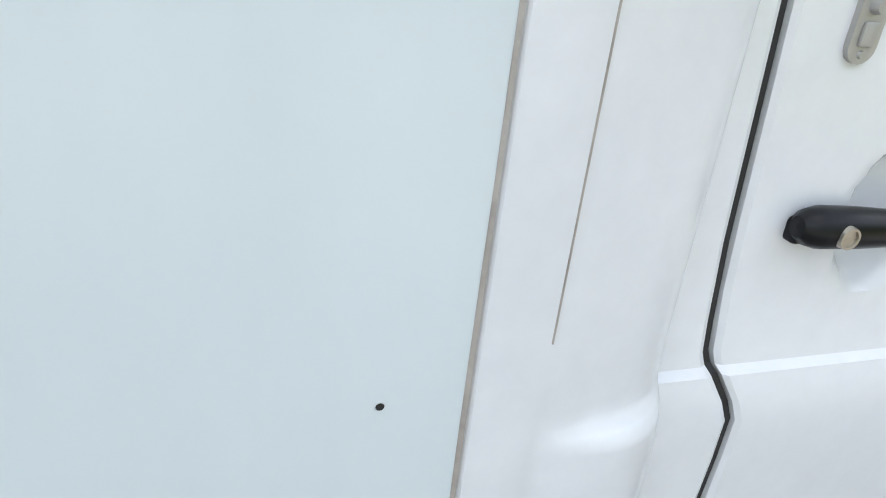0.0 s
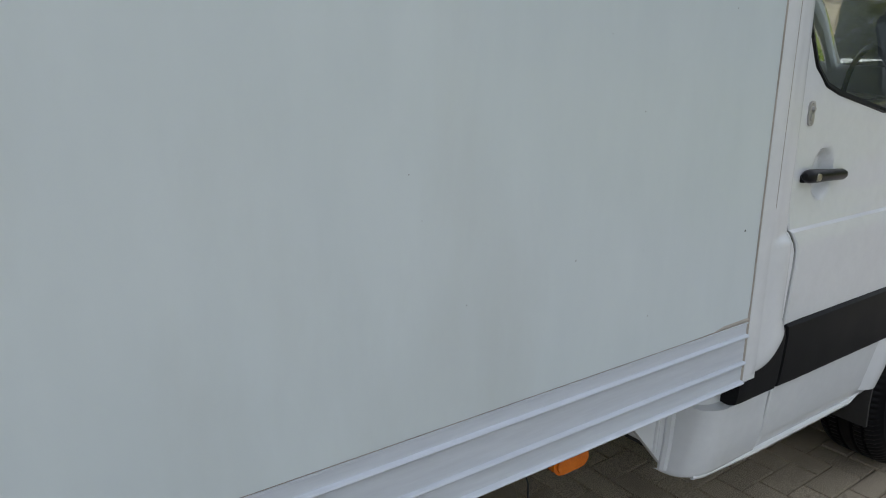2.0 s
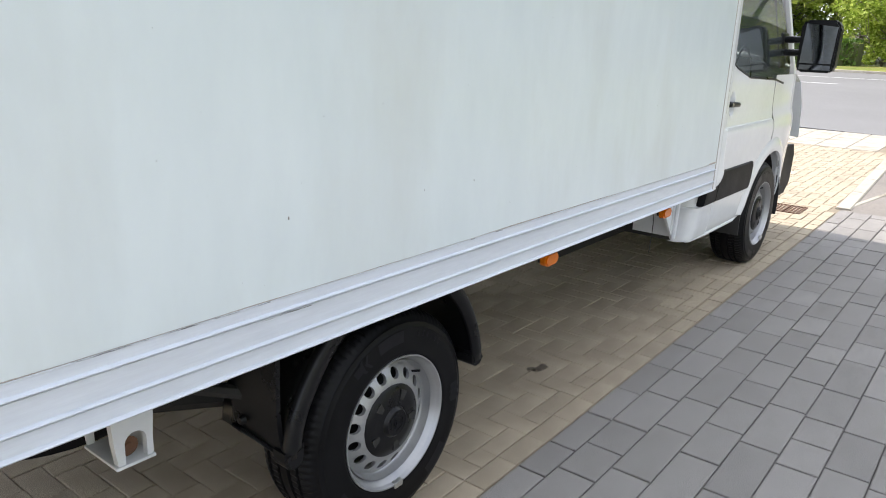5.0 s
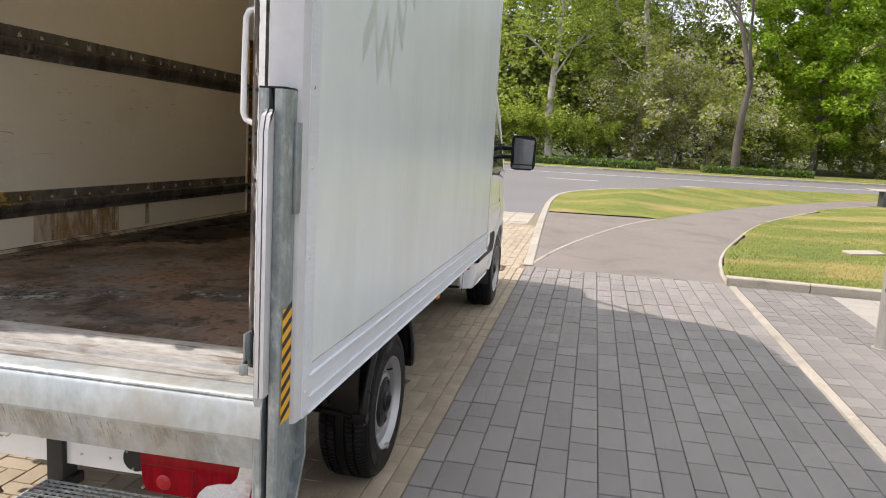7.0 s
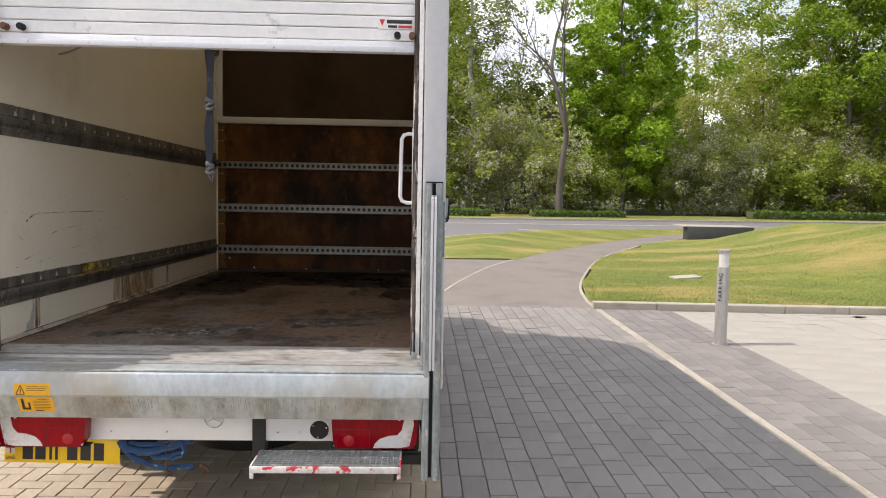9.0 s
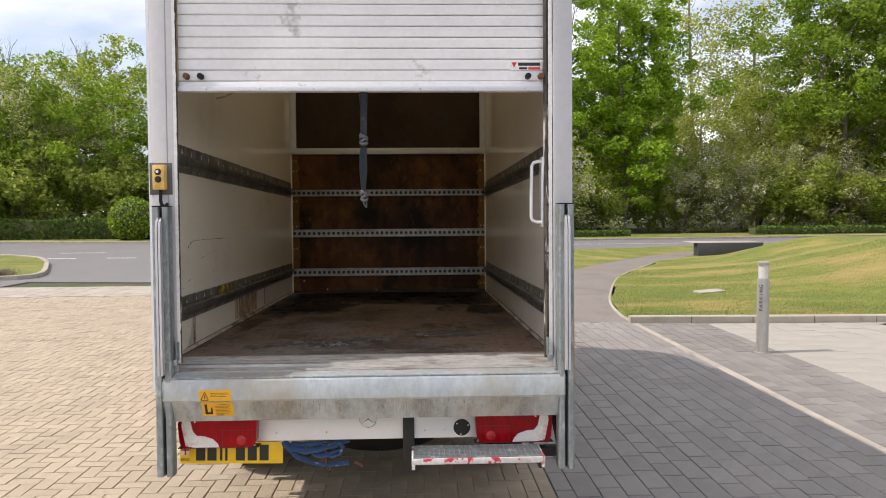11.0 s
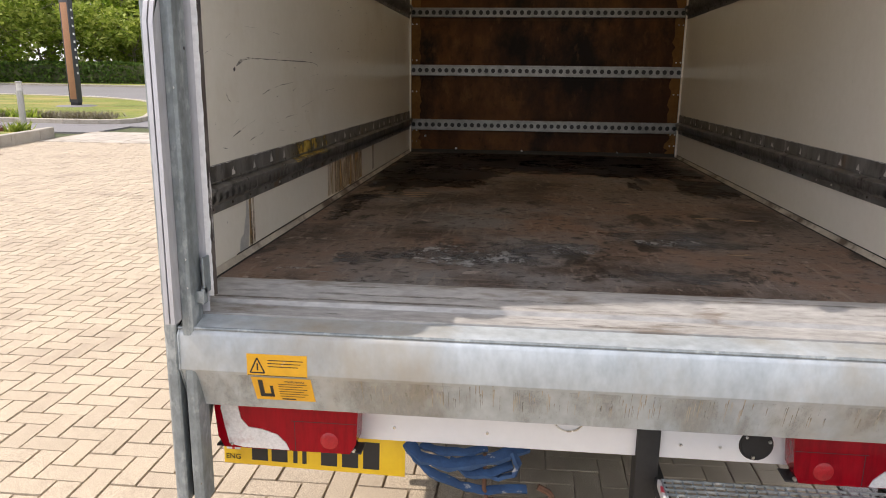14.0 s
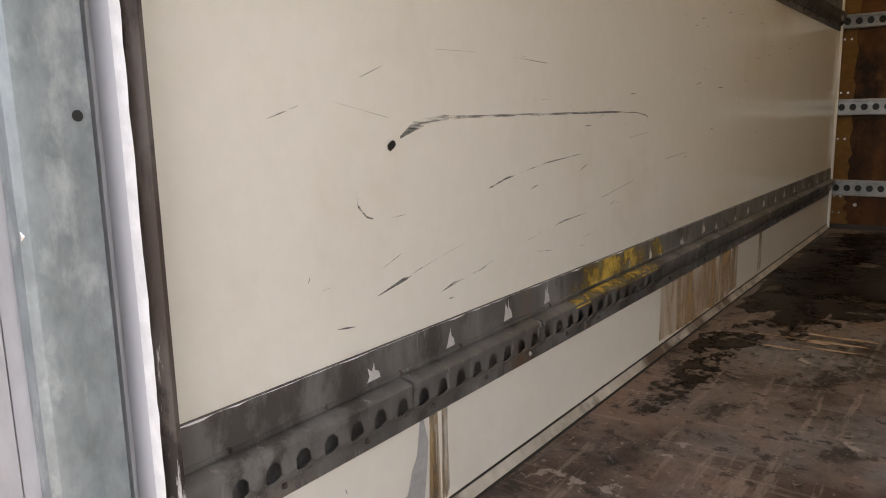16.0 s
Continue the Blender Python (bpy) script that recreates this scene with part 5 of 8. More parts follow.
    box(bm, min(o * (c0 + .002), o * (c1 - .002)), max(o * (c0 + .002), o * (c1 - .002)), -.17, -.092, 1.700, 1.706, .001)
    done()
    bm, done = van_part("slide_bar", SLIDE, "pale grey slide bar", col)
    xa, xb = o * (c0 + .026), o * (c0 + .050)
    for xa, xb in ((xa, xa + (xb - xa) * .42), (xa + (xb - xa) * .58, xb)):
        prism(bm, [(-.216, .90), (-.216, 1.590), (-.204, 1.632), (-.180, 1.648), (-.190, 1.648), (-.190, .90)], "x", min(xa, xb), max(xa, xb))
    box(bm, min(o * (c0 + .028), o * (c0 + .048)), max(o * (c0 + .028), o * (c0 + .048)), -.188, -.174, .90, 1.646)
    done()
    bm, done = van_part("lift_bracket", GALV, "welded galvanised support bracket")
    prism(bm, [(-.09, .42), (-.06, .42), (.03, .60), (.05, .70), (.05, .785), (-.09, .785)], "x", min(o * .985, o * .993), max(o * .985, o * .993))
    prism(bm, [(-.07, .42), (-.055, .42), (.055, .64), (.055, .785), (.04, .785), (.04, .65)], "x", min(o * .965, o * 1.02), max(o * .965, o * 1.02))
    done()
    bm, done = van_part("latch", GALV, "galvanised shutter latch with rusty eye")
    lx = o * (xi + .012)
    box(bm, lx - .003, lx + .003, -.135, -.088, .955, 1.045, .001)
    box(bm, lx - .006, lx + .018 * o if o == 1 else lx + .006, -.150, -.146, .935, .965, .001) if o == 1 else box(bm, lx - .018, lx + .006, -.150, -.146, .935, .965, .001)
    box(bm, lx - .003, lx + .003, -.146, -.12, .93, .97, .001)
    done()
    bm, done = van_part("rivets", CHROME, "rivets down the trim")
    for z in (0.86, 1.0, 1.25, 1.5, 1.716, 2.0, 2.3, 2.6):
        lathe(bm, [(0.0001, .003), (.005, .0025), (.0065, 0)], 8, "x", (o * (XO + .0042) if sx == 1 else -XO - .0042, -.02, z))
    for z in (.46, .98, 1.05, 1.12, 1.45):
        lathe(bm, [(0.0001, -.003), (.0045, -.003), (.006, 0)], 8, "y", (o * (c0 + .012), -.1725, z))
    done()
    if sx == 1:
        bm, done = van_part("hazard_tape", STICK, "yellow and black hazard tape", col)
        box(bm, 1.0305, 1.0312, -.165, -.105, .815, 1.13)
        tp = done()
        bm, done = van_part("tape_bars", INK, "black diagonal bars", tp)
        for k in range(8):
            z = .82 + k * .04
            bm.faces.new([bm.verts.new((1.0315, y, zz)) for y, zz in ((-.165, z), (-.105, z + .028), (-.105, z + .046), (-.165, z + .018))])
        done()
        bm, done = van_part("hinge_stop", GALV, "rusty steel stop plate", col)
        box(bm, 1.030, 1.040, -.12, -.085, 1.38, 1.62, .002)
        done()
bm, done = van_part("rear_header", TRIMW, "white rear header above the shutter")
box(bm, -1.018, 1.042, -.085, .06, 2.86, ZT - .01, .006)
done()

# roller shutter, part raised
bm, done = van_part("roller_shutter", ALUDOOR, "white slatted roller shutter, half raised and scuffed")
x0, x1 = -.886, .903
box(bm, x0, x1, -.066, -.030, 2.262, 2.312, .004)
shutter = done()
for i in range(11):
    z = 2.316 + i * .0535
    bm, done = van_part("shutter_slat", ALUDOOR, "", shutter)
    prism(bm, [(-.056, z), (-.0600, z + .004), (-.0605, z + .046), (-.056, z + .0505), (-.036, z + .0505), (-.036, z)], "x", x0, x1)
    done()
bm, done = van_part("shutter_lip", ALU, "aluminium lip along the bottom bar", shutter)
box(bm, x0, x1, -.078, -.064, 2.262, 2.286, .002)
done()
for x, mm, nm in ((-.843, RUST, "buffer"), (-.775, BLACKP, "buffer"), (.822, BLACKP, "buffer"), (.886, RUST, "buffer")):
    bm, done = van_part(nm, mm, "rubber door buffer" if mm is BLACKP else "rusty door roller", shutter)
    lathe(bm, [(.0001, -.098), (.012, -.098), (.015, -.092), (.015, -.064)], 14, "y", (x, 0, 2.334))
    done()
bm, done = van_part("bar_rivets", CHROME, "rivets along the bar", shutter)
for i in range(7):
    lathe(bm, [(.0001, -.081), (.005, -.080), (.006, -.077)], 8, "y", (-.75 + i * .26, 0, 2.274))
done()
bm, done = van_part("dealer_sticker", WHITEP, "small white sticker with red and black marks", shutter)
box(bm, .735, .895, -.0625, -.0612, 2.365, 2.41)
st = done()
bm, done = van_part("sticker_mark", REDP, "red mark", st)
bm.faces.new([bm.verts.new(p) for p in ((.742, -.0628, 2.405), (.768, -.0628, 2.405), (.755, -.0628, 2.378))])
box(bm, .825, .885, -.0629, -.0626, 2.369, 2.381)
done()
bm, done = van_part("sticker_lines", INK, "black lettering bars", st)
box(bm, .775, .885, -.0629, -.0626, 2.388, 2.404)
box(bm, .780, .820, -.0629, -.0626, 2.370, 2.381)
done()
bm, done = van_part("door_cable", RAIL, "slack grey door cable")
tube(bm, [(-.80, .30, 2.290), (-.76, .30, 2.300), (-.70, .30, 2.325), (-.64, .29, 2.36)], .0045, 6)
done()
# curled part of the shutter under the roof
bm, done = van_part("shutter_curl", ALUDOOR, "rolled part of the shutter under the roof")
prism(bm, [(-.05, 2.90), (-.03, 2.99), (.04, 3.035), (.9, 3.03), (.9, 3.01), (.05, 3.01), (-.01, 2.98), (-.03, 2.90)], "x", x0, x1)
done()

# sill, threshold and tail-lift bar
bm, done = van_part("rear_sill", SILLM, "scraped aluminium threshold")
prism(bm, [(-.104, .78), (-.104, .898), (-.085, .902), (-.048, .906), (-.044, .917), (-.02, .922), (.020, .936), (.034, .943), (.06, .944), (.06, .78)], "x", -.94, .95)
done()
WEAR = decal("dark_wear", (.09, .076, .062), (.22, .19, .16), 16.0, (.15, 1, 1), .50, .66, .6)
bm, done = van_part("sill_wear", WEAR, "dark wear lines along the threshold")
for y, z, w in ((-.092, .9022, .006), (-.068, .9050, .004), (-.033, .9203, .005), (.0, .9296, .008), (.026, .9412, .004)):
    grid(bm, [[(-.92 + 1.84 * i / 20, y - w, z - w * .10) for i in range(21)], [(-.92 + 1.84 * i / 20, y + w, z + w * .15) for i in range(21)]])
done()
bm, done = van_part("lift_platform_bar", GALVS, "stained galvanised tail-lift bar")
prof = [(-.105, .893), (-.145, .885), (-.158, .880), (-.171, .870), (-.176, .860), (-.177, .772), (-.172, .764), (-.142, .684), (-.134, .662), (-.105, .660), (-.105, .69)]
prism(bm, prof, "x", -.953, .979)
bar = done()
for sx in (-.9545, .9785):
    bm, done = van_part("end_plate", GALV, "grey end plate", bar)
    prism(bm, [(y - .002, z) for y, z in prof], "x", sx, sx + .004)
    done()
bm, done = van_part("bar_seam", GALV, "folded top seam", bar)
tube(bm, [(-.955, -.166, .8765), (.98, -.166, .8765)], .0045, 8)
done()
bm, done = van_part("streaks", decal("brown_run_marks", (.33, .285, .21), (.46, .42, .34), 20.0, (1, 1, .2), .40, .56, .5), "brown run marks down the bar", bar)
random.seed(31)
for _ in range(150):
    x = min(.93, max(-.5, random.gauss(.1, .35)))
    w, l = random.uniform(.0005, .0018), random.uniform(.015, .07)
    za = random.uniform(.72, .772)
    f = lambda z: -.1722 + (.764 - z) * .375 if z < .764 else -.1774
    zb = max(.695, za - l)
    bm.faces.new([bm.verts.new(p) for p in ((x - w, f(za) - .0006, za), (x + w, f(za) - .0006, za), (x + w * .3, f(zb) - .0006, zb), (x - w * .3, f(zb) - .0006, zb))])
done()
bm, done = van_part("bar_grime", decal("brown_road_grime", (.24, .21, .165), (.40, .365, .29), 6.0, (1, 1, .30), .44, .80, .6), "brown grime over the lower face of the bar", bar)
grid(bm, [[(-.948 + 1.92 * i / 24, y, z) for i in range(25)] for y, z in ((-.1725, .7635), (-.1425, .6835), (-.1345, .6620))])
done()
# two warning stickers
for (xa, xb, za, zb, yy, tl) in ((-.782, -.632, .766, .822, -.1772, 0), (-.776, -.626, .690, .760, -.150, 1)):
    bm, done = van_part("warning_sticker", STICK, "weathered orange warning sticker", bar)
    if tl:
        f = lambda z: -.1722 + (.764 - z) * .375 - .0012
        vs = [bm.verts.new(p) for p in ((xa, f(zb), zb), (xb, f(zb), zb), (xb + .004, f(za), za), (xa + .004, f(za), za))]
        bm.faces.new(vs)
    else:
        box(bm, xa, xb, yy, yy + .0008, za, zb)
    ws = done()
    bm, done = van_part("sticker_print", INK, "black print", ws)
    g = (lambda x, z: (x, -.1722 + (.764 - z) * .375 - .0020, z)) if tl else (lambda x, z: (x, yy - .0006, z))
    def bar_(a, b, c, d):
        bm.faces.new([bm.verts.new(g(x, z)) for x, z in ((a, c), (b, c), (b, d), (a, d))])
    if tl:
        bar_(xa + .016, xa + .028, .705, .752); bar_(xa + .016, xa + .05, .700, .710); bar_(xa + .044, xa + .052, .700, .735)
        for i in range(6):
            bar_(xa + .066, xb - .012 - .01 * (i % 2), .742 - i * .0075 - .0018, .742 - i * .0075)
        bar_(xa + .07, xa + .105, .693, .697)
    else:
        tri = [(xa + .008, .774), (xa + .044, .774), (xa + .026, .812)]
        for p, q in zip(tri, tri[1:] + tri[:1]):
            a, b = Vector((p[0], p[1])), Vector((q[0], q[1]))
            s = Vector((-(b - a).y, (b - a).x)).normalized() * .0018
            bm.faces.new([bm.verts.new(g(v.x, v.y)) for v in (a - s, b - s, b + s, a + s)])
        bar_(xa + .0245, xa + .0285, .780, .798)
        for i in range(3):
            bar_(xa + .052, xb - .01 - .006 * i, .808 - i * .008 - .002, .808 - i * .008)
        bar_(xa + .002, xb - .002, .7665, .768)
    done()
    if tl:
        flat_text("sticker_word", "WARNING", .0105, INK, ws, pose(xa + .108, g(0, .750)[1], .7505, 90 - 20.5, 0, 0))

# grab handle, control box
bm, done = van_part("grab_handle", TRIMW, "white tubular grab handle")
tube(bm, [(.925, -.03, 1.915), (.875, -.03, 1.918), (.855, -.03, 1.912), (.846, -.03, 1.895), (.843, -.03, 1.77), (.842, -.03, 1.64), (.850, -.03, 1.622), (.87, -.03, 1.614), (.925, -.03, 1.613)], .0085, 10)
done()
bm, done = van_part("handle_bracket", ALU, "grey handle bracket")
box(bm, .893, .902, -.06, .02, 1.59, 1.94, .002)
done()
bm, done = van_part("control_panel", SLATEG, "dark grey lift control backplate")
box(bm, -1.022, -.912, -.100, -.086, 1.760, 1.915, .003)
cp = done()
bm, done = van_part("control_box", YCTRL, "yellow push-button box", cp)
box(bm, -.994, -.935, -.145, -.100, 1.783, 1.902, .006)
done()
for z, mm in ((1.868, INK), (1.832, INK)):
    bm, done = van_part("push_button", mm, "round push button", cp)
    lathe(bm, [(.0001, -.156), (.010, -.156), (.0115, -.150), (.015, -.149), (.016, -.145)], 16, "y", (-.966, 0, z))
    done()
bm, done = van_part("button_face", WHITEP, "white button face", cp)
lathe(bm, [(.0001, -.1572), (.0065, -.1572), (.007, -.156)], 14, "y", (-.966, 0, 1.868))
done()
bm, done = van_part("control_cable", BLACKP, "black cable loop", cp)
tube(bm, [(-.962, -.12, 1.785), (-.962, -.125, 1.755), (-.961, -.128, 1.730), (-.957, -.126, 1.712), (-.948, -.122, 1.704), (-.940, -.118, 1.708), (-.936, -.11, 1.716)], .0085, 8)
done()

# strap hanging from the shutter
strap = thing("pull_strap", "frayed knotted navy pull strap hanging from the roller shutter", "strap", m=pose(0, 0, 0, -TILT, 0, 0))
YS = -.040
for xo_, w, ph in ((-.003, .021, 0), (.004, .015, 1.3)):
    bm = bmesh.new()
    rows = []
    n = 40
    for i in range(n + 1):
        z = 2.31 - (2.31 - 1.75) * i / n
        tw = (math.sin(z * 11 + ph) * .5 + ph * .35) * min(1, (2.31 - z) * 6)
        k = w * float(np.interp(z, (1.75, 1.79, 1.86, 1.97, 2.015, 2.05, 2.15, 2.31), (.35, .6, .85, .75, .35, .5, .75, 1.05))) * (1 + .12 * math.sin(z * 37 + ph))
        c = Vector((.008 + xo_ + .003 * math.sin(z * 9 + ph), YS + .006 * math.sin(z * 7 + ph), z))
        d = Vector((math.cos(tw), math.sin(tw), 0)) * k
        e = Vector((-math.sin(tw), math.cos(tw), 0)) * .0016
        rows.append([c - d - e, c - e, c + d - e, c + d + e, c + e, c - d + e, c - d - e])
    grid(bm, rows)
    part("webbing", bm, NAVY, strap, "frayed navy webbing")
KNOT = surface("worn_grey_webbing", (0.06, 0.064, 0.072), (0.15, 0.15, 0.152), rough=0.85, scale=30.0, fine=160.0, bump=0.5)
for z, r in ((2.030, .020), (1.752, .016)):
    bm = bmesh.new()
    for k in range(4):
        tube(bm, [(.008 + r * math.cos(a) * .75, YS + r * math.sin(a) * .7, z + .010 * (k - 1.5) + .009 * math.sin(a + k * 1.7)) for a in (2 * math.pi * i / 12 for i in range(13))], .0085, 6, cap=False)
    part("knot", bm, KNOT, strap, "tight pale knot")
bm = bmesh.new()
tube(bm, [(.006, YS, 1.745), (.004, YS, 1.722), (.010, YS, 1.704), (.018, YS, 1.692)], .0065, 6, .004)
tube(bm, [(.012, YS + .003, 1.742), (.018, YS + .003, 1.718), (.019, YS, 1.694)], .005, 6, .003)
part("frayed_end", bm, KNOT, strap, "frayed end")

# ---- rear underside: chassis bar, lamps, plate, step, spare wheel, webbing
bm, done = van_part("chassis_bar", PAINT, "white painted rear cross bar")
box(bm, -.60, .60, .0, .03, .519, .66, .006)
cb = done()
bm, done = van_part("badge_ring", CHROME, "round badge outline half hidden by the bar", cb)
tube(bm, [(.011 + .042 * math.cos(a), -.003, .622 + .042 * math.sin(a)) for a in (2 * math.pi * i / 28 for i in range(29))], .0026, 6, cap=False)
for a in (90, 210, 330):
    tube(bm, [(.011, -.003, .622), (.011 + .04 * math.cos(radians(a)), -.003, .622 + .04 * math.sin(radians(a)))], .003, 5, .001)
done()
bm, done = van_part("socket", DARK, "round trailer socket hole", cb)
lathe(bm, [(.0001, -.002), (.036, -.002), (.040, -.005), (.043, -.0005)], 24, "y", (.487, 0, .572))
done()
bm, done = van_part("bolts", CHROME, "bolt heads", cb)
for a in (20, 140, 260):
    lathe(bm, [(.0001,  -.008), (.004,  -.008), (.005,  -.004)], 8, "y", (.487 + .034 * math.cos(radians(a)), 0, .572 + .034 * math.sin(radians(a))))
for x in (-.45, -.2, .3, .4):
    lathe(bm, [(.0001,  -.004), (.004,  -.004), (.005,  .001)], 8, "y", (x, 0, .56))
done()
for o, xa, xb in ((-1, -.920, -.533), (1, .550, .938)):
    w = xb - xa
    bm, done = van_part("tail_lamp", REDL, "red tail lamp with cloudy clear section")
    zl, zh = .512, .655
    outl = [(xa + w * .02, zl + .03), (xa + w * .06, zl), (xb - w * .06, zl), (xb - w * .015, zl + .03), (xb, zh - .02), (xb - .01, zh), (xa + .01, zh), (xa, zh - .02)]
    prism(bm, outl, "y", -.072, -.01)
    lamp = done()
    bm, done = van_part("clear_lens", WHITEL, "cloudy clear reversing lens", lamp)
    s = (lambda t: xb - (xb - xa) * t) if o == 1 else (lambda t: xa + (xb - xa) * t)
    pts = [(s(.16), zh - .004), (s(.06), zh - .004), (s(.05), zh - .03), (s(.075), zl + .06), (s(.10), zl + .012), (s(.20), zl + .004), (s(.52), zl + .003), (s(.50), zl + .022), (s(.44), zl + .045), (s(.34), zl + .058), (s(.24), zl + .062), (s(.19), zl + .085)]
    prism(bm, pts, "y", -.0755, -.070)
    done()
    bm, done = van_part("reflector", surface("ribbed_red_reflector" + str(o), (.30, .006, .010), (.50, .012, .02), rough=.2, scale=30, fine=200, bump=.6), "darker ribbed reflector", lamp)
    lathe(bm, [(.0001, -.0765), (.018, -.076), (.024, -.073)], 20, "y", (s(.80), 0, zl + .035))
    done()
    bm, done = van_part("lens_seam", INK, "thin dark seam across the lens", lamp)
    box(bm, min(s(.54), s(.99)), max(s(.54), s(.99)), -.0726, -.0718, zl + .0845, zl + .0860)
    box(bm, min(s(.56), s(.564)), max(s(.56), s(.564)), -.0726, -.0718, zl + .004, zl + .084)
    done()
    bm, done = van_part("lamp_tray", DARK, "black lamp tray", lamp)
    box(bm, xa - .004, xb + .004, -.06, .0, zl - .006, zl - .001, .001)
    done()
    bm, done = van_part("lamp_screws", CHROME, "lens screws", lamp)
    for t_, z in ((.12, zl + .012), (.97, zl + .012), (.22, zh - .012)):
        lathe(bm, [(.0001, -.079), (.004, -.079), (.005, -.071)], 8, "y", (s(t_), 0, z))
    done()
# number plate: characters stand as plain bars
bm, done = van_part("number_plate", YELLOWP, "yellow rear number plate, top edge hidden by the lamp")
box(bm, -.26, .26, -.002, .002, -.0555, .0555, .001)
plate = done()
plate.matrix_basis = pose(-.687, .040, .453, -2, 1.0, 0)
for x, w in ((-.155, .046), (-.098, .046), (-.052, .012), (-.026, .012), (.045, .046), (.105, .046), (.165, .046)):
    bm, done = van_part("plate_bar", INK, "plain black bar", plate)
    box(bm, x - w / 2, x + w / 2, -.0035, -.0022, -.040, .040)
    done()
bm, done = van_part("flag", WHITEP, "white flag panel with red cross", plate)
box(bm, -.252, -.212, -.0032, -.0022, -.012, .040)
fl = done()
bm, done = van_part("flag_cross", REDP, "red cross", fl)
box(bm, -.2355, -.2285, -.0042, -.0034, -.012, .040)
box(bm, -.252, -.212, -.0042, -.0034, .010, .018)
done()
flat_text("plate_word", "ENG", .022, INK, plate, pose(-.232, -.004, -.034, 90, 0, 0))
# step with its brackets
bm, done = van_part("step_tread", GALV, "galvanised mesh step tread")
ZS = .507
for i in range(9):
    y = -.262 + i * .022
    box(bm, .240, .858, y - .0018, y + .0018, ZS - .006, ZS)
for i in range(26):
    x = .242 + i * .0246
    box(bm, x - .0016, x + .0016, -.262, -.086, ZS - .0075, ZS - .001)
tread = done()
bm, done = van_part("step_frame", surface("chipped_step_paint", (.50, .49, .48), (.66, .65, .64), rough=.5, scale=18, fine=60, bump=.2, stain=(.50, .03, .05), stain_scale=13, stain_at=(.535, .56)), "step frame in chipped red and white paint", tread)
box(bm, .232, .866, -.276, -.264, .472, .500, .003)
for x in (.232, .850):
    box(bm, x, x + .016, -.276, -.258, .448, .474, .002)
box(bm, .232, .240, -.274, -.08, .480, .503, .002)
box(bm, .858, .866, -.274, -.08, .480, .503, .002)
done()
for k, (xa, xb, ya, yb, za, zb, bv) in enumerate(((.187, .245, -.02, .05, .36, .64, .004), (.236, .262, -.262, .06, .440, .474, .003), (.838, .864, -.262, .06, .440, .472, .003), (.80, 1.00, -.05, .01, .430, .475, .004))):
    bm, done = van_part("step_bracket", DARK, "black step bracket")
    box(bm, xa, xb, ya, yb, za, zb, bv)
    done()
bm, done = van_part("step_stay", DARK, "black stay bar")
tube(bm, [(.945, -.02, .66), (.985, -.03, .45)], .012, 6)
done()
# spare wheel slung flat and webbing tied below the bar
bm, done = van_part("spare_wheel", RUBBER, "spare wheel slung flat under the chassis")
lathe(bm, [(.20, -.09), (.30, -.10), (.335, -.085), (.345, -.05), (.345, .05), (.335, .085), (.30, .10), (.20, .09), (.19, .0)], 40, "z", (.05, .62, .46), closed=True)
done()
tied = thing("tied_webbing", "bundle of dark blue webbing tied under the rear bar", "webbing", m=pose(0, 0, 0, -TILT, 0, 0))
strands = [([(-.42, .02, .505), (-.37, -.015, .478), (-.30, -.02, .470), (-.22, -.012, .482), (-.15, .0, .500), (-.09, .03, .508)], .024),
           ([(-.40, .0, .488), (-.36, -.02, .455), (-.31, -.018, .425), (-.25, -.008, .400), (-.17, .01, .388), (-.09, .02, .392)], .017),
           ([(-.30, -.012, .478), (-.25, -.02, .452), (-.19, -.01, .446), (-.13, .0, .470)], .019),
           ([(-.13, .0, .508), (-.115, -.012, .480), (-.125, -.016, .452), (-.165, -.008, .436), (-.21, .0, .442)], .018),
           ([(-.38, .03, .50), (-.33, .0, .500), (-.26, -.004, .498), (-.20, .02, .505)], .016)]
for k, (pts, r) in enumerate(strands):
    bm = bmesh.new()
    pts = [Vector(a).lerp(Vector(b), f) + Vector((0, .004, .004)) * noise.noise((k * 3.1, i * 1.3 + f, 0)) for i, (a, b) in enumerate(zip(pts, pts[1:])) for f in (0, .33, .67)] + [Vector(pts[-1])]
    rings = tube(bm, pts, r * .7, 8)
    for i, ring in enumerate(rings):
        c = sum((v.co for v in ring), Vector()) / 8
        for q, v in enumerate(ring):
            v.co = c + (v.co - c) * (1 + .45 * noise.noise((i * .7, q * 1.1, k * 5.0))) * (.55 if q % 4 in (1, 2) else 1.05)
    part("strand", bm, BLUE, tied)
for pts, r in (([(-.205, .0, .50), (-.205, -.005, .40), (-.195, -.005, .365), (-.18, -.005, .37)], .006), ([(-.06, .02, .40), (-.03, .02, .385), (-.02, .02, .37)], .009)):
    bm, done = van_part("webbing_hook", RUST, "rusty hook hanging on the webbing")
    tube(bm, pts, r, 6)
    done()
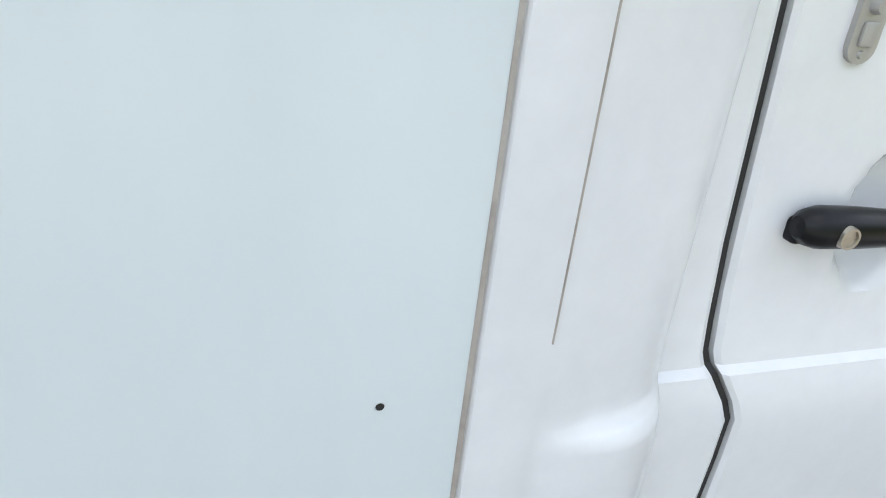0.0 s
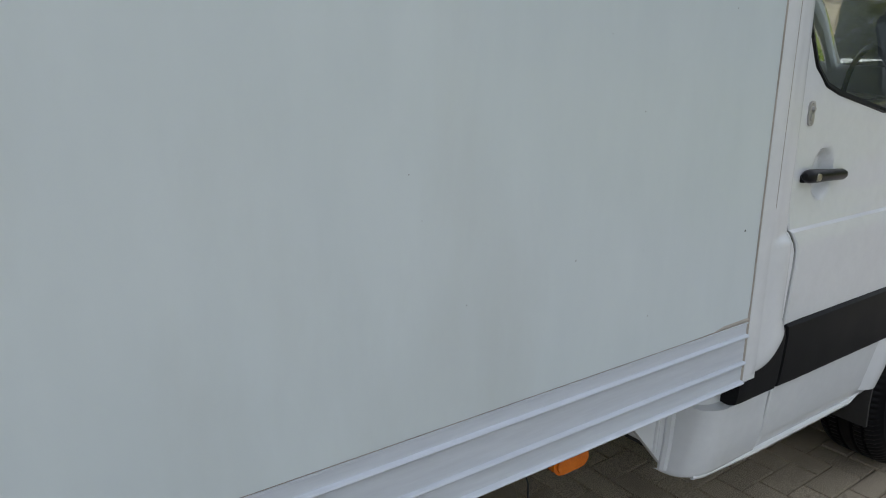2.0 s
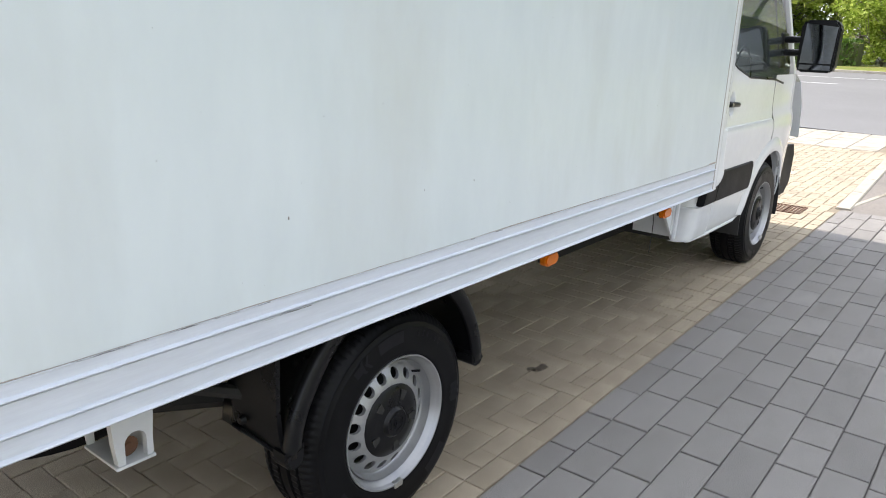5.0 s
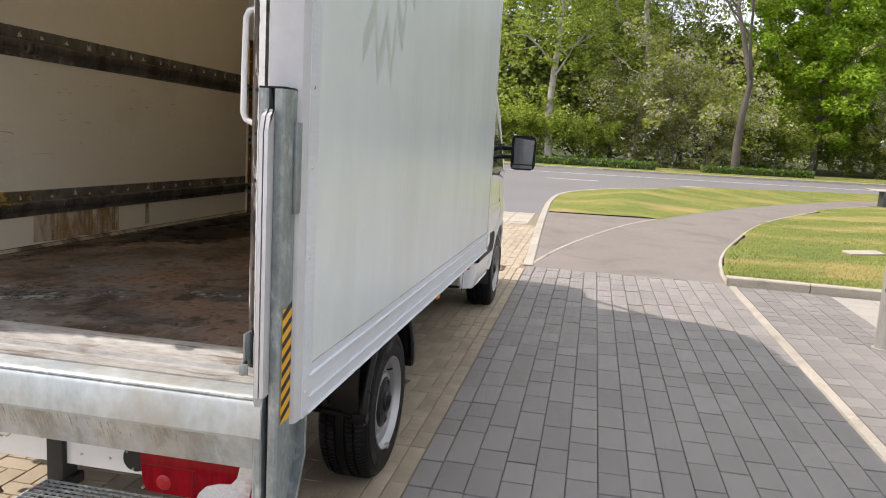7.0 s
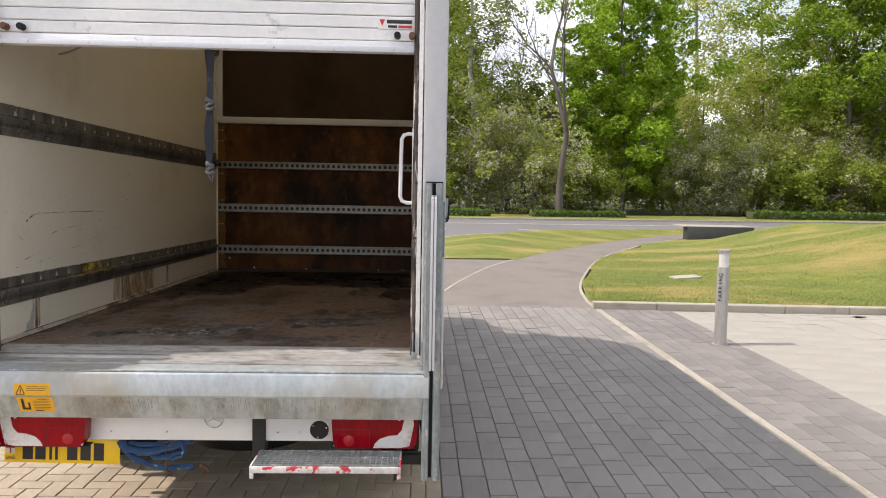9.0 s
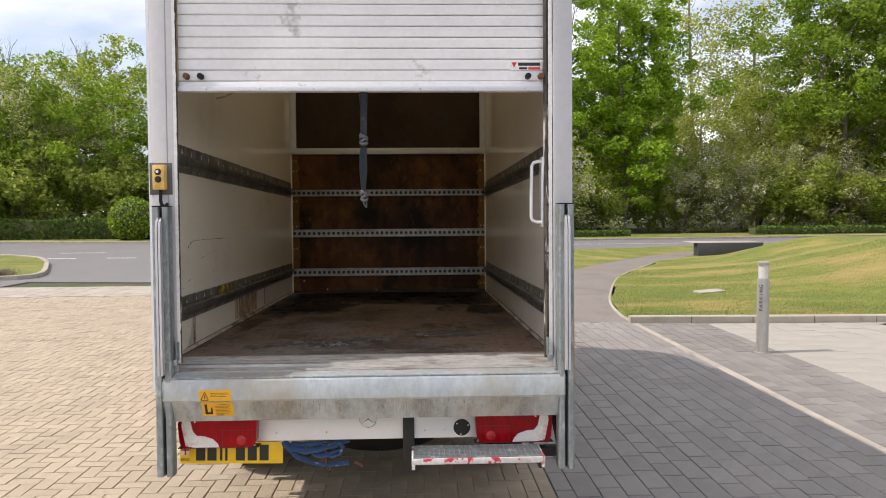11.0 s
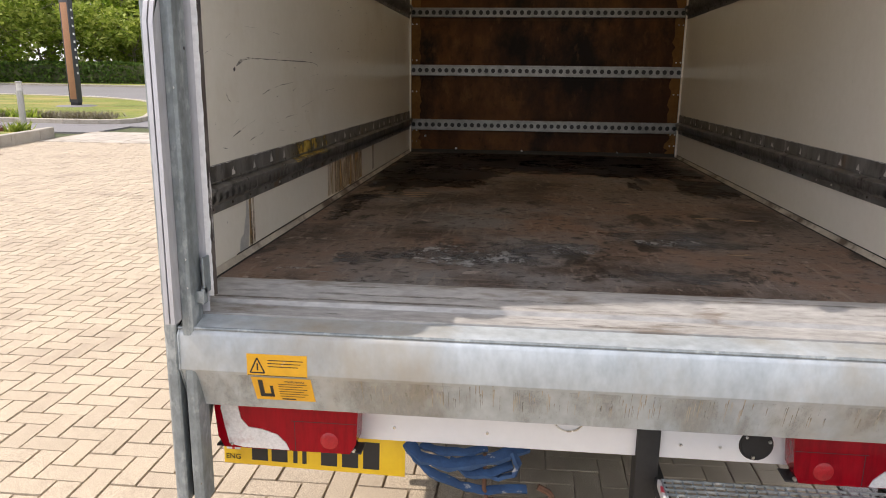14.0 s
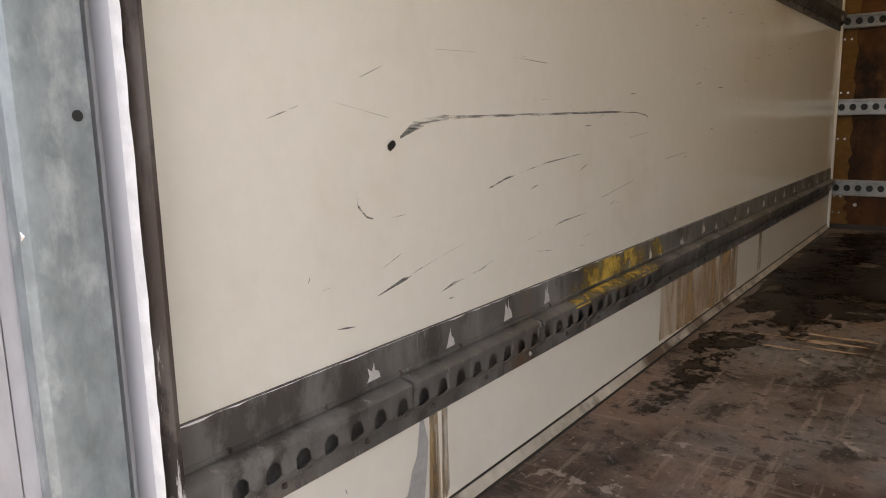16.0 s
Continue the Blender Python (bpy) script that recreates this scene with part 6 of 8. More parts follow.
# chassis rails, axle, cross tube, drain tube
for sx in (1, -1):
    bm, done = van_part("chassis_rail", DARK, "black chassis rail")
    box(bm, min(sx * .36, sx * .44), max(sx * .36, sx * .44), .08, 3.9, .60, .74, .004)
    done()
    bm, done = van_part("leaf_spring", DARK, "leaf spring")
    tube(bm, [(sx * .56, .62, .56), (sx * .56, .95, .46), (sx * .56, 1.29, .40), (sx * .56, 1.65, .46), (sx * .56, 1.95, .56)], .035, 6)
    done()
    bm, done = van_part("floor_bearer", DARK, "floor bearers")
    for y in (.3, .9, 1.9, 2.5, 3.1):
        box(bm, min(sx * .05, sx * 1.0), max(sx * .05, sx * 1.0), y, y + .05, .79, .86)
    done()
    bm, done = van_part("jack_bracket", TRIMW, "white bracket with a bolt hole")
    for xa, xb in ((.735, .755), (.60, .606)):
        prism(bm, [(.488, .80), (.612, .80), (.606, .65), (.594, .50), (.582, .50), (.582, .545)] + arc(.554, .552, .028, 10, 170, 10) + [(.526, .545), (.526, .50), (.508, .50), (.500, .56), (.494, .65)], "x", min(sx * xa, sx * xb), max(sx * xa, sx * xb))
    box(bm, min(sx * .60, sx * .76), max(sx * .60, sx * .76), .500, .602, .494, .503, .003)
    box(bm, min(sx * .60, sx * .75), max(sx * .60, sx * .75), .596, .602, .50, .78, .002)
    jb = done()
    bm, done = van_part("bracket_hole", RUST, "rusty bolt in its hole", jb)
    lathe(bm, [(.0001, sx * .746), (.010, sx * .746), (.012, sx * .742), (.026, sx * .741)], 14, "x", (0, .541, .540))
    done()
    bm, done = van_part("spring_hanger", TRIMW, "white cast spring hanger with a bolt hole")
    foot = arc(1.977, .437, .030, 180, 360, 10)
    for xa in (.660, .598):
        prism(bm, [(1.944, .522)] + foot + [(2.012, .520)], "x", min(sx * xa, sx * (xa + .007)), max(sx * xa, sx * (xa + .007)))
    prism(bm, [(2.013, .505), (2.013, .522), (1.990, .541), (1.900, .580), (1.800, .625), (1.780, .612), (1.890, .560), (1.945, .524), (1.985, .515), (2.006, .505)], "x", min(sx * .598, sx * .667), max(sx * .598, sx * .667))
    sh = done()
    bm, done = van_part("hanger_pin", DARK, "black pin through the hanger", sh)
    tube(bm, [(sx * .60, 1.977, .440), (sx * .664, 1.977, .440)], .020, 12)
    tube(bm, [(sx * .63, 1.977, .440), (sx * .63, 1.85, .452), (sx * .62, 1.70, .47)], .024, 8)
    done()
    bm, done = van_part("hanger_hole", RUST, "rusty bolt in the hanger", sh)
    lathe(bm, [(.0001, sx * .6680), (.012, sx * .6680), (.0135, sx * .6672)], 14, "x", (0, 1.977, .442))
    done()
# unseen masses added below to darken the ground under the van
bm, done = van_part("fuel_tank", DARK, "black block added under the floor to keep light out")
box(bm, -.86, -.30, 2.15, 3.35, .33, .76, .06)
done()
bm, done = van_part("gearbox", DARK, "black block and shaft added under the cab to keep light out")
box(bm, -.24, .24, 3.45, 4.9, .24, .74, .08)
tube(bm, [(0, 1.45, .42), (0, 3.5, .48)], .045, 12)
done()
bm, done = van_part("underfloor", DARK, "dark underside of the load floor")
box(bm, -1.0, 1.0, .05, 3.66, .858, .884)
done()
bm, done = van_part("cross_tube", DARK, "dark grimy cross tube behind the wheels")
tube(bm, [(-.95, .60, .60), (.72, .60, .60)], .022, 10)
tube(bm, [(.45, .60, .60), (.80, .86, .58)], .020, 8)
done()
bm, done = van_part("rear_axle", DARK, "rear axle")
tube(bm, [(-.80, 1.292, .37), (.80, 1.292, .37)], .05, 12)
lathe(bm, [(.0001, -.12), (.13, -.06), (.15, 0), (.13, .06), (.0001, .12)], 20, "x", (0, 1.292, .37))
done()
bm, done = van_part("drain_tube", DARK, "dark drain tube")
tube(bm, [(.50, 2.60, .78), (.58, 2.615, .70), (.635, 2.64, .61), (.66, 2.655, .555)], .022, 12)
done()

# mudguards at the rear wheels
for sx in (1, -1):
    bm, done = van_part("mudguard", BLACKP, "glossy black plastic mudguard", None, 50.0)

    def guard(t, r):
        """Down the rear, over the tyre and down the front; t runs from 0 to 1."""
        a = radians(178 - 172 * t)
        return 1.287 + r * math.cos(a) * (1.0 if math.cos(a) < 0 else .925), .398 + .035 * max(0, 1 - t * 6) + .012 * max(0, t * 6 - 5) + r * math.sin(a) * 1.05
    rows = []
    for d, rr in ((.66, .424), (.80, .428), (.905, .430), (.925, .434), (.938, .442), (.950, .4465), (.960, .444), (.966, .436), (.966, .420), (.962, .402), (.952, .396)):
        rows.append([(sx * d, *guard(i / 44, rr)) for i in range(45)])
    grid(bm, rows)
    mg = done()
    sol = mg.modifiers.new("thick", "SOLIDIFY")
    sol.thickness, sol.offset = .005, 0
    y0, z0 = guard(0, .421)
    bm, done = van_part("rear_foot", BLACKP, "rounded rear foot of the guard", mg, 50.0)
    prism(bm, [(y0 - .030, z0 + .02)] + arc(y0 + .002, z0 - .004, .031, 180, 350, 10) + [(y0 + .034, z0 + .03)], "x", min(sx * .905, sx * .968), max(sx * .905, sx * .968))
    bmesh.ops.bevel(bm, geom=[e for e in bm.edges if abs(e.verts[0].co.x - e.verts[1].co.x) < .001], offset=.008, segments=2, affect="EDGES")
    done()
    y1, z1 = guard(1, .421)
    bm, done = van_part("front_foot", BLACKP, "rounded front foot of the guard", mg, 50.0)
    prism(bm, [(y1 - .028, z1 + .02)] + arc(y1 - .001, z1 + .004, .027, 190, 360, 10) + [(y1 + .026, z1 + .02)], "x", min(sx * .84, sx * .966), max(sx * .84, sx * .966))
    bmesh.ops.bevel(bm, geom=[e for e in bm.edges if abs(e.verts[0].co.x - e.verts[1].co.x) < .001], offset=.007, segments=2, affect="EDGES")
    done()
    bm, done = van_part("splash_panel", BLACKP, "black splash panel with a flanged foot", mg)
    prism(bm, [(.836, .80), (.832, .58), (.838, .505), (.850, .452), (.862, .452), (.852, .510), (.846, .58), (.850, .80)], "x", min(sx * .745, sx * .935), max(sx * .745, sx * .935))
    tube(bm, [(sx * .742, .838, .475), (sx * .84, .838, .470), (sx * .935, .850, .446)], .006, 6)
    lathe(bm, [(.0001, .815), (.010, .817), (.014, .831)], 12, "y", (sx * .80, 0, .515))
    done()

# amber side markers on short cables
for sx in (1, -1):
    for y in (2.075, 3.168):
        bm, done = van_part("marker_bracket", DARK, "black rubber marker mount")
        box(bm, min(sx * .955, sx * .978), max(sx * .955, sx * .978), y - .04, y + .04, .72, .79, .008)
        mb = done()
        bm, done = van_part("amber_lens", ORANGE, "orange side marker lens", mb)
        oval = arc(y + .022, .737, .025, -90, 90, 8) + arc(y - .022, .737, .025, 90, 270, 8)
        prism(bm, oval, "x", min(sx * .972, sx * 1.000), max(sx * .972, sx * 1.000))
        bmesh.ops.bevel(bm, geom=[e for e in bm.edges if abs(e.verts[0].co.x) > .99 and abs(e.verts[1].co.x) > .99], offset=.006, segments=2, affect="EDGES")
        done()
        if y > 3:
            bm, done = van_part("marker_cable", DARK, "dangling black cable", mb)
            tube(bm, [(sx * .96, y - .05, .78), (sx * .965, y - .10, .75), (sx * .965, y - .085, .70), (sx * .962, y - .08, .62), (sx * .958, y - .085, .545)], .002, 6)
            done()

# ---- wheels
def tyre_profile():
    R = 0.352
    pr = [(.200, -.105), (.212, -.112), (.235, -.116), (.275, -.119), (.310, -.113), (.334, -.100), (.345, -.088)]
    for a in (-.060, -.022, .022, .060):
        pr += [(R, a - .007), (R - .009, a - .005), (R - .009, a + .005), (R, a + .007)]
    pr += [(.345, .088), (.334, .100), (.322, .106), (.319, .112), (.306, .114), (.303, .117), (.275, .119), (.240, .117), (.228, .1185), (.219, .117), (.2125, .111), (.207, .100), (.202, .090)]
    return pr


def build_wheel():
    pr = tyre_profile()
    edge = [j for j, (r, a) in enumerate(pr) if .33 < r and (abs(a) > .05 or (r > .35 and abs(abs(a) - .03) < .006))]
    bm = bmesh.new()
    lathe(bm, pr, 288, "x", wobble=lambda j, k: (-.0045 if (j in edge and k % 3 == 0) else 0.0))
    w = part("wheel", bm, RUBBER, van, "silver steel wheel with a black tyre and hub cap", 40)
    # rim barrel
    bm = bmesh.new()
    lathe(bm, [(.178, -.09), (.183, .03), (.188, .052), (.1905, .072), (.194, .086), (.1985, .090), (.2005, .099), (.2055, .103), (.2085, .112), (.2125, .119), (.2165, .1195), (.2175, .115), (.214, .108)], 64, "x")
    rim = part("rim", bm, RIM, w, "silver steel rim", 40)
    # disc with sixteen open holes
    bm = bmesh.new()
    n, hc, hr = 16, .149, .0172
    r0, r1 = .098, .184
    def depth(r):
        return float(np.interp(r, (.098, .114, .124, .134, .150, .166, .178, .184), (.0895, .0925, .0920, .0890, .0800, .0690, .0590, .0570)))
    for i in range(n):
        a0, a1 = 2 * math.pi * i / n, 2 * math.pi * (i + 1) / n
        am = (a0 + a1) / 2
        K = 16
        hole, rimp = [], []
        for k in range(K):
            t = 2 * math.pi * k / K
            u, v = hc + hr * math.cos(t), hr * math.sin(t)
            hole.append((u * math.cos(am) - v * math.sin(am), u * math.sin(am) + v * math.cos(am)))
        fr = [(1, .0), (1, .5), (1, 1), (.5, 1), (0, 1), (-.5, 1), (-1, 1), (-1, .5), (-1, 0), (-1, -.5), (-1, -1), (-.5, -1), (0, -1), (.5, -1), (1, -1), (1, -.5)]
        for s, q in fr:
            r = (r0 + r1) / 2 + s * (r1 - r0) / 2
            a = am + q * (a1 - a0) / 2
            rimp.append((r * math.cos(a), r * math.sin(a)))
        mk = lambda p, d=0: bm.verts.new((depth(math.hypot(*p)) - d, p[0], p[1]))
        H, Rm, Hd = [mk(p) for p in hole], [mk(p) for p in rimp], [mk(p, .012) for p in hole]
        M1, M2 = ([mk((a[0] + (b[0] - a[0]) * f, a[1] + (b[1] - a[1]) * f)) for a, b in zip(hole, rimp)] for f in (.33, .67))
        for k in range(K):
            k2 = (k + 1) % K
            for A_, B_ in ((H, M1), (M1, M2), (M2, Rm)):
                bm.faces.new((A_[k], B_[k], B_[k2], A_[k2]))
            bm.faces.new((H[k2], Hd[k2], Hd[k], H[k]))
    lathe(bm, [(.098, .0895), (.06, .085)], 64, "x")
    lathe(bm, [(.184, depth(.184)), (.187, .060), (.189, .066), (.1925, .090)], 64, "x")
    bmesh.ops.remove_doubles(bm, verts=bm.verts, dist=.0004)
    part("wheel_disc", bm, RIM, rim, "silver disc with a ring of holes", 40)
    # flat black disc, stands in for the shade seen through the holes
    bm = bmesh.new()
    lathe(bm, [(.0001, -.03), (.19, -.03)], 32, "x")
    part("brake_shadow", bm, DARK, w, "flat black disc put in as shade behind the wheel disc")
    # hub cap with five slots
    bm = bmesh.new()
    lathe(bm, [(.118, .084), (.1175, .093), (.112, .0985), (.080, .103), (.050, .106), (.046, .112), (.041, .117), (.034, .1155), (.0001, .1155)], 48, "x")
    cap = part("hub_cap", bm, BLACKP, w, "matt black plastic hub cap", 40)
    for k in range(5):
        bm = bmesh.new()
        a = radians(20 + 72 * k)
        m = Matrix.Rotation(a, 4, "X")
        prism(bm, [(-.008, .070), (.008, .070), (.015, .100), (-.015, .100)], "x", .098, .1045)
        bmesh.ops.transform(bm, matrix=m, verts=bm.verts)
        part("cap_slot", bm, DARK, cap, "dark slot")
    bm = bmesh.new()
    lathe(bm, [(.027, .115), (.028, .118), (.031, .118), (.032, .115)], 6, "x")
    for dz in (-.006, .006):
        tube(bm, [(.1165, -.015, dz - .006), (.1165, 0, dz + .006), (.1165, .015, dz - .006)], .0028, 5)
    part("cap_ring", bm, MOULD, cap, "raised six-sided emblem")
    # balance weight and valve
    bm = bmesh.new()
    box(bm, .108, .124, -.018, .018, -.226, -.205, .002, Matrix.Rotation(radians(-22), 4, "X"))
    part("balance_weight", bm, CHROME, rim, "clipped balance weight")
    bm = bmesh.new()
    tube(bm, [(.06, .155, .055), (.095, .168, .060)], .004, 6)
    part("valve", bm, BLACKP, rim, "rubber tyre valve")
    # sidewall relief
    bm = bmesh.new()
    for a0, a1, r0_, r1_ in ((62, 84, .262, .300), (98, 106, .268, .296), (186, 206, .262, .300), (278, 300, .262, .300), (330, 344, .262, .300)):
        n = 8
        rows = []
        for r in (r0_, r1_):
            rows.append([(.1192 + (.0008 if r < .28 else .0), r * math.cos(radians(a0 + (a1 - a0) * i / n)), r * math.sin(radians(a0 + (a1 - a0) * i / n))) for i in range(n + 1)])
        grid(bm, rows)
    for a in (70, 190, 310):
        for d in (0, 5):
            r = [(.1205, q * math.cos(radians(a + d + 22 + s)), q * math.sin(radians(a + d + 22 + s))) for q, s in ((.255, 0), (.28, 3), (.305, 0), (.305, 2), (.28, 5.2), (.255, 2))]
            bm.faces.new([bm.verts.new(p) for p in r])
    part("sidewall_relief", bm, TYRETXT, w, "raised blocks on the tyre wall")
    for a in (48, 228):
        for i, ch in enumerate("65R16C"):
            t = radians(a - i * 4.6)
            flat_text("tyre_letter", ch, .024, TYRETXT, w, Matrix.Translation((.1196, .284 * math.cos(t), .284 * math.sin(t))) @ Matrix(((0, 0, 1, 0), (1, 0, 0, 0), (0, 1, 0, 0), (0, 0, 0, 1))) @ pose(0, 0, 0, 0, 0, math.degrees(t) - 90))
    return w


def at_ground(y, z):
    """A place over level ground in the tilted van's own frame."""
    c, s = math.cos(radians(TILT)), math.sin(radians(TILT))
    return y * c - z * s, y * s + z * c


wheel = build_wheel()
yw, zw = at_ground(1.292, .345)
wheel.matrix_basis = pose(.828, yw, zw, 24, 0, 0)
copy_thing(wheel, pose(-.828, yw, zw, 10, 0, 180))
yw2, zw2 = at_ground(4.955, .345)
copy_thing(wheel, pose(.845, yw2, zw2, 50, 0, 0))
copy_thing(wheel, pose(-.845, yw2, zw2, 80, 0, 180))

# ---- cab
def half_width(z):
    zs = (.38, .47, .50, .56, .67, .85, 1.02, 1.06, 1.086, 1.092, 1.104, 1.16, 1.30, 1.45, 1.60, 2.0, 2.35, 2.50)
    ws = (.90, .925, .945, .957, .965, .976, .985, .984, .9795, .9725, .9715, .967, .966, .964, .950, .885, .80, .70)
    return float(np.interp(z, zs, ws))


def shut(z):
    return float(np.interp(z, (.45, .67, .845, 1.045, 1.099, 1.214, 1.61, 2.3), (3.903, 3.915, 3.912, 3.909, 3.877, 3.868, 3.845, 3.825)))


def sill_line(y):
    return float(np.interp(y, (3.86, 3.895, 3.93, 3.98, 4.044, 4.28, 4.78, 5.05, 5.3), (2.2, 1.56, 1.47, 1.428, 1.407, 1.356, 1.335, 1.30, 1.26)))


def arch_low(y, low):
    d = abs(y - 4.955)
    return max(low, .44 + math.sqrt(.425 ** 2 - d * d)) if d < .425 else low


def taper(y):
    return 1.0 if y < 4.9 else 1.0 - .09 * ((y - 4.9) / .9) ** 2


ZL = [.47, .50, .53, .60, .675, .72, .80, .85, .92, 1.0, 1.04, 1.06, 1.075, 1.086, 1.092, 1.104, 1.13, 1.2, 1.3, 1.38, 1.45, 1.52, 1.6]
for sx in (1, -1):
    # door skin
    bm, done = van_part("cab_door", PAINT, "white cab door, shut")
    rows = []
    cols = [0, .003, .008, .02, .04, .06] + [.072 + .0085 * i for i in range(20)] + [.25, .3, .4, .5, .62, .74, .86, .95]
    for z in sorted(set(ZL) | {1.15 + .0085 * i for i in range(21)}):
        r = []
        for c in cols:
            y = shut(z) + .001 + c
            zz = min(max(z, arch_low(y, .47)), sill_line(y))
            inset = .035 if c == 0 else (.003 if c == .003 else 0)
            # dished recess behind the handle
            dx = math.hypot((y - 4.012) / .050, (zz - 1.216) / .068)
            dish = .028 * smooth(0, .42, 1 - dx)
            r.append((sx * (half_width(zz) * taper(y) - inset - dish), y, zz))
        rows.append(r)
    grid(bm, rows)
    door = done()
    # wing, bonnet, roof and windscreen shell
    bm, done = van_part("front_wing", PAINT, "white front wing and nose")
    rows = []
    for z in (.47, .53, .60, .675, .76, .85, .92, 1.0, 1.06, 1.13, 1.2, 1.3, 1.36):
        yf = float(np.interp(z, (.38, .6, .85, 1.05, 1.3), (6.02, 6.12, 6.16, 6.12, 5.95)))
        r = []
        for c in (0, .05, .1, .15, .2, .26, .32, .4, .5, .6):
            y = shut(z) + .962 + c
            r.append((sx * half_width(z) * taper(y), y, max(z, arch_low(y, .47)) if y < 5.38 else z))
        last = r[-1]
        for a in (.25, .5, .75, 1.0):
            yy = last[1] + (yf - last[1]) * math.sin(a * math.pi / 2)
            r.append((last[0] * (math.cos(a * math.pi / 2) * .55 + .45 * (1 - a)), yy, z))
        rows.append(r)
    grid(bm, rows)
    done()
    # arch flare
    bm, done = van_part("wheel_arch", PAINT, "flared white wheel arch lip")
    rows = []
    for rr, xx in ((.425, .0), (.43, .012), (.455, .016), (.485, .012), (.52, .0)):
        r = []
        for a in range(8, 178, 8):
            y, z = 4.955 + rr * math.cos(radians(180 - a)), .44 + rr * math.sin(radians(a))
            r.append((sx * (half_width(z) * taper(y) + xx), y, z))
        rows.append(r)
    grid(bm, rows)
    done()
    bm, done = van_part("arch_liner", DARK, "black wheel arch liner")
    prism(bm, arc(4.955, .44, .43, -10, 190, 20) + arc(4.955, .44, .44, 190, -10, 20), "x", min(sx * .55, sx * .955), max(sx * .55, sx * .955))
    done()
    # black side moulding in two lengths
    for a, b in ((3.738, 3.905), (3.918, 4.52)):
        bm, done = van_part("side_moulding", MOULD, "dark grey plastic side moulding")
        rows = []
        for z, p in ((.672, .0), (.678, .012), (.70, .016), (.76, .017), (.82, .016), (.842, .012), (.85, .0)):
            r = [(sx * (half_width(z) + p - .045), a + .001, z), (sx * (half_width(z) + p - .010), a, z), (sx * (half_width(z) + p - .003), a + .003, z)]
            for i in range(1, 9):
                y = a + (b - a) * i / 8
                if b > 4:
                    y = a + (min(b, 4.955 - math.sqrt(max(.0, .43 ** 2 - (z - .44) ** 2))) - a) * i / 8
                top = 9
                r.append((sx * (half_width(z) + p - .001), y, min(z, top)))
            rows.append(r)
        grid(bm, rows)
        done()
    # door shut gap backing: one black strip paints both rubber and gap shade
    bm, done = van_part("door_seal", DARK, "black strip in the door gap for rubber seal and shade")
    grid(bm, [[(sx * (half_width(z) - .006), shut(z) - .0055, z), (sx * (half_width(z) - .006), shut(z) + .0015, z)] for z in ZL + [1.8, 2.0, 2.2]])
    done()
    # B pillar / quarter between fairing and door
    bm, done = van_part("quarter_panel", PAINT, "white panel behind the door")
    rows = []
    for z in ZL[:] + [1.8, 2.0, 2.25]:
        rows.append([(sx * (half_width(z) - .012), 3.80, z), (sx * (half_width(z) - .004), 3.815, z), (sx * half_width(z), 3.83, z), (sx * half_width(z), shut(z) - .011, z), (sx * (half_width(z) - .003), shut(z) - .006, z), (sx * (half_width(z) - .035), shut(z) - .005, z)])
    grid(bm, rows)
    done()
    # lower rear corner of the cab
    bm, done = van_part("sill_panel", PAINT, "white lower sill panel", None, 50.0)
    rows = []
    for z, dx in ((.478, -.020), (.481, -.008), (.487, -.001), (.497, .002), (.52, .003), (.56, .003), (.60, .002), (.64, .001), (.662, .002), (.670, .001), (.673, -.03), (.80, -.04)):
        rows.append([(sx * (half_width(max(z, .5)) + dx - k), y - .022 * max(0, (.66 - z) / .18) * min(1, max(0, (3.72 - y) / .06)), z) for y, k in ((3.652, .090), (3.654, .060), (3.659, .040), (3.667, .026), (3.678, .015), (3.692, .007), (3.708, .002), (3.725, .0), (3.765, .0), (3.82, .0), (3.90, .0))])
    grid(bm, rows)
    done()
    bm, done = van_part("cab_back_corner", PAINT, "white rear corner of the cab floor")
    prism(bm, [(sx * .60, 3.70), (sx * .90, 3.70), (sx * .925, 3.76), (sx * .92, 3.90), (sx * .60, 3.90)], "z", .485, .80)
    done()
    bm, done = van_part("rocker", PAINT, "rolled white rocker edge")
    tube(bm, [(sx * .925, 3.668, .484), (sx * .934, 3.70, .484), (sx * .940, 3.9, .482), (sx * .940, 4.40, .482), (sx * .935, 4.47, .50)], .009, 8)
    done()
    bm, done = van_part("splash_plate", TRIMW, "white triangular splash plate")
    prism(bm, [(3.355, .80), (3.484, .669), (3.640, .489), (3.70, .487), (3.72, .80)], "x", min(sx * .845, sx * .86), max(sx * .845, sx * .86))
    tube(bm, [(sx * .868, 3.628, .492), (sx * .868, 3.640, .56), (sx * .868, 3.655, .80)], .013, 8)
    tube(bm, [(sx * .862, 3.598, .545), (sx * .862, 3.615, .80)], .006, 8)
    done()
    bm, done = van_part("window_glass", GLASS, "tinted door window")
    rows = []
    for k in range(6):
        r = []
        for y in (3.885, 3.90, 3.93, 3.98, 4.044, 4.28, 4.55, 4.78, 4.98, 5.2):
            zt = float(np.interp(y, (3.88, 4.5, 4.72, 5.2), (2.22, 2.2, 2.1, 1.42)))
            z0 = sill_line(y) - .01
            z = z0 + (max(zt, z0) - z0) * k / 5
            r.append((sx * (half_width(z) * taper(y) - .012), y, z))
        rows.append(r)
    grid(bm, rows)
    wg = done()
    wg.visible_shadow = False
    bm, done = van_part("window_seal", BLACKP, "black window seal")
    pts = [(3.882, 2.2)] + [(y, sill_line(y)) for y in (3.888, 3.895, 3.93, 3.98, 4.044, 4.28, 4.78, 5.0)]
    tube(bm, [(sx * (half_width(z) * taper(y) - .004), y, z) for y, z in pts], .009, 6)
    done()
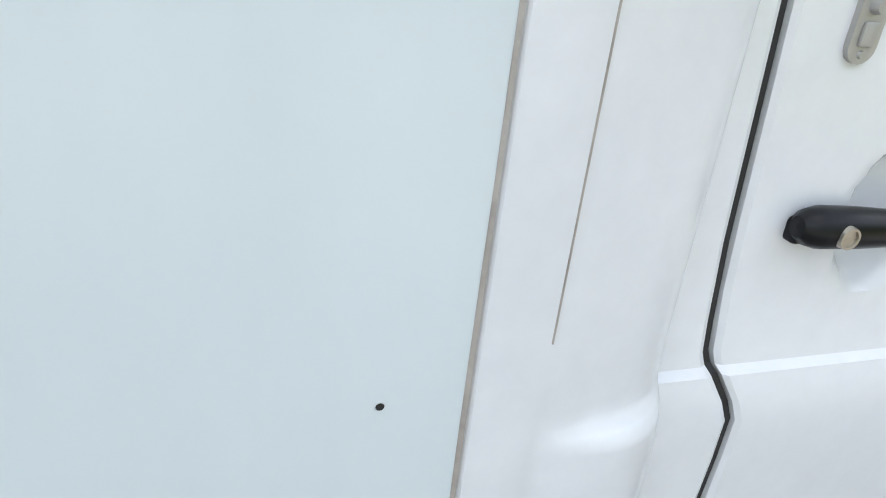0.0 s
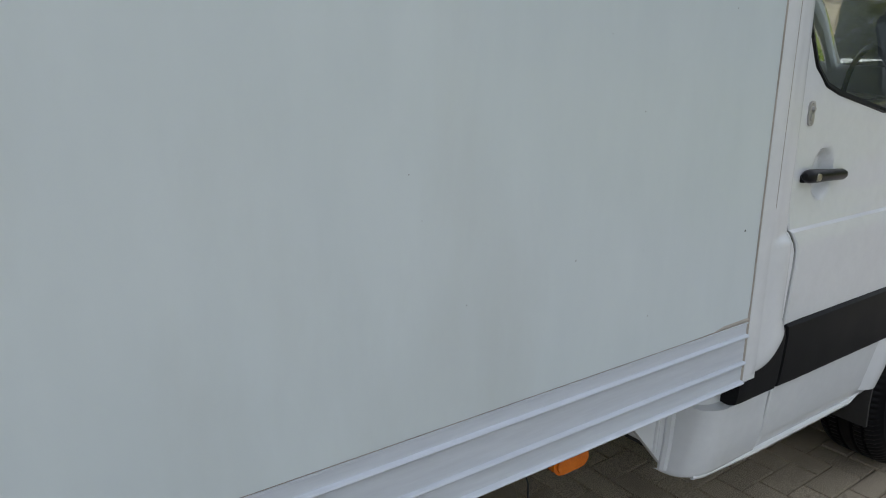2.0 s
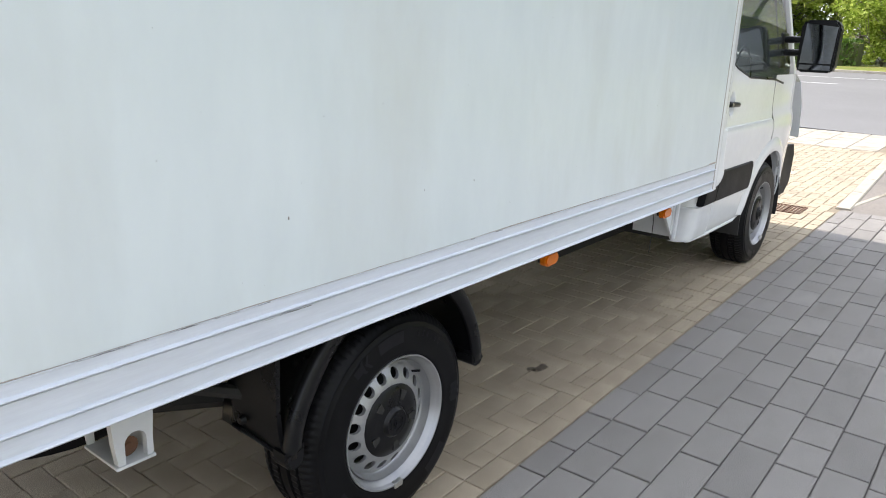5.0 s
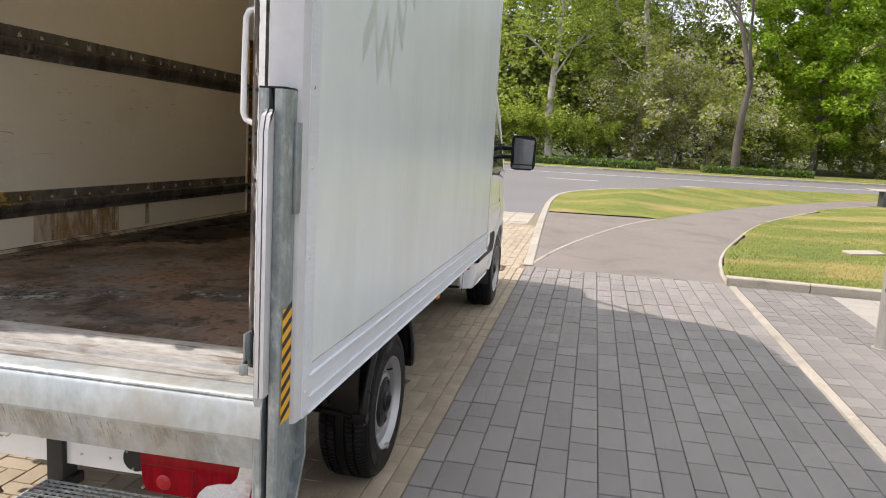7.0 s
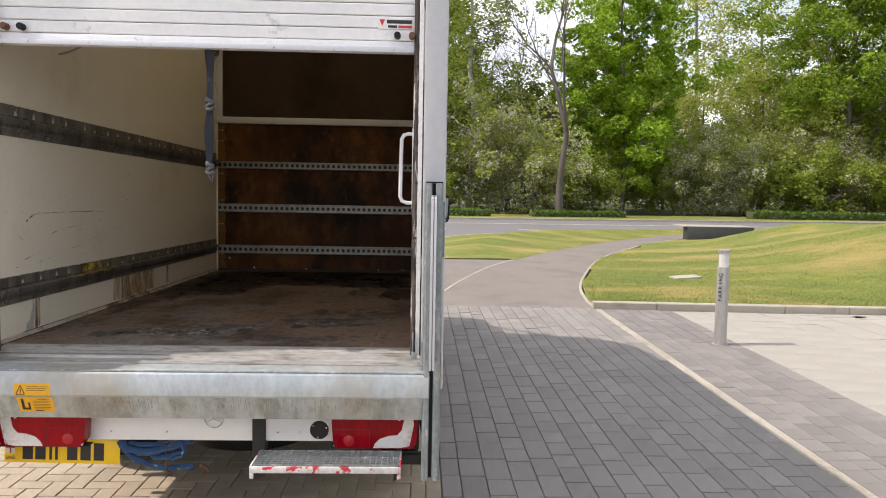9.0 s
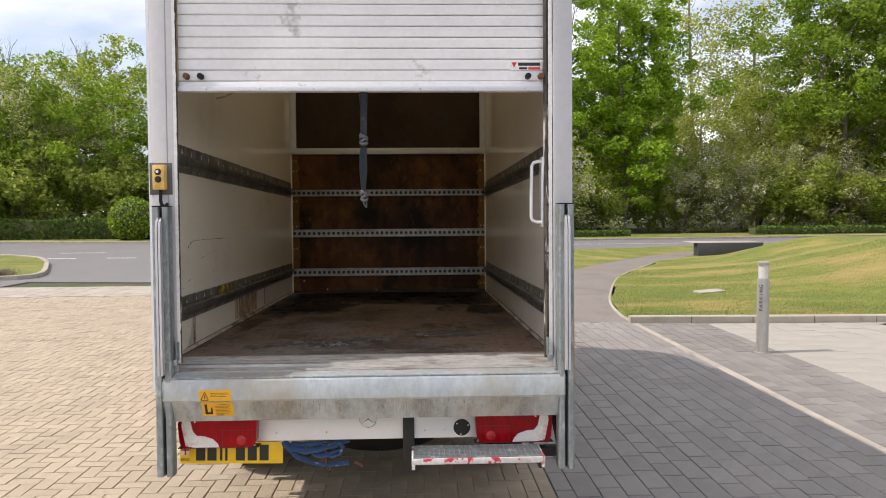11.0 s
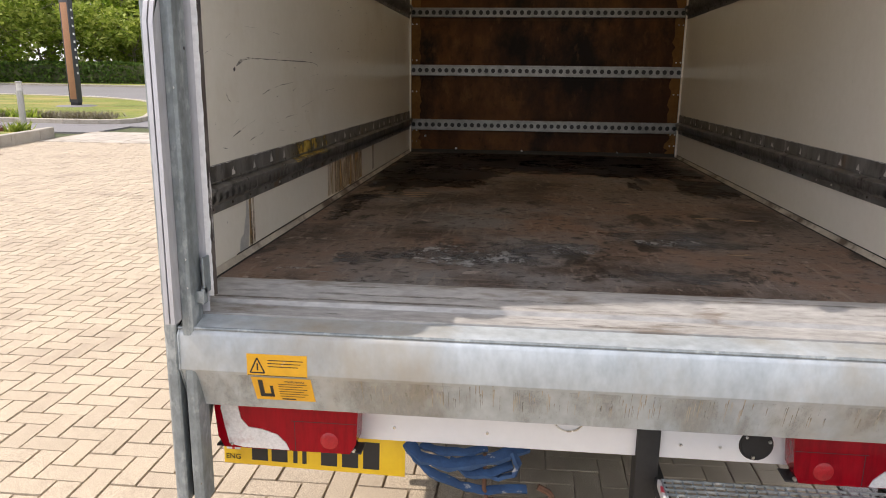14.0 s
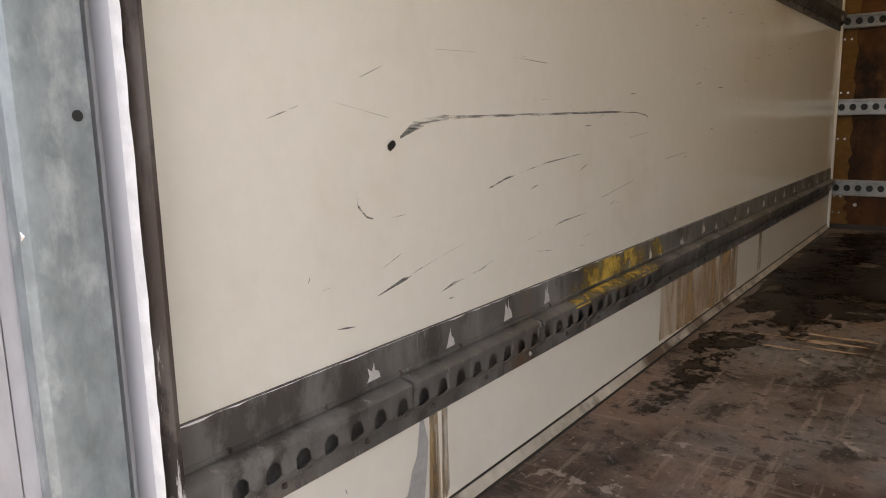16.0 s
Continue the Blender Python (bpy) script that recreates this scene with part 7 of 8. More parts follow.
    # door handle, keyhole, extra lock plate
    bm, done = van_part("door_handle", BLACKP, "black pull handle", door)
    xh = half_width(1.227)
    lathe(bm, [(.0001, -.0935), (.008, -.0925), (.0135, -.086), (.0165, -.074), (.0165, -.04), (.0145, .0), (.0138, .078), (.010, .0905), (.0001, .0935)], 20, "y")
    bmesh.ops.transform(bm, matrix=pose(sx * (xh + .013), 4.002, 1.214, -3, 0, 0), verts=bm.verts)
    box(bm, min(sx * (xh - .004), sx * (xh + .012)), max(sx * (xh - .004), sx * (xh + .012)), 3.912, 3.950, 1.202, 1.222, .004)
    hd = done()
    bm, done = van_part("keyhole", BRASS, "brass key barrel", hd)
    lathe(bm, [(.0001, sx * .0300), (.0065, sx * .0300), (.0068, sx * .0318), (.0086, sx * .0318), (.0095, sx * .026)], 18, "x", (sx * xh, 3.943, 1.216))
    done()
    bm, done = van_part("lock_plate", STEELB, "oval steel deadlock plate", door)
    pl = arc(3.922, 1.381, .0118, 0, 180, 8) + arc(3.922, 1.347, .0118, 180, 360, 8)
    prism(bm, pl, "x", min(sx * .964, sx * .970), max(sx * .964, sx * .970))
    lathe(bm, [(.0001, sx * .976), (.0045, sx * .976), (.0065, sx * .969)], 14, "x", (0, 3.922, 1.374))
    for z_ in (1.387, 1.342):
        lathe(bm, [(.0001, sx * .9715), (.0022, sx * .9715), (.003, sx * .970)], 8, "x", (0, 3.922, z_))
    box(bm, min(sx * .969, sx * .973), max(sx * .969, sx * .973), 3.916, 3.928, 1.347, 1.364, .002)
    done()
    # mirror on its arm
    bm, done = van_part("wing_mirror", BLACKP, "black wing mirror on a stout arm")
    prism(bm, [(sx * 1.04, 1.40), (sx * 1.06, 1.385), (sx * 1.24, 1.385), (sx * 1.262, 1.41), (sx * 1.268, 1.66), (sx * 1.24, 1.70), (sx * 1.07, 1.70), (sx * 1.04, 1.675)], "y", 4.93, 5.02)
    bmesh.ops.bevel(bm, geom=list(bm.edges), offset=.012, segments=2, affect="EDGES")
    for z in (1.50, 1.58):
        tube(bm, [(sx * .93, 4.98, z), (sx * 1.06, 4.985, z)], .022, 8)
    box(bm, min(sx * .90, sx * .945), max(sx * .90, sx * .945), 4.92, 5.06, 1.40, 1.62, .01)
    mi = done()
    bm, done = van_part("mirror_pane", MIRRORG, "mirror pane", mi)
    prism(bm, [(sx * 1.058, 1.44), (sx * 1.24, 1.44), (sx * 1.252, 1.66), (sx * 1.07, 1.68)], "y", 4.926, 4.929)
    prism(bm, [(sx * 1.06, 1.40), (sx * 1.24, 1.40), (sx * 1.24, 1.43), (sx * 1.06, 1.43)], "y", 4.926, 4.929)
    done()
    # corner fairing between box and cab
    bm, done = van_part("corner_trim_panel", TRIMW, "white moulded corner fairing", None, 45.0)
    rows = []
    us = [0, .06, .14, .24, .34, .44, .54, .63, .70, .76, .81, .85, .89, .92, .95, .975, 1.0]
    for z in [.79, .797, .806, .817, .83, .845, .86, .88, .90, .93, .97, 1.01, 1.05, 1.075, 1.088, 1.096, 1.102, 1.108, 1.114, 1.122, 1.135, 1.16, 1.2, 1.3, 1.4, 1.5, 1.8, 2.2, 2.6, ZT - .05]:
        low = 1 - smooth(1.097, 1.111, z)      # lower part stands proud below the crease
        hw = max(.90, half_width(z)) + .004
        r = [(sx * XO, 3.645, z), (sx * (XO + .0028), 3.6475, z), (sx * (XO + .003), 3.668, z), (sx * (XO + .003), 3.690, z)]
        for u in us:
            lift = .058 * u ** 1.6                                                   # the foot's lower edge climbs towards its nose
            ze = z if z > 1.0 else .79 + lift + (z - .79) * (1.0 - .79 - lift) / .21
            nose = math.exp(-((ze - .868) / .030) ** 2) * u * u
            tuck = .016 * math.exp(-(ze - .79 - lift) / .010) if z < 1.0 else 0.0      # rolled-in lower edge
            drop = (XO + .001 - hw) * (u ** 4.2 if z > 1.1 else u ** 5.0)
            x = XO + .0015 - drop - .007 * (1 - low) * smooth(.02, .4, u) * (1 - u ** 4) + .006 * low * math.sin(math.pi * min(1, u)) + .010 * nose * (1 - u ** 6) - tuck
            r.append((sx * x, 3.694 + .130 * u + .030 * nose, ze))
        r.append((sx * (hw - .014), 3.694 + .134, r[-1][2]))
        rows.append(r)
    grid(bm, rows)
    done()
    bm, done = van_part("corner_seam", SEALANT, "hairline seam in the fairing")
    tube(bm, [(sx * (XO + .0024), 3.6925, 1.18), (sx * (XO + .0024), 3.6925, 1.6), (sx * (XO + .0024), 3.69, 2.6)], .0007, 5)
    done()
# cab roof, windscreen, bonnet, front wall of the box and the wind deflector
bm, done = van_part("cab_roof", PAINT, "white cab roof and pillars")
prof = [(3.70, 2.2), (3.70, 2.46), (4.3, 2.48), (4.6, 2.44), (4.72, 2.38), (4.6, 2.24)]
for sx in (1, -1):
    grid(bm, [[(sx * half_width(min(z, 2.45)) * .99, y, z) for y, z in prof[:1] + prof[1:]], [(0, y, z + .02) for y, z in prof]])
    tube(bm, [(sx * .81, 4.70, 2.36), (sx * .87, 5.10, 1.86), (sx * .90, 5.45, 1.34)], .03, 8)
done()
bm, done = van_part("bonnet", PAINT, "white bonnet")
grid(bm, [[(x, y, z + .05 * (1 - (x / .9) ** 2)) for x in (-.86, -.5, 0, .5, .86)] for y, z in ((5.42, 1.36), (5.7, 1.36), (5.92, 1.28), (6.06, 1.10), (6.12, .85))])
done()
bm, done = van_part("windscreen", GLASS, "raked windscreen")
grid(bm, [[(x, y, z + .02 * (1 - (x / .9) ** 2)) for x in (-.82, -.4, 0, .4, .82)] for y, z in ((4.70, 2.39), (5.07, 1.88), (5.44, 1.36))])
ws = done()
ws.visible_shadow = False
bm, done = van_part("dashboard", BLACKP, "black dashboard and seats")
prism(bm, [(4.75, 1.30), (5.2, 1.30), (5.25, 1.0), (4.85, 1.0)], "x", -.88, .88)
for x in (-.45, .45):
    box(bm, x - .24, x + .24, 3.84, 3.98, 1.0, 1.62, .05)
    box(bm, x - .12, x + .12, 3.86, 3.95, 1.66, 1.84, .04)
    box(bm, x - .25, x + .25, 3.9, 4.4, .8, 1.02, .05)
lathe(bm, [(.18, 4.62), (.195, 4.635), (.18, 4.65)], 30, "y", (.42, 0, 1.30), closed=True)
done()
bm, done = van_part("cab_floor", DARK, "dark cab floor and rear wall")
box(bm, -.90, .90, 3.72, 3.75, .50, 2.4)
box(bm, -.90, .90, 3.72, 5.7, .46, .52)
done()
bm, done = van_part("box_front_wall", GRP, "white front wall of the box")
box(bm, -XO + .01, XO - .01, 3.68, 3.70, .80, ZT - .03)
done()
bm, done = van_part("wind_deflector", TRIMW, "white moulded wind deflector over the cab")
rows = []
for k, (y, z) in enumerate(((3.70, ZT + .01), (4.1, ZT + .03), (4.4, 3.09), (4.62, 2.97), (4.80, 2.78), (4.90, 2.60), (4.80, 2.46))):
    w = .98 - .02 * k
    rows.append([(x * w, y - .12 * abs(x) ** 3, max(2.45, z)) for x in (-1, -.8, -.4, 0, .4, .8, 1)])
grid(bm, rows)
for sx in (0, 6):
    col = [r[sx] for r in rows]
    bm.faces.new([bm.verts.new(p) for p in col] + [bm.verts.new((col[0][0], 3.70, 2.45))])
done()
bm, done = van_part("front_bumper", MOULD, "dark grey front bumper")
prism(bm, [(5.55, .42), (6.02, .42), (6.14, .50), (6.16, .72), (6.10, .80), (5.55, .80)], "x", -.84, .84)
done()

# ---------------------------------------------------------------- trees, shrubs and hedges
def leaf_quads(centres, size, jitter=1.0, seed=0, flat=.5):
    """Many small bent leaf-sprays round the given (centre, radius) clumps."""
    rs = np.random.RandomState(seed)
    V, Fc = [], []
    for (c, r, n) in centres:
        d = rs.normal(size=(n, 3))
        d /= np.linalg.norm(d, axis=1)[:, None]
        rad = r * rs.uniform(.45, 1.0, n) ** .6
        P = np.array(c) + d * rad[:, None] * np.array((1, 1, .8))
        for p, dd in zip(P, d):
            s = size * rs.uniform(.6, 1.35)
            u = rs.normal(size=3)
            u[2] *= flat
            u /= np.linalg.norm(u)
            w = np.cross(u, dd + rs.normal(size=3) * .7)
            w /= np.linalg.norm(w) + 1e-9
            k = len(V)
            droop = np.array((0, 0, -.25 * s))
            V += [p - u * s + droop, p - w * s * .55, p + u * s * 1.05 + droop * .6, p + w * s * .55]
            Fc.append((k, k + 1, k + 2, k + 3))
    return V, Fc


def leaf_mesh(name, V, Fc, material):
    me = bpy.data.meshes.new(name)
    me.from_pydata([tuple(map(float, v)) for v in V], [], Fc)
    me.materials.append(material)
    return me


def limb_paths(rs, h, spread, levels, base=(0, 0, 0), lean=0.1, start=.28, count=9):
    """Trunk and limbs: lists of (points, r0, r1) and the tips."""
    out, tips = [], []
    top = np.array((lean * h * rs.uniform(-1, 1), lean * h * rs.uniform(-1, 1), h))
    tr = [np.array(base) + top * t + np.array((math.sin(t * 5 + rs.uniform()) * .02 * h, math.cos(t * 4) * .02 * h, 0)) * (t > 0) for t in np.linspace(0, 1, 8)]
    out.append((tr, .0125 * h + .03, .004 * h))
    tips.append(tr[-1])
    for i in range(count):
        t = start + (0.97 - start) * (i + rs.uniform(0, .8)) / count
        p = tr[0] + top * t
        a = i * 2.4 + rs.uniform(-.5, .5)
        l = spread * (1 - .55 * max(0, t - .35)) * rs.uniform(.75, 1.1)
        d = np.array((math.cos(a), math.sin(a), rs.uniform(.25, .8)))
        pts = [p + d * l * s + np.array((0, 0, .18 * l * s * s)) + rs.normal(size=3) * .05 * l * s for s in np.linspace(0, 1, 5)]
        out.append((pts, .005 * h * (1.1 - t) + .015, .010))
        tips.append(pts[-1])
        for k in range(levels):
            q = pts[2 + k % 2]
            d2 = d + rs.normal(size=3) * .7
            pt2 = [q + d2 * l * .5 * s + np.array((0, 0, .1 * l * s)) for s in np.linspace(0, 1, 4)]
            out.append((pt2, .002 * h * (1.1 - t) + .010, .006))
            tips.append(pt2[-1])
    return out, tips


def make_tree(kind, seed, h, spread, leaf, bark, clump, per, size, levels=3, start=.28, lean=.06, extra=0, label="", count=9, leaf2=None, droop=0, girth=1.0):
    rs = np.random.RandomState(seed)
    t = thing("tree", label, "tree")
    limbs, tips = limb_paths(rs, h, spread, levels, lean=lean, start=start, count=count)
    bm = bmesh.new()
    for i, (pts, r0, r1) in enumerate(limbs):
        tube(bm, pts, r0 * girth, 8 if i == 0 else 5, r1 * girth)
    part("trunk", bm, bark, t, "", 60)
    if per:
        cen = []
        for q in tips:
            for _ in range(2):
                cen.append((q + rs.normal(size=3) * clump * .55, clump * rs.uniform(.6, 1.15), per))
        for _ in range(extra):
            a, r, z = rs.uniform(0, 6.28), spread * rs.uniform(.2, .9), h * rs.uniform(start + .05, .95)
            k = 1 - abs(z / h - .5) * .9
            cen.append((np.array((r * k * math.cos(a), r * k * math.sin(a), z)), clump * rs.uniform(.5, 1.1), per))
        if droop:
            cen += [(c + np.array((0, 0, -droop * rs.uniform(.3, 1))), r * .6, n // 2) for c, r, n in cen]
        V, Fc = leaf_quads(cen, size, seed=seed)
        ob = new("crown", leaf_mesh("crown", V, Fc, leaf))
        ob.parent = t
        if leaf2:
            V, Fc = leaf_quads([(c, r * 1.05, max(3, int(n * 1.3))) for c, r, n in cen[::2]], size * .75, seed=seed + 5)
            o2 = new("blossom", leaf_mesh("blossom", V, Fc, leaf2))
            o2.parent = t
            tagged(o2, "white blossom")
    return t


def place(ob, x, y, s=1.0, rz=0.0, z=0.0, sz=None):
    return copy_thing(ob, Matrix.LocRotScale((x, y, z), Euler((0, 0, radians(rz))), (s, s, sz or s)))


oak = make_tree("oak", 1, 16.5, 4.3, LEAF_OAK, BARK, .78, 170, .125, 5, .07, .03, 190, "broad bright green oak in young leaf", 18)
oak.matrix_basis = pose(15.6, 50.4, 0)
mid = make_tree("mid", 2, 13.0, 4.4, LEAF_MID, BARK, .95, 66, .165, 3, .08, .08, 60, "dense mixed woodland tree in leaf", 13)
mid.matrix_basis = pose(33.0, 66.0, 0, 0, 0, 40)
olive = make_tree("olive", 3, 11.5, 4.2, LEAF_OLIVE, TWIG, .85, 62, .115, 4, .06, .08, 50, "young olive green tree coming into leaf", 13)
olive.matrix_basis = pose(28.6, 56.0, 0)
birch = make_tree("birch", 4, 18.0, 2.8, LEAF_MID, BIRCHB, .7, 44, .12, 4, .26, .04, 34, "slender silver birch with drooping foliage", 15, None, 2.6)
birch.matrix_basis = pose(4.2, 50.4, 0)


def make_bare(seed, h, label):
    """Forked trunk dividing again and again into fine twigs."""
    rs = np.random.RandomState(seed)
    t = thing("tree", label, "tree")
    bm = bmesh.new()

    def grow(p, d, l, r, lev):
        pts = [p]
        q, e = p, d / np.linalg.norm(d)
        for _ in range(3):
            e = e + rs.normal(size=3) * (.05 if lev == 0 else .15) + np.array((0, 0, .09))
            e /= np.linalg.norm(e)
            q = q + e * l / 3
            pts.append(q)
        tube(bm, pts, r, 7 if lev < 2 else 4 if lev < 4 else 3, r * .62, cap=False)
        if lev == 6:
            return
        for k in range(3 if lev in (1, 2, 3, 4) else 2):
            f = rs.normal(size=3)
            f -= e * f.dot(e)
            f /= np.linalg.norm(f)
            at = pts[-1] if k < 2 else pts[2]
            grow(at, e + f * (rs.uniform(.12, .30) if k == 0 else rs.uniform(.4, .8)), l * rs.uniform(.60, .80), r * (.68 if k == 0 else .44), lev + 1)

    grow(np.zeros(3), np.array((.03, .0, 1.0)), h * .34, .0165 * h, 0)
    part("trunk", bm, BAREB, t, "", 60)
    return t


bare = make_bare(6, 14.5, "mostly bare grey tree with fine twigs")
bare.matrix_basis = pose(9.17, 39.9, 0, 0, 0, 60)
dark = make_tree("dark", 8, 9.0, 3.8, LEAF_DARK, BARK, 1.15, 54, .178, 3, .04, .06, 60, "dark ivy-covered undergrowth tree", 12)
dark.matrix_basis = pose(8.0, 57.0, 0)
thorn = make_tree("thorn", 9, 4.6, 2.6, LEAF_OLIVE, TWIG, .65, 34, .10, 4, .04, .08, 30, "hawthorn thick with white blossom", 12, BLOSSOM)
thorn.matrix_basis = pose(22.5, 50.0, 0)
tall_thorn = make_tree("tall_thorn", 31, 9.2, 4.6, LEAF_OLIVE, TWIG, 1.0, 60, .10, 4, .10, .08, 40, "tall hawthorn thick with white blossom", 12, BLOSSOM)
tall_thorn.matrix_basis = pose(-24.5, 52.0, 0, 0, 0, 45)
bush = make_tree("bush", 12, 3.2, 2.2, LEAF_MID, TWIG, .6, 56, .11, 3, .03, .05, 34, "rounded green woodland edge shrub", 11)
bush.matrix_basis = pose(27.0, 49.0, 0)
poplar = make_tree("poplar", 14, 25.0, 4.2, LEAF_OLIVE, BARK, 1.25, 24, .18, 5, .25, .04, 40, "tall thin-crowned tree in early leaf", 16)
small_oak = make_tree("small_oak", 21, 9.6, 3.6, LEAF_OAK, BARK, .7, 84, .105, 4, .05, .03, 40, "rounded bright green young oak", 12)
small_oak.matrix_basis = pose(-15.0, 52.0, 0, 0, 0, 30)
poplar.matrix_basis = pose(30.5, 76.0, 0)
tall_oak = make_tree("tall_oak", 27, 19.0, 6.6, LEAF_OAK, BARK, .95, 150, .13, 5, .30, .03, 150, "tall oak with a high spreading crown in young leaf", 16)
tall_oak.matrix_basis = pose(32.0, 50.0, 0, 0, 0, 200)

random.seed(77)
# right-hand wood, as it opens from the van to the far right
for src, x, y, s, rz in ((birch, -.97, 44.1, 1.0, 80), (birch, 2.2, 56.0, 1.05, 200), (bare, 7.6, 52.5, .85, 10), (bare, 9.2, 54.0, .8, 140),
                         (mid, -8, 58, 1.15, 30), (mid, -3, 60, 1.1, 120), (mid, 3, 62, 1.05, 220), 
                         (dark, 1.5, 55, .95, 70), (dark, -5.0, 54, 1.1, 160), (olive, 14.0, 58, .7, 250), (olive, 24.5, 58.0, .85, 330), (dark, 34, 60, 1.1, 20), (dark, 40, 60, 1.2, 100), (dark, 5.0, 56, .9, 200), (dark, 11.5, 57, .85, 90),
                         (thorn, 4.4, 45.4, .9, 45), (thorn, 6.5, 45.5, 1.2, 135), (thorn, 8.4, 45.0, 1.0, 20), (thorn, 10.4, 46.5, .8, 80), (thorn, 25.0, 51.5, .9, 225), (thorn, 20.2, 50.0, .75, 130), (thorn, 27.8, 51.0, 1.0, 30), (thorn, 30.0, 53.0, 1.25, 250), (thorn, 31.0, 48.0, .9, 315), (thorn, 35.0, 49.5, 1.1, 15), (thorn, 39.0, 47.0, 1.1, 75), (thorn, 33.0, 53.0, 1.3, 190),
                         (bush, 1.6, 45.0, .8, 30), (bush, -1.8, 45.0, .9, 90), (bush, 11.0, 47.8, .8, 150), (bush, 12.8, 47.0, .8, 70), (bush, 21.0, 52.5, .8, 210), (bush, 29.0, 47.5, 1.05, 270), (bush, 33.4, 46.5, .9, 330), (bush, 37.5, 45.0, 1.0, 10), (bush, -4.6, 46.0, 1.0, 240),
                         (olive, 23.0, 63.0, .95, 60), (olive, 33.0, 55.0, .85, 140), (olive, 38.5, 57.0, .95, 260), (poplar, 39.0, 80, .95, 70), (poplar, 48, 74, .9, 210), (olive, 13.0, 64, .8, 100),
                         (oak, 38.0, 46.0, 1.1, 100), (mid, 46, 58, 1.3, 90), (mid, 54, 56, 1.3, 190), (mid, 22, 74, 1.0, 50), (oak, 49, 45, .9, 20),
                         (mid, 58, 48, 1.2, 30), (bush, 44, 44, 1.4, 40), (bush, 50, 42, 1.3, 200), (bare, 41.0, 64, .9, 100), (bush, 17.8, 51.0, .75, 15), (dark, 18.8, 61, .9, 15)):
    place(src, x, y, s, rz)
# left-hand wood seen past the near post and round the sign
for src, x, y, s, rz in ((small_oak, -21.5, 50.0, 1.1, 120), (small_oak, -28.0, 49.0, 1.05, 220), (mid, -12, 56, .85, 60), (mid, -18, 60, 1.0, 150), (mid, -25, 58, 1.0, 250), (mid, -33, 54, 1.0, 330),
                         (tall_thorn, -28.0, 53.5, 1.05, 145), (dark, -30, 60, 1.2, 100), (dark, -14.5, 58, 1.1, 10), (bare, -29.0, 66.0, 1.05, 200), (bare, -36, 62, 1.0, 20), (poplar, -42, 62, .8, 90),
                         (small_oak, -36.0, 46.0, 1.0, 300), (mid, -41, 48, 1.0, 80), (bush, -26, 46.5, 1.4, 20), (bush, -19, 47.5, 1.3, 160), (bush, -13.0, 46.5, 1.3, 260), (bush, -32, 45.5, 1.5, 60),
                         (mid, -48, 44, 1.1, 130), (small_oak, -46, 38, 1.0, 10), (mid, -55, 40, 1.2, 230), (bush, -40, 42, 1.5, 0), (bare, -44, 44, .7, 50), (mid, -52, 32, 1.1, 20), (mid, -58, 26, 1.1, 100), (mid, -60, 18, 1.1, 200),
                         (mid, -60, 8, 1.1, 300), (mid, -58, -4, 1.1, 20), (small_oak, -50, 24, 1.0, 70), (bush, -46, 30, 1.6, 0), (bush, -48, 20, 1.6, 90), (bush, -50, 12, 1.6, 180)):
    place(src, x, y, s, rz)
# unseen trees added behind the camera for the glossy side and the mirrors to reflect
for x, y, s, rz in ((24, -8, .9, 0), (30, 2, 1.0, 90), (34, 12, 1.0, 180), (30, -18, 1.0, 270), (38, 24, 1.1, 10), (-40, -12, 1.0, 60)):
    place(mid, x, y, s, rz)

# wooded rise far behind
rs = np.random.RandomState(55)
V, Fc = [], []
N = 34000
for k0 in range(N):
    x = rs.uniform(-95, 100)
    top = 8.5 + 3.0 * math.sin(x * .09 + 1) + 1.6 * math.sin(x * .31) + (3.0 if x > 0 else 0)
    z = rs.uniform(0, 1) ** .8 * top
    y = 72 + 14 * z / top + 4 * noise.noise((x * .2, z * .4, 0)) + rs.normal() * .8
    p = np.array((x, y, z)) if k0 < 27000 else np.array((-70 - 10 * z / top + rs.normal(), -20 + (x + 95) * .5, z))
    q = rs.normal(size=3); q /= np.linalg.norm(q)
    r = np.cross(q, rs.normal(size=3)); r /= np.linalg.norm(r) + 1e-9
    z_ = (.36 if k0 < 27000 else .6) * rs.uniform(.6, 1.4)
    k = len(V)
    V += [p - q * z_, p - r * z_ * .7, p + q * z_, p + r * z_ * .7]
    Fc.append((k, k + 1, k + 2, k + 3))
tagged(new("far_wood", leaf_mesh("far_wood", V, Fc, LEAF_DARK)), "distant mixed woodland closing the view", "wood", "", "stuff")


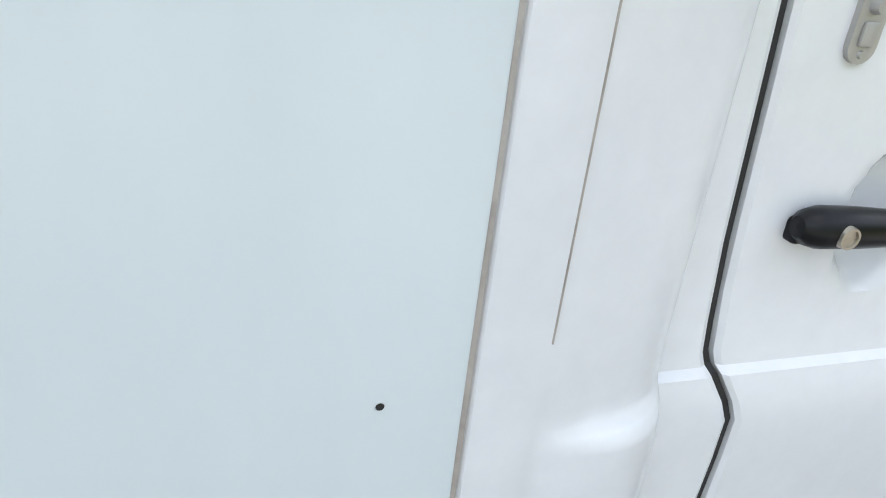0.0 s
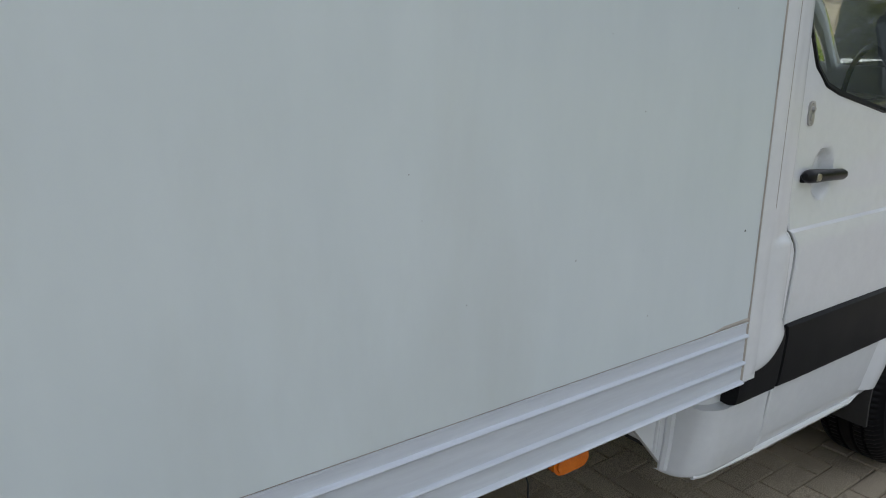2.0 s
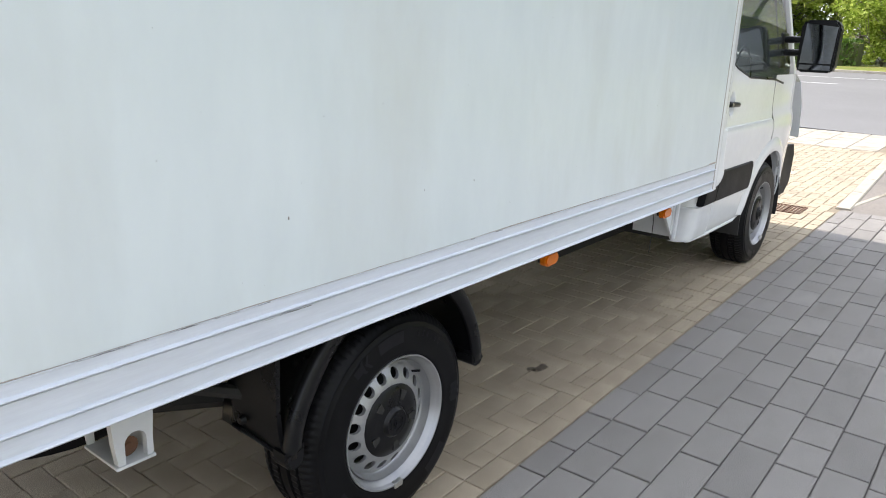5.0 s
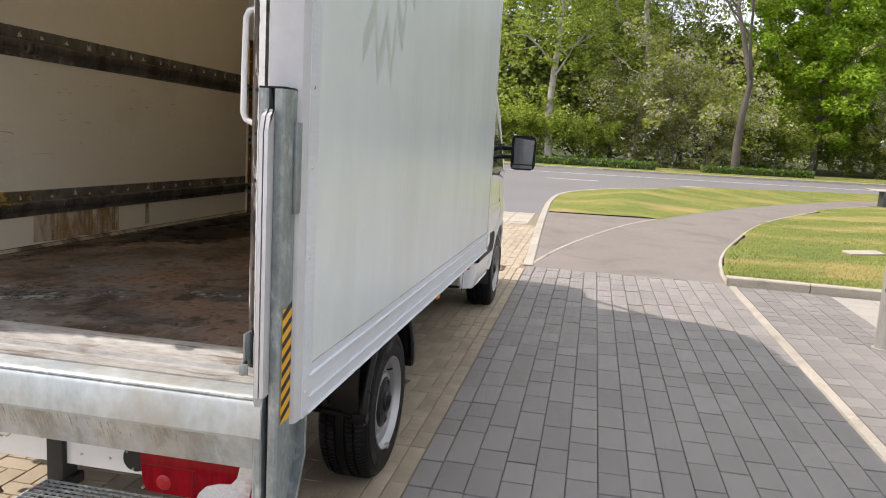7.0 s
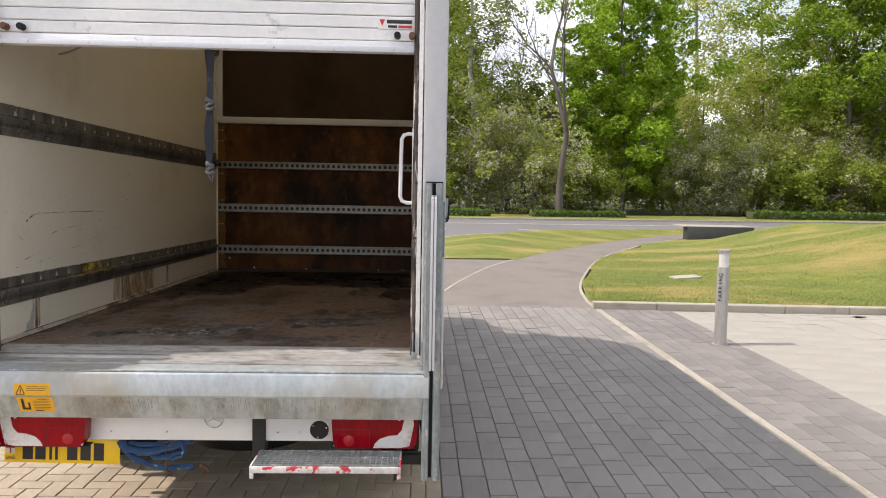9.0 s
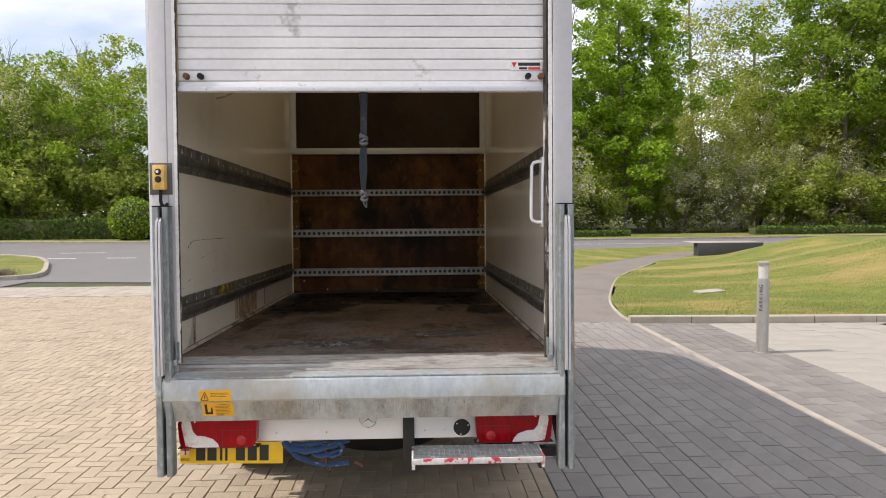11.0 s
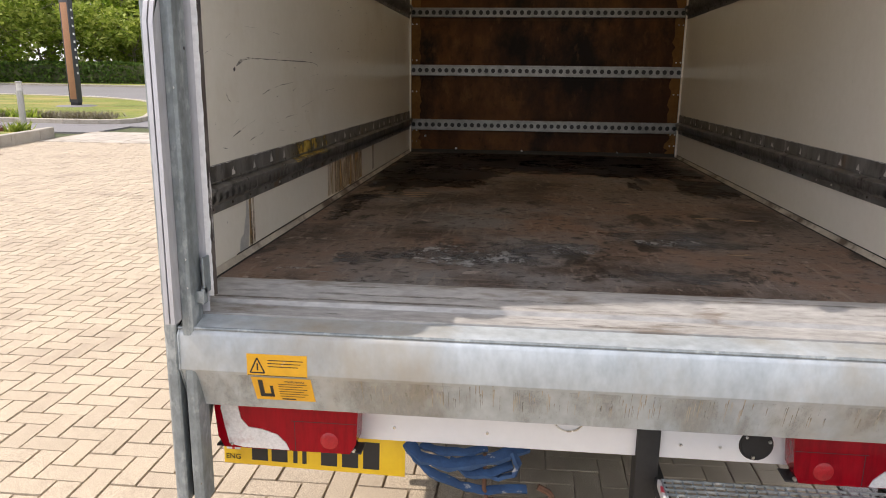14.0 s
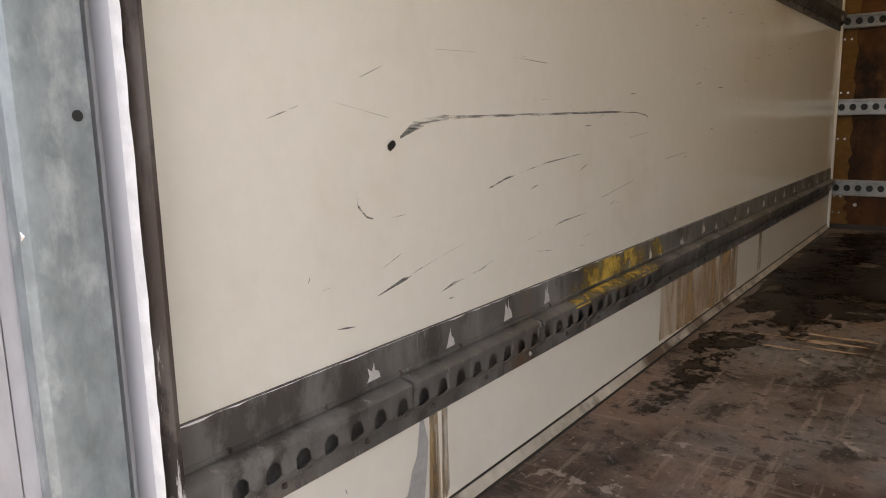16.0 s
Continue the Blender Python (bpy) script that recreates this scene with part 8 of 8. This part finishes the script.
def hedge(name, x0, y0, x1, y1, w, h, seed, label, n=60, size=.085):
    rs = np.random.RandomState(seed)
    a, b = np.array((x0, y0)), np.array((x1, y1))
    L = np.linalg.norm(b - a)
    d = (b - a) / L
    nn = np.array((-d[1], d[0]))
    t = thing(name, label, "hedge")
    bm = bmesh.new()
    ang = math.degrees(math.atan2(d[1], d[0]))
    # solid dark filling, so gaps between the leaves read as shaded
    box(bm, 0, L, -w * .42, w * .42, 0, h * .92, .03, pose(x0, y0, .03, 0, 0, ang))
    part("core", bm, SOIL, t, "solid dark core standing in for the shaded inner twigs")
    V, Fc = [], []
    N = int(L * n)
    for _ in range(N):
        s = rs.uniform(0, L)
        u = rs.uniform(-1, 1)
        if rs.uniform() < .45:
            off, z = u * w * .5, h * (1 + .04 * math.sin(s * 1.3) + rs.normal() * .02)
        else:
            off, z = math.copysign(w * .5 * (1 + rs.normal() * .04), -d[0] if rs.uniform() < .8 else 1), rs.uniform(.02, 1) * h
        p = np.array((*(a + d * s + nn * off), z + .05))
        q = rs.normal(size=3); q /= np.linalg.norm(q)
        r = np.cross(q, rs.normal(size=3)); r /= np.linalg.norm(r) + 1e-9
        k = len(V)
        z_ = size * rs.uniform(.6, 1.4)
        V += [p - q * z_, p - r * z_ * .6, p + q * z_, p + r * z_ * .6]
        Fc.append((k, k + 1, k + 2, k + 3))
    ob = new("leaves", leaf_mesh("leaves", V, Fc, HEDGEL))
    ob.parent = t
    return t


hedge("clipped_hedge", -5.0, 42.0, -45.0, 44.5, 1.2, 1.25, 1, "clipped dark green hedge behind the road", 190, .11)
hedge("low_hedge", -3.0, 39.2, 5.0, 38.8, .8, .42, 2, "low clipped hedge at the wood edge", 120)
hedge("low_hedge", 7.4, 39.4, 13.0, 40.0, .8, .38, 3, "low clipped hedge at the wood edge", 120)
hedge("low_hedge", 21.0, 41.0, 44.0, 43.5, .9, .5, 4, "low clipped hedge at the wood edge", 120)
hedge("clipped_hedge", -45.0, 44.5, -55.0, 16.0, 1.2, 1.2, 6, "clipped dark green hedge behind the road", 120, .11)
# clipped ball shrub
t = thing("topiary_ball", "round clipped shrub beside the hedge", "shrub", (-16.6, 41.0, .05))
rs = np.random.RandomState(9)
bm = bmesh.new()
# dark ball under the leaves in place of the shaded inside
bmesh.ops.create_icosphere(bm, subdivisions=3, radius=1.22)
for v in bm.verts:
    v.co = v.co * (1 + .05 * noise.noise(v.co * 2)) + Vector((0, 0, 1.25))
part("core", bm, SOIL, t, "solid dark core standing in for the shaded inner twigs")
V, Fc = [], []
for _ in range(2600):
    d = rs.normal(size=3); d /= np.linalg.norm(d)
    p = d * 1.3 * (1 + rs.normal() * .02) + np.array((0, 0, 1.25))
    q = rs.normal(size=3); q /= np.linalg.norm(q)
    r = np.cross(q, rs.normal(size=3)); r /= np.linalg.norm(r) + 1e-9
    k = len(V); z_ = .09 * rs.uniform(.6, 1.3)
    V += [p - q * z_, p - r * z_ * .6, p + q * z_, p + r * z_ * .6]
    Fc.append((k, k + 1, k + 2, k + 3))
ob = new("leaves", leaf_mesh("leaves", V, Fc, LEAF_OAK))
ob.parent = t


# grass blades where the lawns come near, low planting by the left kerbs
def tufts(name, spots, h, w, material, label, seed):
    rs = np.random.RandomState(seed)
    V, Fc = [], []
    for x, y, z in spots:
        a = rs.uniform(0, 6.28)
        d = np.array((math.cos(a), math.sin(a), 0)) * w * rs.uniform(.6, 1.3)
        top = np.array((rs.normal() * h * .5, rs.normal() * h * .5, h * rs.uniform(.5, 1.2)))
        p = np.array((x, y, z))
        k = len(V)
        V += [p - d, p + d, p + top]
        Fc.append((k, k + 1, k + 2))
    ob = new(name, leaf_mesh(name, V, Fc, material))
    return tagged(ob, label, "grass", "", "stuff")


rs = np.random.RandomState(41)
spots = []
while len(spots) < 42000:
    y = 7.15 + rs.uniform() ** 2 * 9
    x = 3.45 + rs.uniform() ** 1.2 * 11
    if y < 7.2 - .05 * (x - 3.4) + .02:
        continue
    xl = float(np.interp(y, [p[1] for p in PATH_R], [p[0] for p in PATH_R]))
    if x < xl + .03:
        continue
    spots.append((x, y, right_lawn_z(x, y) - .004))
tufts("lawn_grass", spots, .034, .004, GRASSM, "short mown grass blades on the lawn", 1)
spots = []
for _ in range(2600):
    x = -10.5 - rs.uniform() * 3.2
    y = 15.95 + .35 * abs(rs.normal())
    spots.append((x, y, .06))
tufts("island_planting", spots, .18, .012, DRYL, "scrubby low planting along the island kerb", 2)
REDLEAF = leafy("dark_red_leaf", (0.045, 0.014, 0.016), (0.13, 0.035, 0.035), (0.24, 0.11, 0.06), 0.25)


def clumps(centres, n, spread):
    return [(x + rs.normal() * spread, y + rs.normal() * spread, z) for x, y, z in centres for _ in range(n)]


tufts("dried_shrubs", clumps([(-9.25 - rs.uniform() * 1.5, 7.62 + rs.uniform() ** 1.5 * 1.3, .05) for _ in range(16)], 200, .13), .25, .008, DRYL, "dried grey lavender shrubs on the corner of the verge", 3)
edge = [(-10.2 - k * .62 + rs.normal() * .2, 12.62 + rs.normal() * .06, .05) for k in range(24)]
tufts("red_bedding", clumps([c for k, c in enumerate(edge) if k % 3], 90, .09), .19, .035, REDLEAF, "clumps of dark red bedding plants along the verge", 4)
tufts("green_bedding", clumps(edge[::3], 110, .09), .22, .035, LEAF_MID, "clumps of fresh green bedding plants along the verge", 5)
tufts("island_bedding", clumps([(-12.5 - k * .55 + rs.normal() * .2, float(np.interp(12.5 + k * .55, (10.8, 14, 24, 40), (15.45, 15.7, 16.6, 18.0))) + .35 + rs.normal() * .08, .06) for k in range(30)], 80, .12), .24, .04, LEAF_MID, "uneven row of low green plants along the island kerb", 6)

# ---------------------------------------------------------------- block pavings, laid last
def block_mesh(name, l, w, material, ch=.006, h=.06, wob=0.0, seed=0):
    """One chamfered block, its top at z = 0."""
    rs = np.random.RandomState(seed)
    a, b = l / 2, w / 2
    co = [(-a, -b), (a, -b), (a, b), (-a, b)]
    V = [(x, y, -h) for x, y in co] + [(x, y, -ch * .8) for x, y in co] + [(x - math.copysign(ch, x) + rs.normal() * wob, y - math.copysign(ch, y) + rs.normal() * wob, 0) for x, y in co]
    Fc = [(8, 9, 10, 11)] + [(4 + i, 4 + (i + 1) % 4, 8 + (i + 1) % 4, 8 + i) for i in range(4)] + [(i, (i + 1) % 4, 4 + (i + 1) % 4, 4 + i) for i in range(4)]
    me = bpy.data.meshes.new(name)
    me.from_pydata(V, [], Fc)
    me.materials.append(material)
    return me


def lay(parent, name, blocks, near, material, rest_label, z, ch, wob=.0008, limit=300):
    """blocks: (x, y, length, width, turned). The nearest are parts of their own, the rest one joined sheet."""
    blocks = sorted(blocks, key=lambda b: near(b[0], b[1]))
    shared = {}
    rs = np.random.RandomState(5)
    for x, y, l, w, r in blocks[:limit]:
        key = (round(l, 2), round(w, 3))
        if key not in shared:
            shared[key] = block_mesh(name, key[0], key[1], material, ch)
        ob = new(name, shared[key])
        ob.parent = parent
        ob.matrix_basis = pose(x, y, z + rs.normal() * .0008, rs.normal() * .25, rs.normal() * .25, 90 * r)
    V, Fc = [], []
    for x, y, l, w, r in blocks[limit:]:
        a, b = (w / 2, l / 2) if r else (l / 2, w / 2)
        k = len(V)
        zz = z + rs.normal() * .0009
        t1, t2 = rs.normal(size=2) * .004
        for sx, sy in ((-1, -1), (1, -1), (1, 1), (-1, 1)):
            V.append((x + sx * a, y + sy * b, z - .014))
        for sx, sy in ((-1, -1), (1, -1), (1, 1), (-1, 1)):
            V.append((x + sx * (a - ch * .9) + rs.normal() * wob, y + sy * (b - ch * .9) + rs.normal() * wob, zz + sx * a * t1 + sy * b * t2))
        Fc += [(k + 4, k + 5, k + 6, k + 7)] + [(k + i, k + (i + 1) % 4, k + 4 + (i + 1) % 4, k + 4 + i) for i in range(4)]
    me = bpy.data.meshes.new(name + "_field")
    me.from_pydata(V, [], Fc)
    me.materials.append(material)
    ob = new(name + "_field", me)
    ob.parent = parent
    tagged(ob, rest_label, "", "", "stuff")


# buff herringbone
bm = bmesh.new()
# bed carried on unseen far behind the van, added to bounce sunlight inside
box(bm, -9.4, 1.075, -34.0, 7.2, -.06, -.008)
prism(bm, [(-9.4, 7.2), (1.06, 7.2), (.94, 10.5), (.82, 13.45), (-9.4, 13.45)], "z", -.06, -.006)
pav = solo("pavement_buff", bm, BEIGEBED, "buff concrete block paving laid in herringbone", "pavement", "structure")
blocks = []
U = .1
X0, X1, Y0, Y1 = -9.4, .985, -5.0, 11.4
g = .0044
for j in range(int((Y1 - Y0) / U) + 2):
    for i in range(-2, int((X1 - X0) / U) + 4):
        k = (i - j) % 4
        x, y = X0 + i * U, Y0 + j * U
        if k == 0:
            blocks.append((x + U, y + U / 2, 2 * U - g, U - g, 0))
        elif k == 2:
            pass
        if k == 3:
            blocks.append((x + U / 2, y + U, 2 * U - g, U - g, 1))
fin = []
for x, y, l, w, r in blocks:
    hx, hy = (w / 2, l / 2) if r else (l / 2, w / 2)
    X1 = .985 if y < 7.1 else 1.03 - .037 * (y - 7.2)
    if y < 7.18 and x - hx < -8.60:
        continue
    if x - hx < X0 or y - hy < Y0 or y + hy > Y1 or x - hx > X1 - .02:
        continue
    if x + hx > X1:                                           # cut blocks at the edge
        nx = X1 - (x - hx)
        if nx < .03:
            continue
        if r:
            fin.append((x - hx + nx / 2, y, l, nx - g, 1))
        else:
            fin.append((x - hx + nx / 2, y, nx - g, w, 0))
    else:
        fin.append((x, y, l, w, r))
y = Y0
while y < 7.0:                                                # edge course
    fin.append((1.030, y + .1, .2 - g, .082, 1))
    y += .2
lay(pav, "brick", fin, lambda x, y: abs(x - .55) * 1.6 + abs(y - 1.7), BEIGE, "buff block field", 0.0, .0030)
# plain ramp of larger buff slabs towards the road
blocks = [(x + .2, y + .2, .395, .395, 0) for x in np.arange(-9.3, .45, .4) for y in np.arange(11.45, 13.2, .4)]
lay(pav, "slab", blocks, lambda x, y: abs(x) + abs(y - 12), KERBM, "pale ramp slabs", 0.002, .005, limit=0)

# charcoal courses
bm = bmesh.new()
box(bm, 1.075, 3.44, -8.0, 7.16, -.06, -.010)
pav2 = solo("pavement_charcoal", bm, GREYBED, "charcoal granite-faced block paving in long courses", "pavement", "structure")
random.seed(9)
blocks = []
x = 1.078
first = True
while x < 3.42:
    w = min(.112 if first else .150, 3.437 - x)
    first = False
    y = -8.0 - random.uniform(0, .3)
    while y < 7.15:
        l = random.choice((.22, .28, .30, .33, .40))
        l = min(l, 7.155 - y)
        if l > .06:
            blocks.append((x + w / 2, y + l / 2, l - .0060, w - .0045, 1))
        y += l
    x += w
lay(pav2, "block", blocks, lambda x, y: abs(x - 1.6) + abs(y - 1.8), GREYB, "charcoal block field", 0.0, .0034)

# the same charcoal blocks beyond the western edge of the buff paving
bm = bmesh.new()
prism(bm, [(-45, -34), (-8.60, -34), (-8.60, 7.2), (-8.85, 7.2), (-10.2, 7.34), (-12, 7.40), (-45, 7.85)], "z", -.07, -.004)
pav4 = solo("pavement_apron", bm, GREYB, "grey granite-faced block apron in the sun", "pavement", "structure")
blocks = [(x + .15 + .1 * (k % 3), y + .075, .294, .1455, 0) for k, y in enumerate(np.arange(1.0, 7.0, .15)) for x in np.arange(-17.0, -9.1, .3)]
lay(pav4, "block", blocks, lambda x, y: abs(x + 8.6) + abs(y - 6), GREYB, "grey block field", 0.002, .004, limit=60)

# brindle strip and pale flags to the right
bm = bmesh.new()
box(bm, 3.53, 16.0, -8.0, 7.0, -.06, -.010)
pav3 = solo("pavement_forecourt", bm, GREYBED, "brindle block strip beside pale paving flags", "pavement", "structure")
blocks = []
for c in range(6):
    x = 3.535 + c * .1633
    y = -8.0 - random.uniform(0, .2)
    while y < 6.98:
        l = random.choice((.16, .2, .24))
        l = min(l, 6.99 - y)
        if l > .05:
            blocks.append((x + .08, y + l / 2, l - .005, .158, 1))
        y += l
lay(pav3, "block", blocks, lambda x, y: abs(x - 3.6) + abs(y - 3), BROWNB, "brindle block field", -.001, .004, limit=120)
blocks = []
for c in range(26):
    x = 4.518 + c * .40
    y = -8.0 - .13 * (c % 3)
    while y < 6.9:
        l = min(.40, 6.93 - .045 * (x - 3.5) - y)
        if l > .06:
            blocks.append((x + .198, y + l / 2, .396, l - .004, 0))
        y += .40
lay(pav3, "flag", blocks, lambda x, y: abs(x - 4.6) + abs(y - 4), FLAG, "pale flag field", 0.0, .004, limit=60)
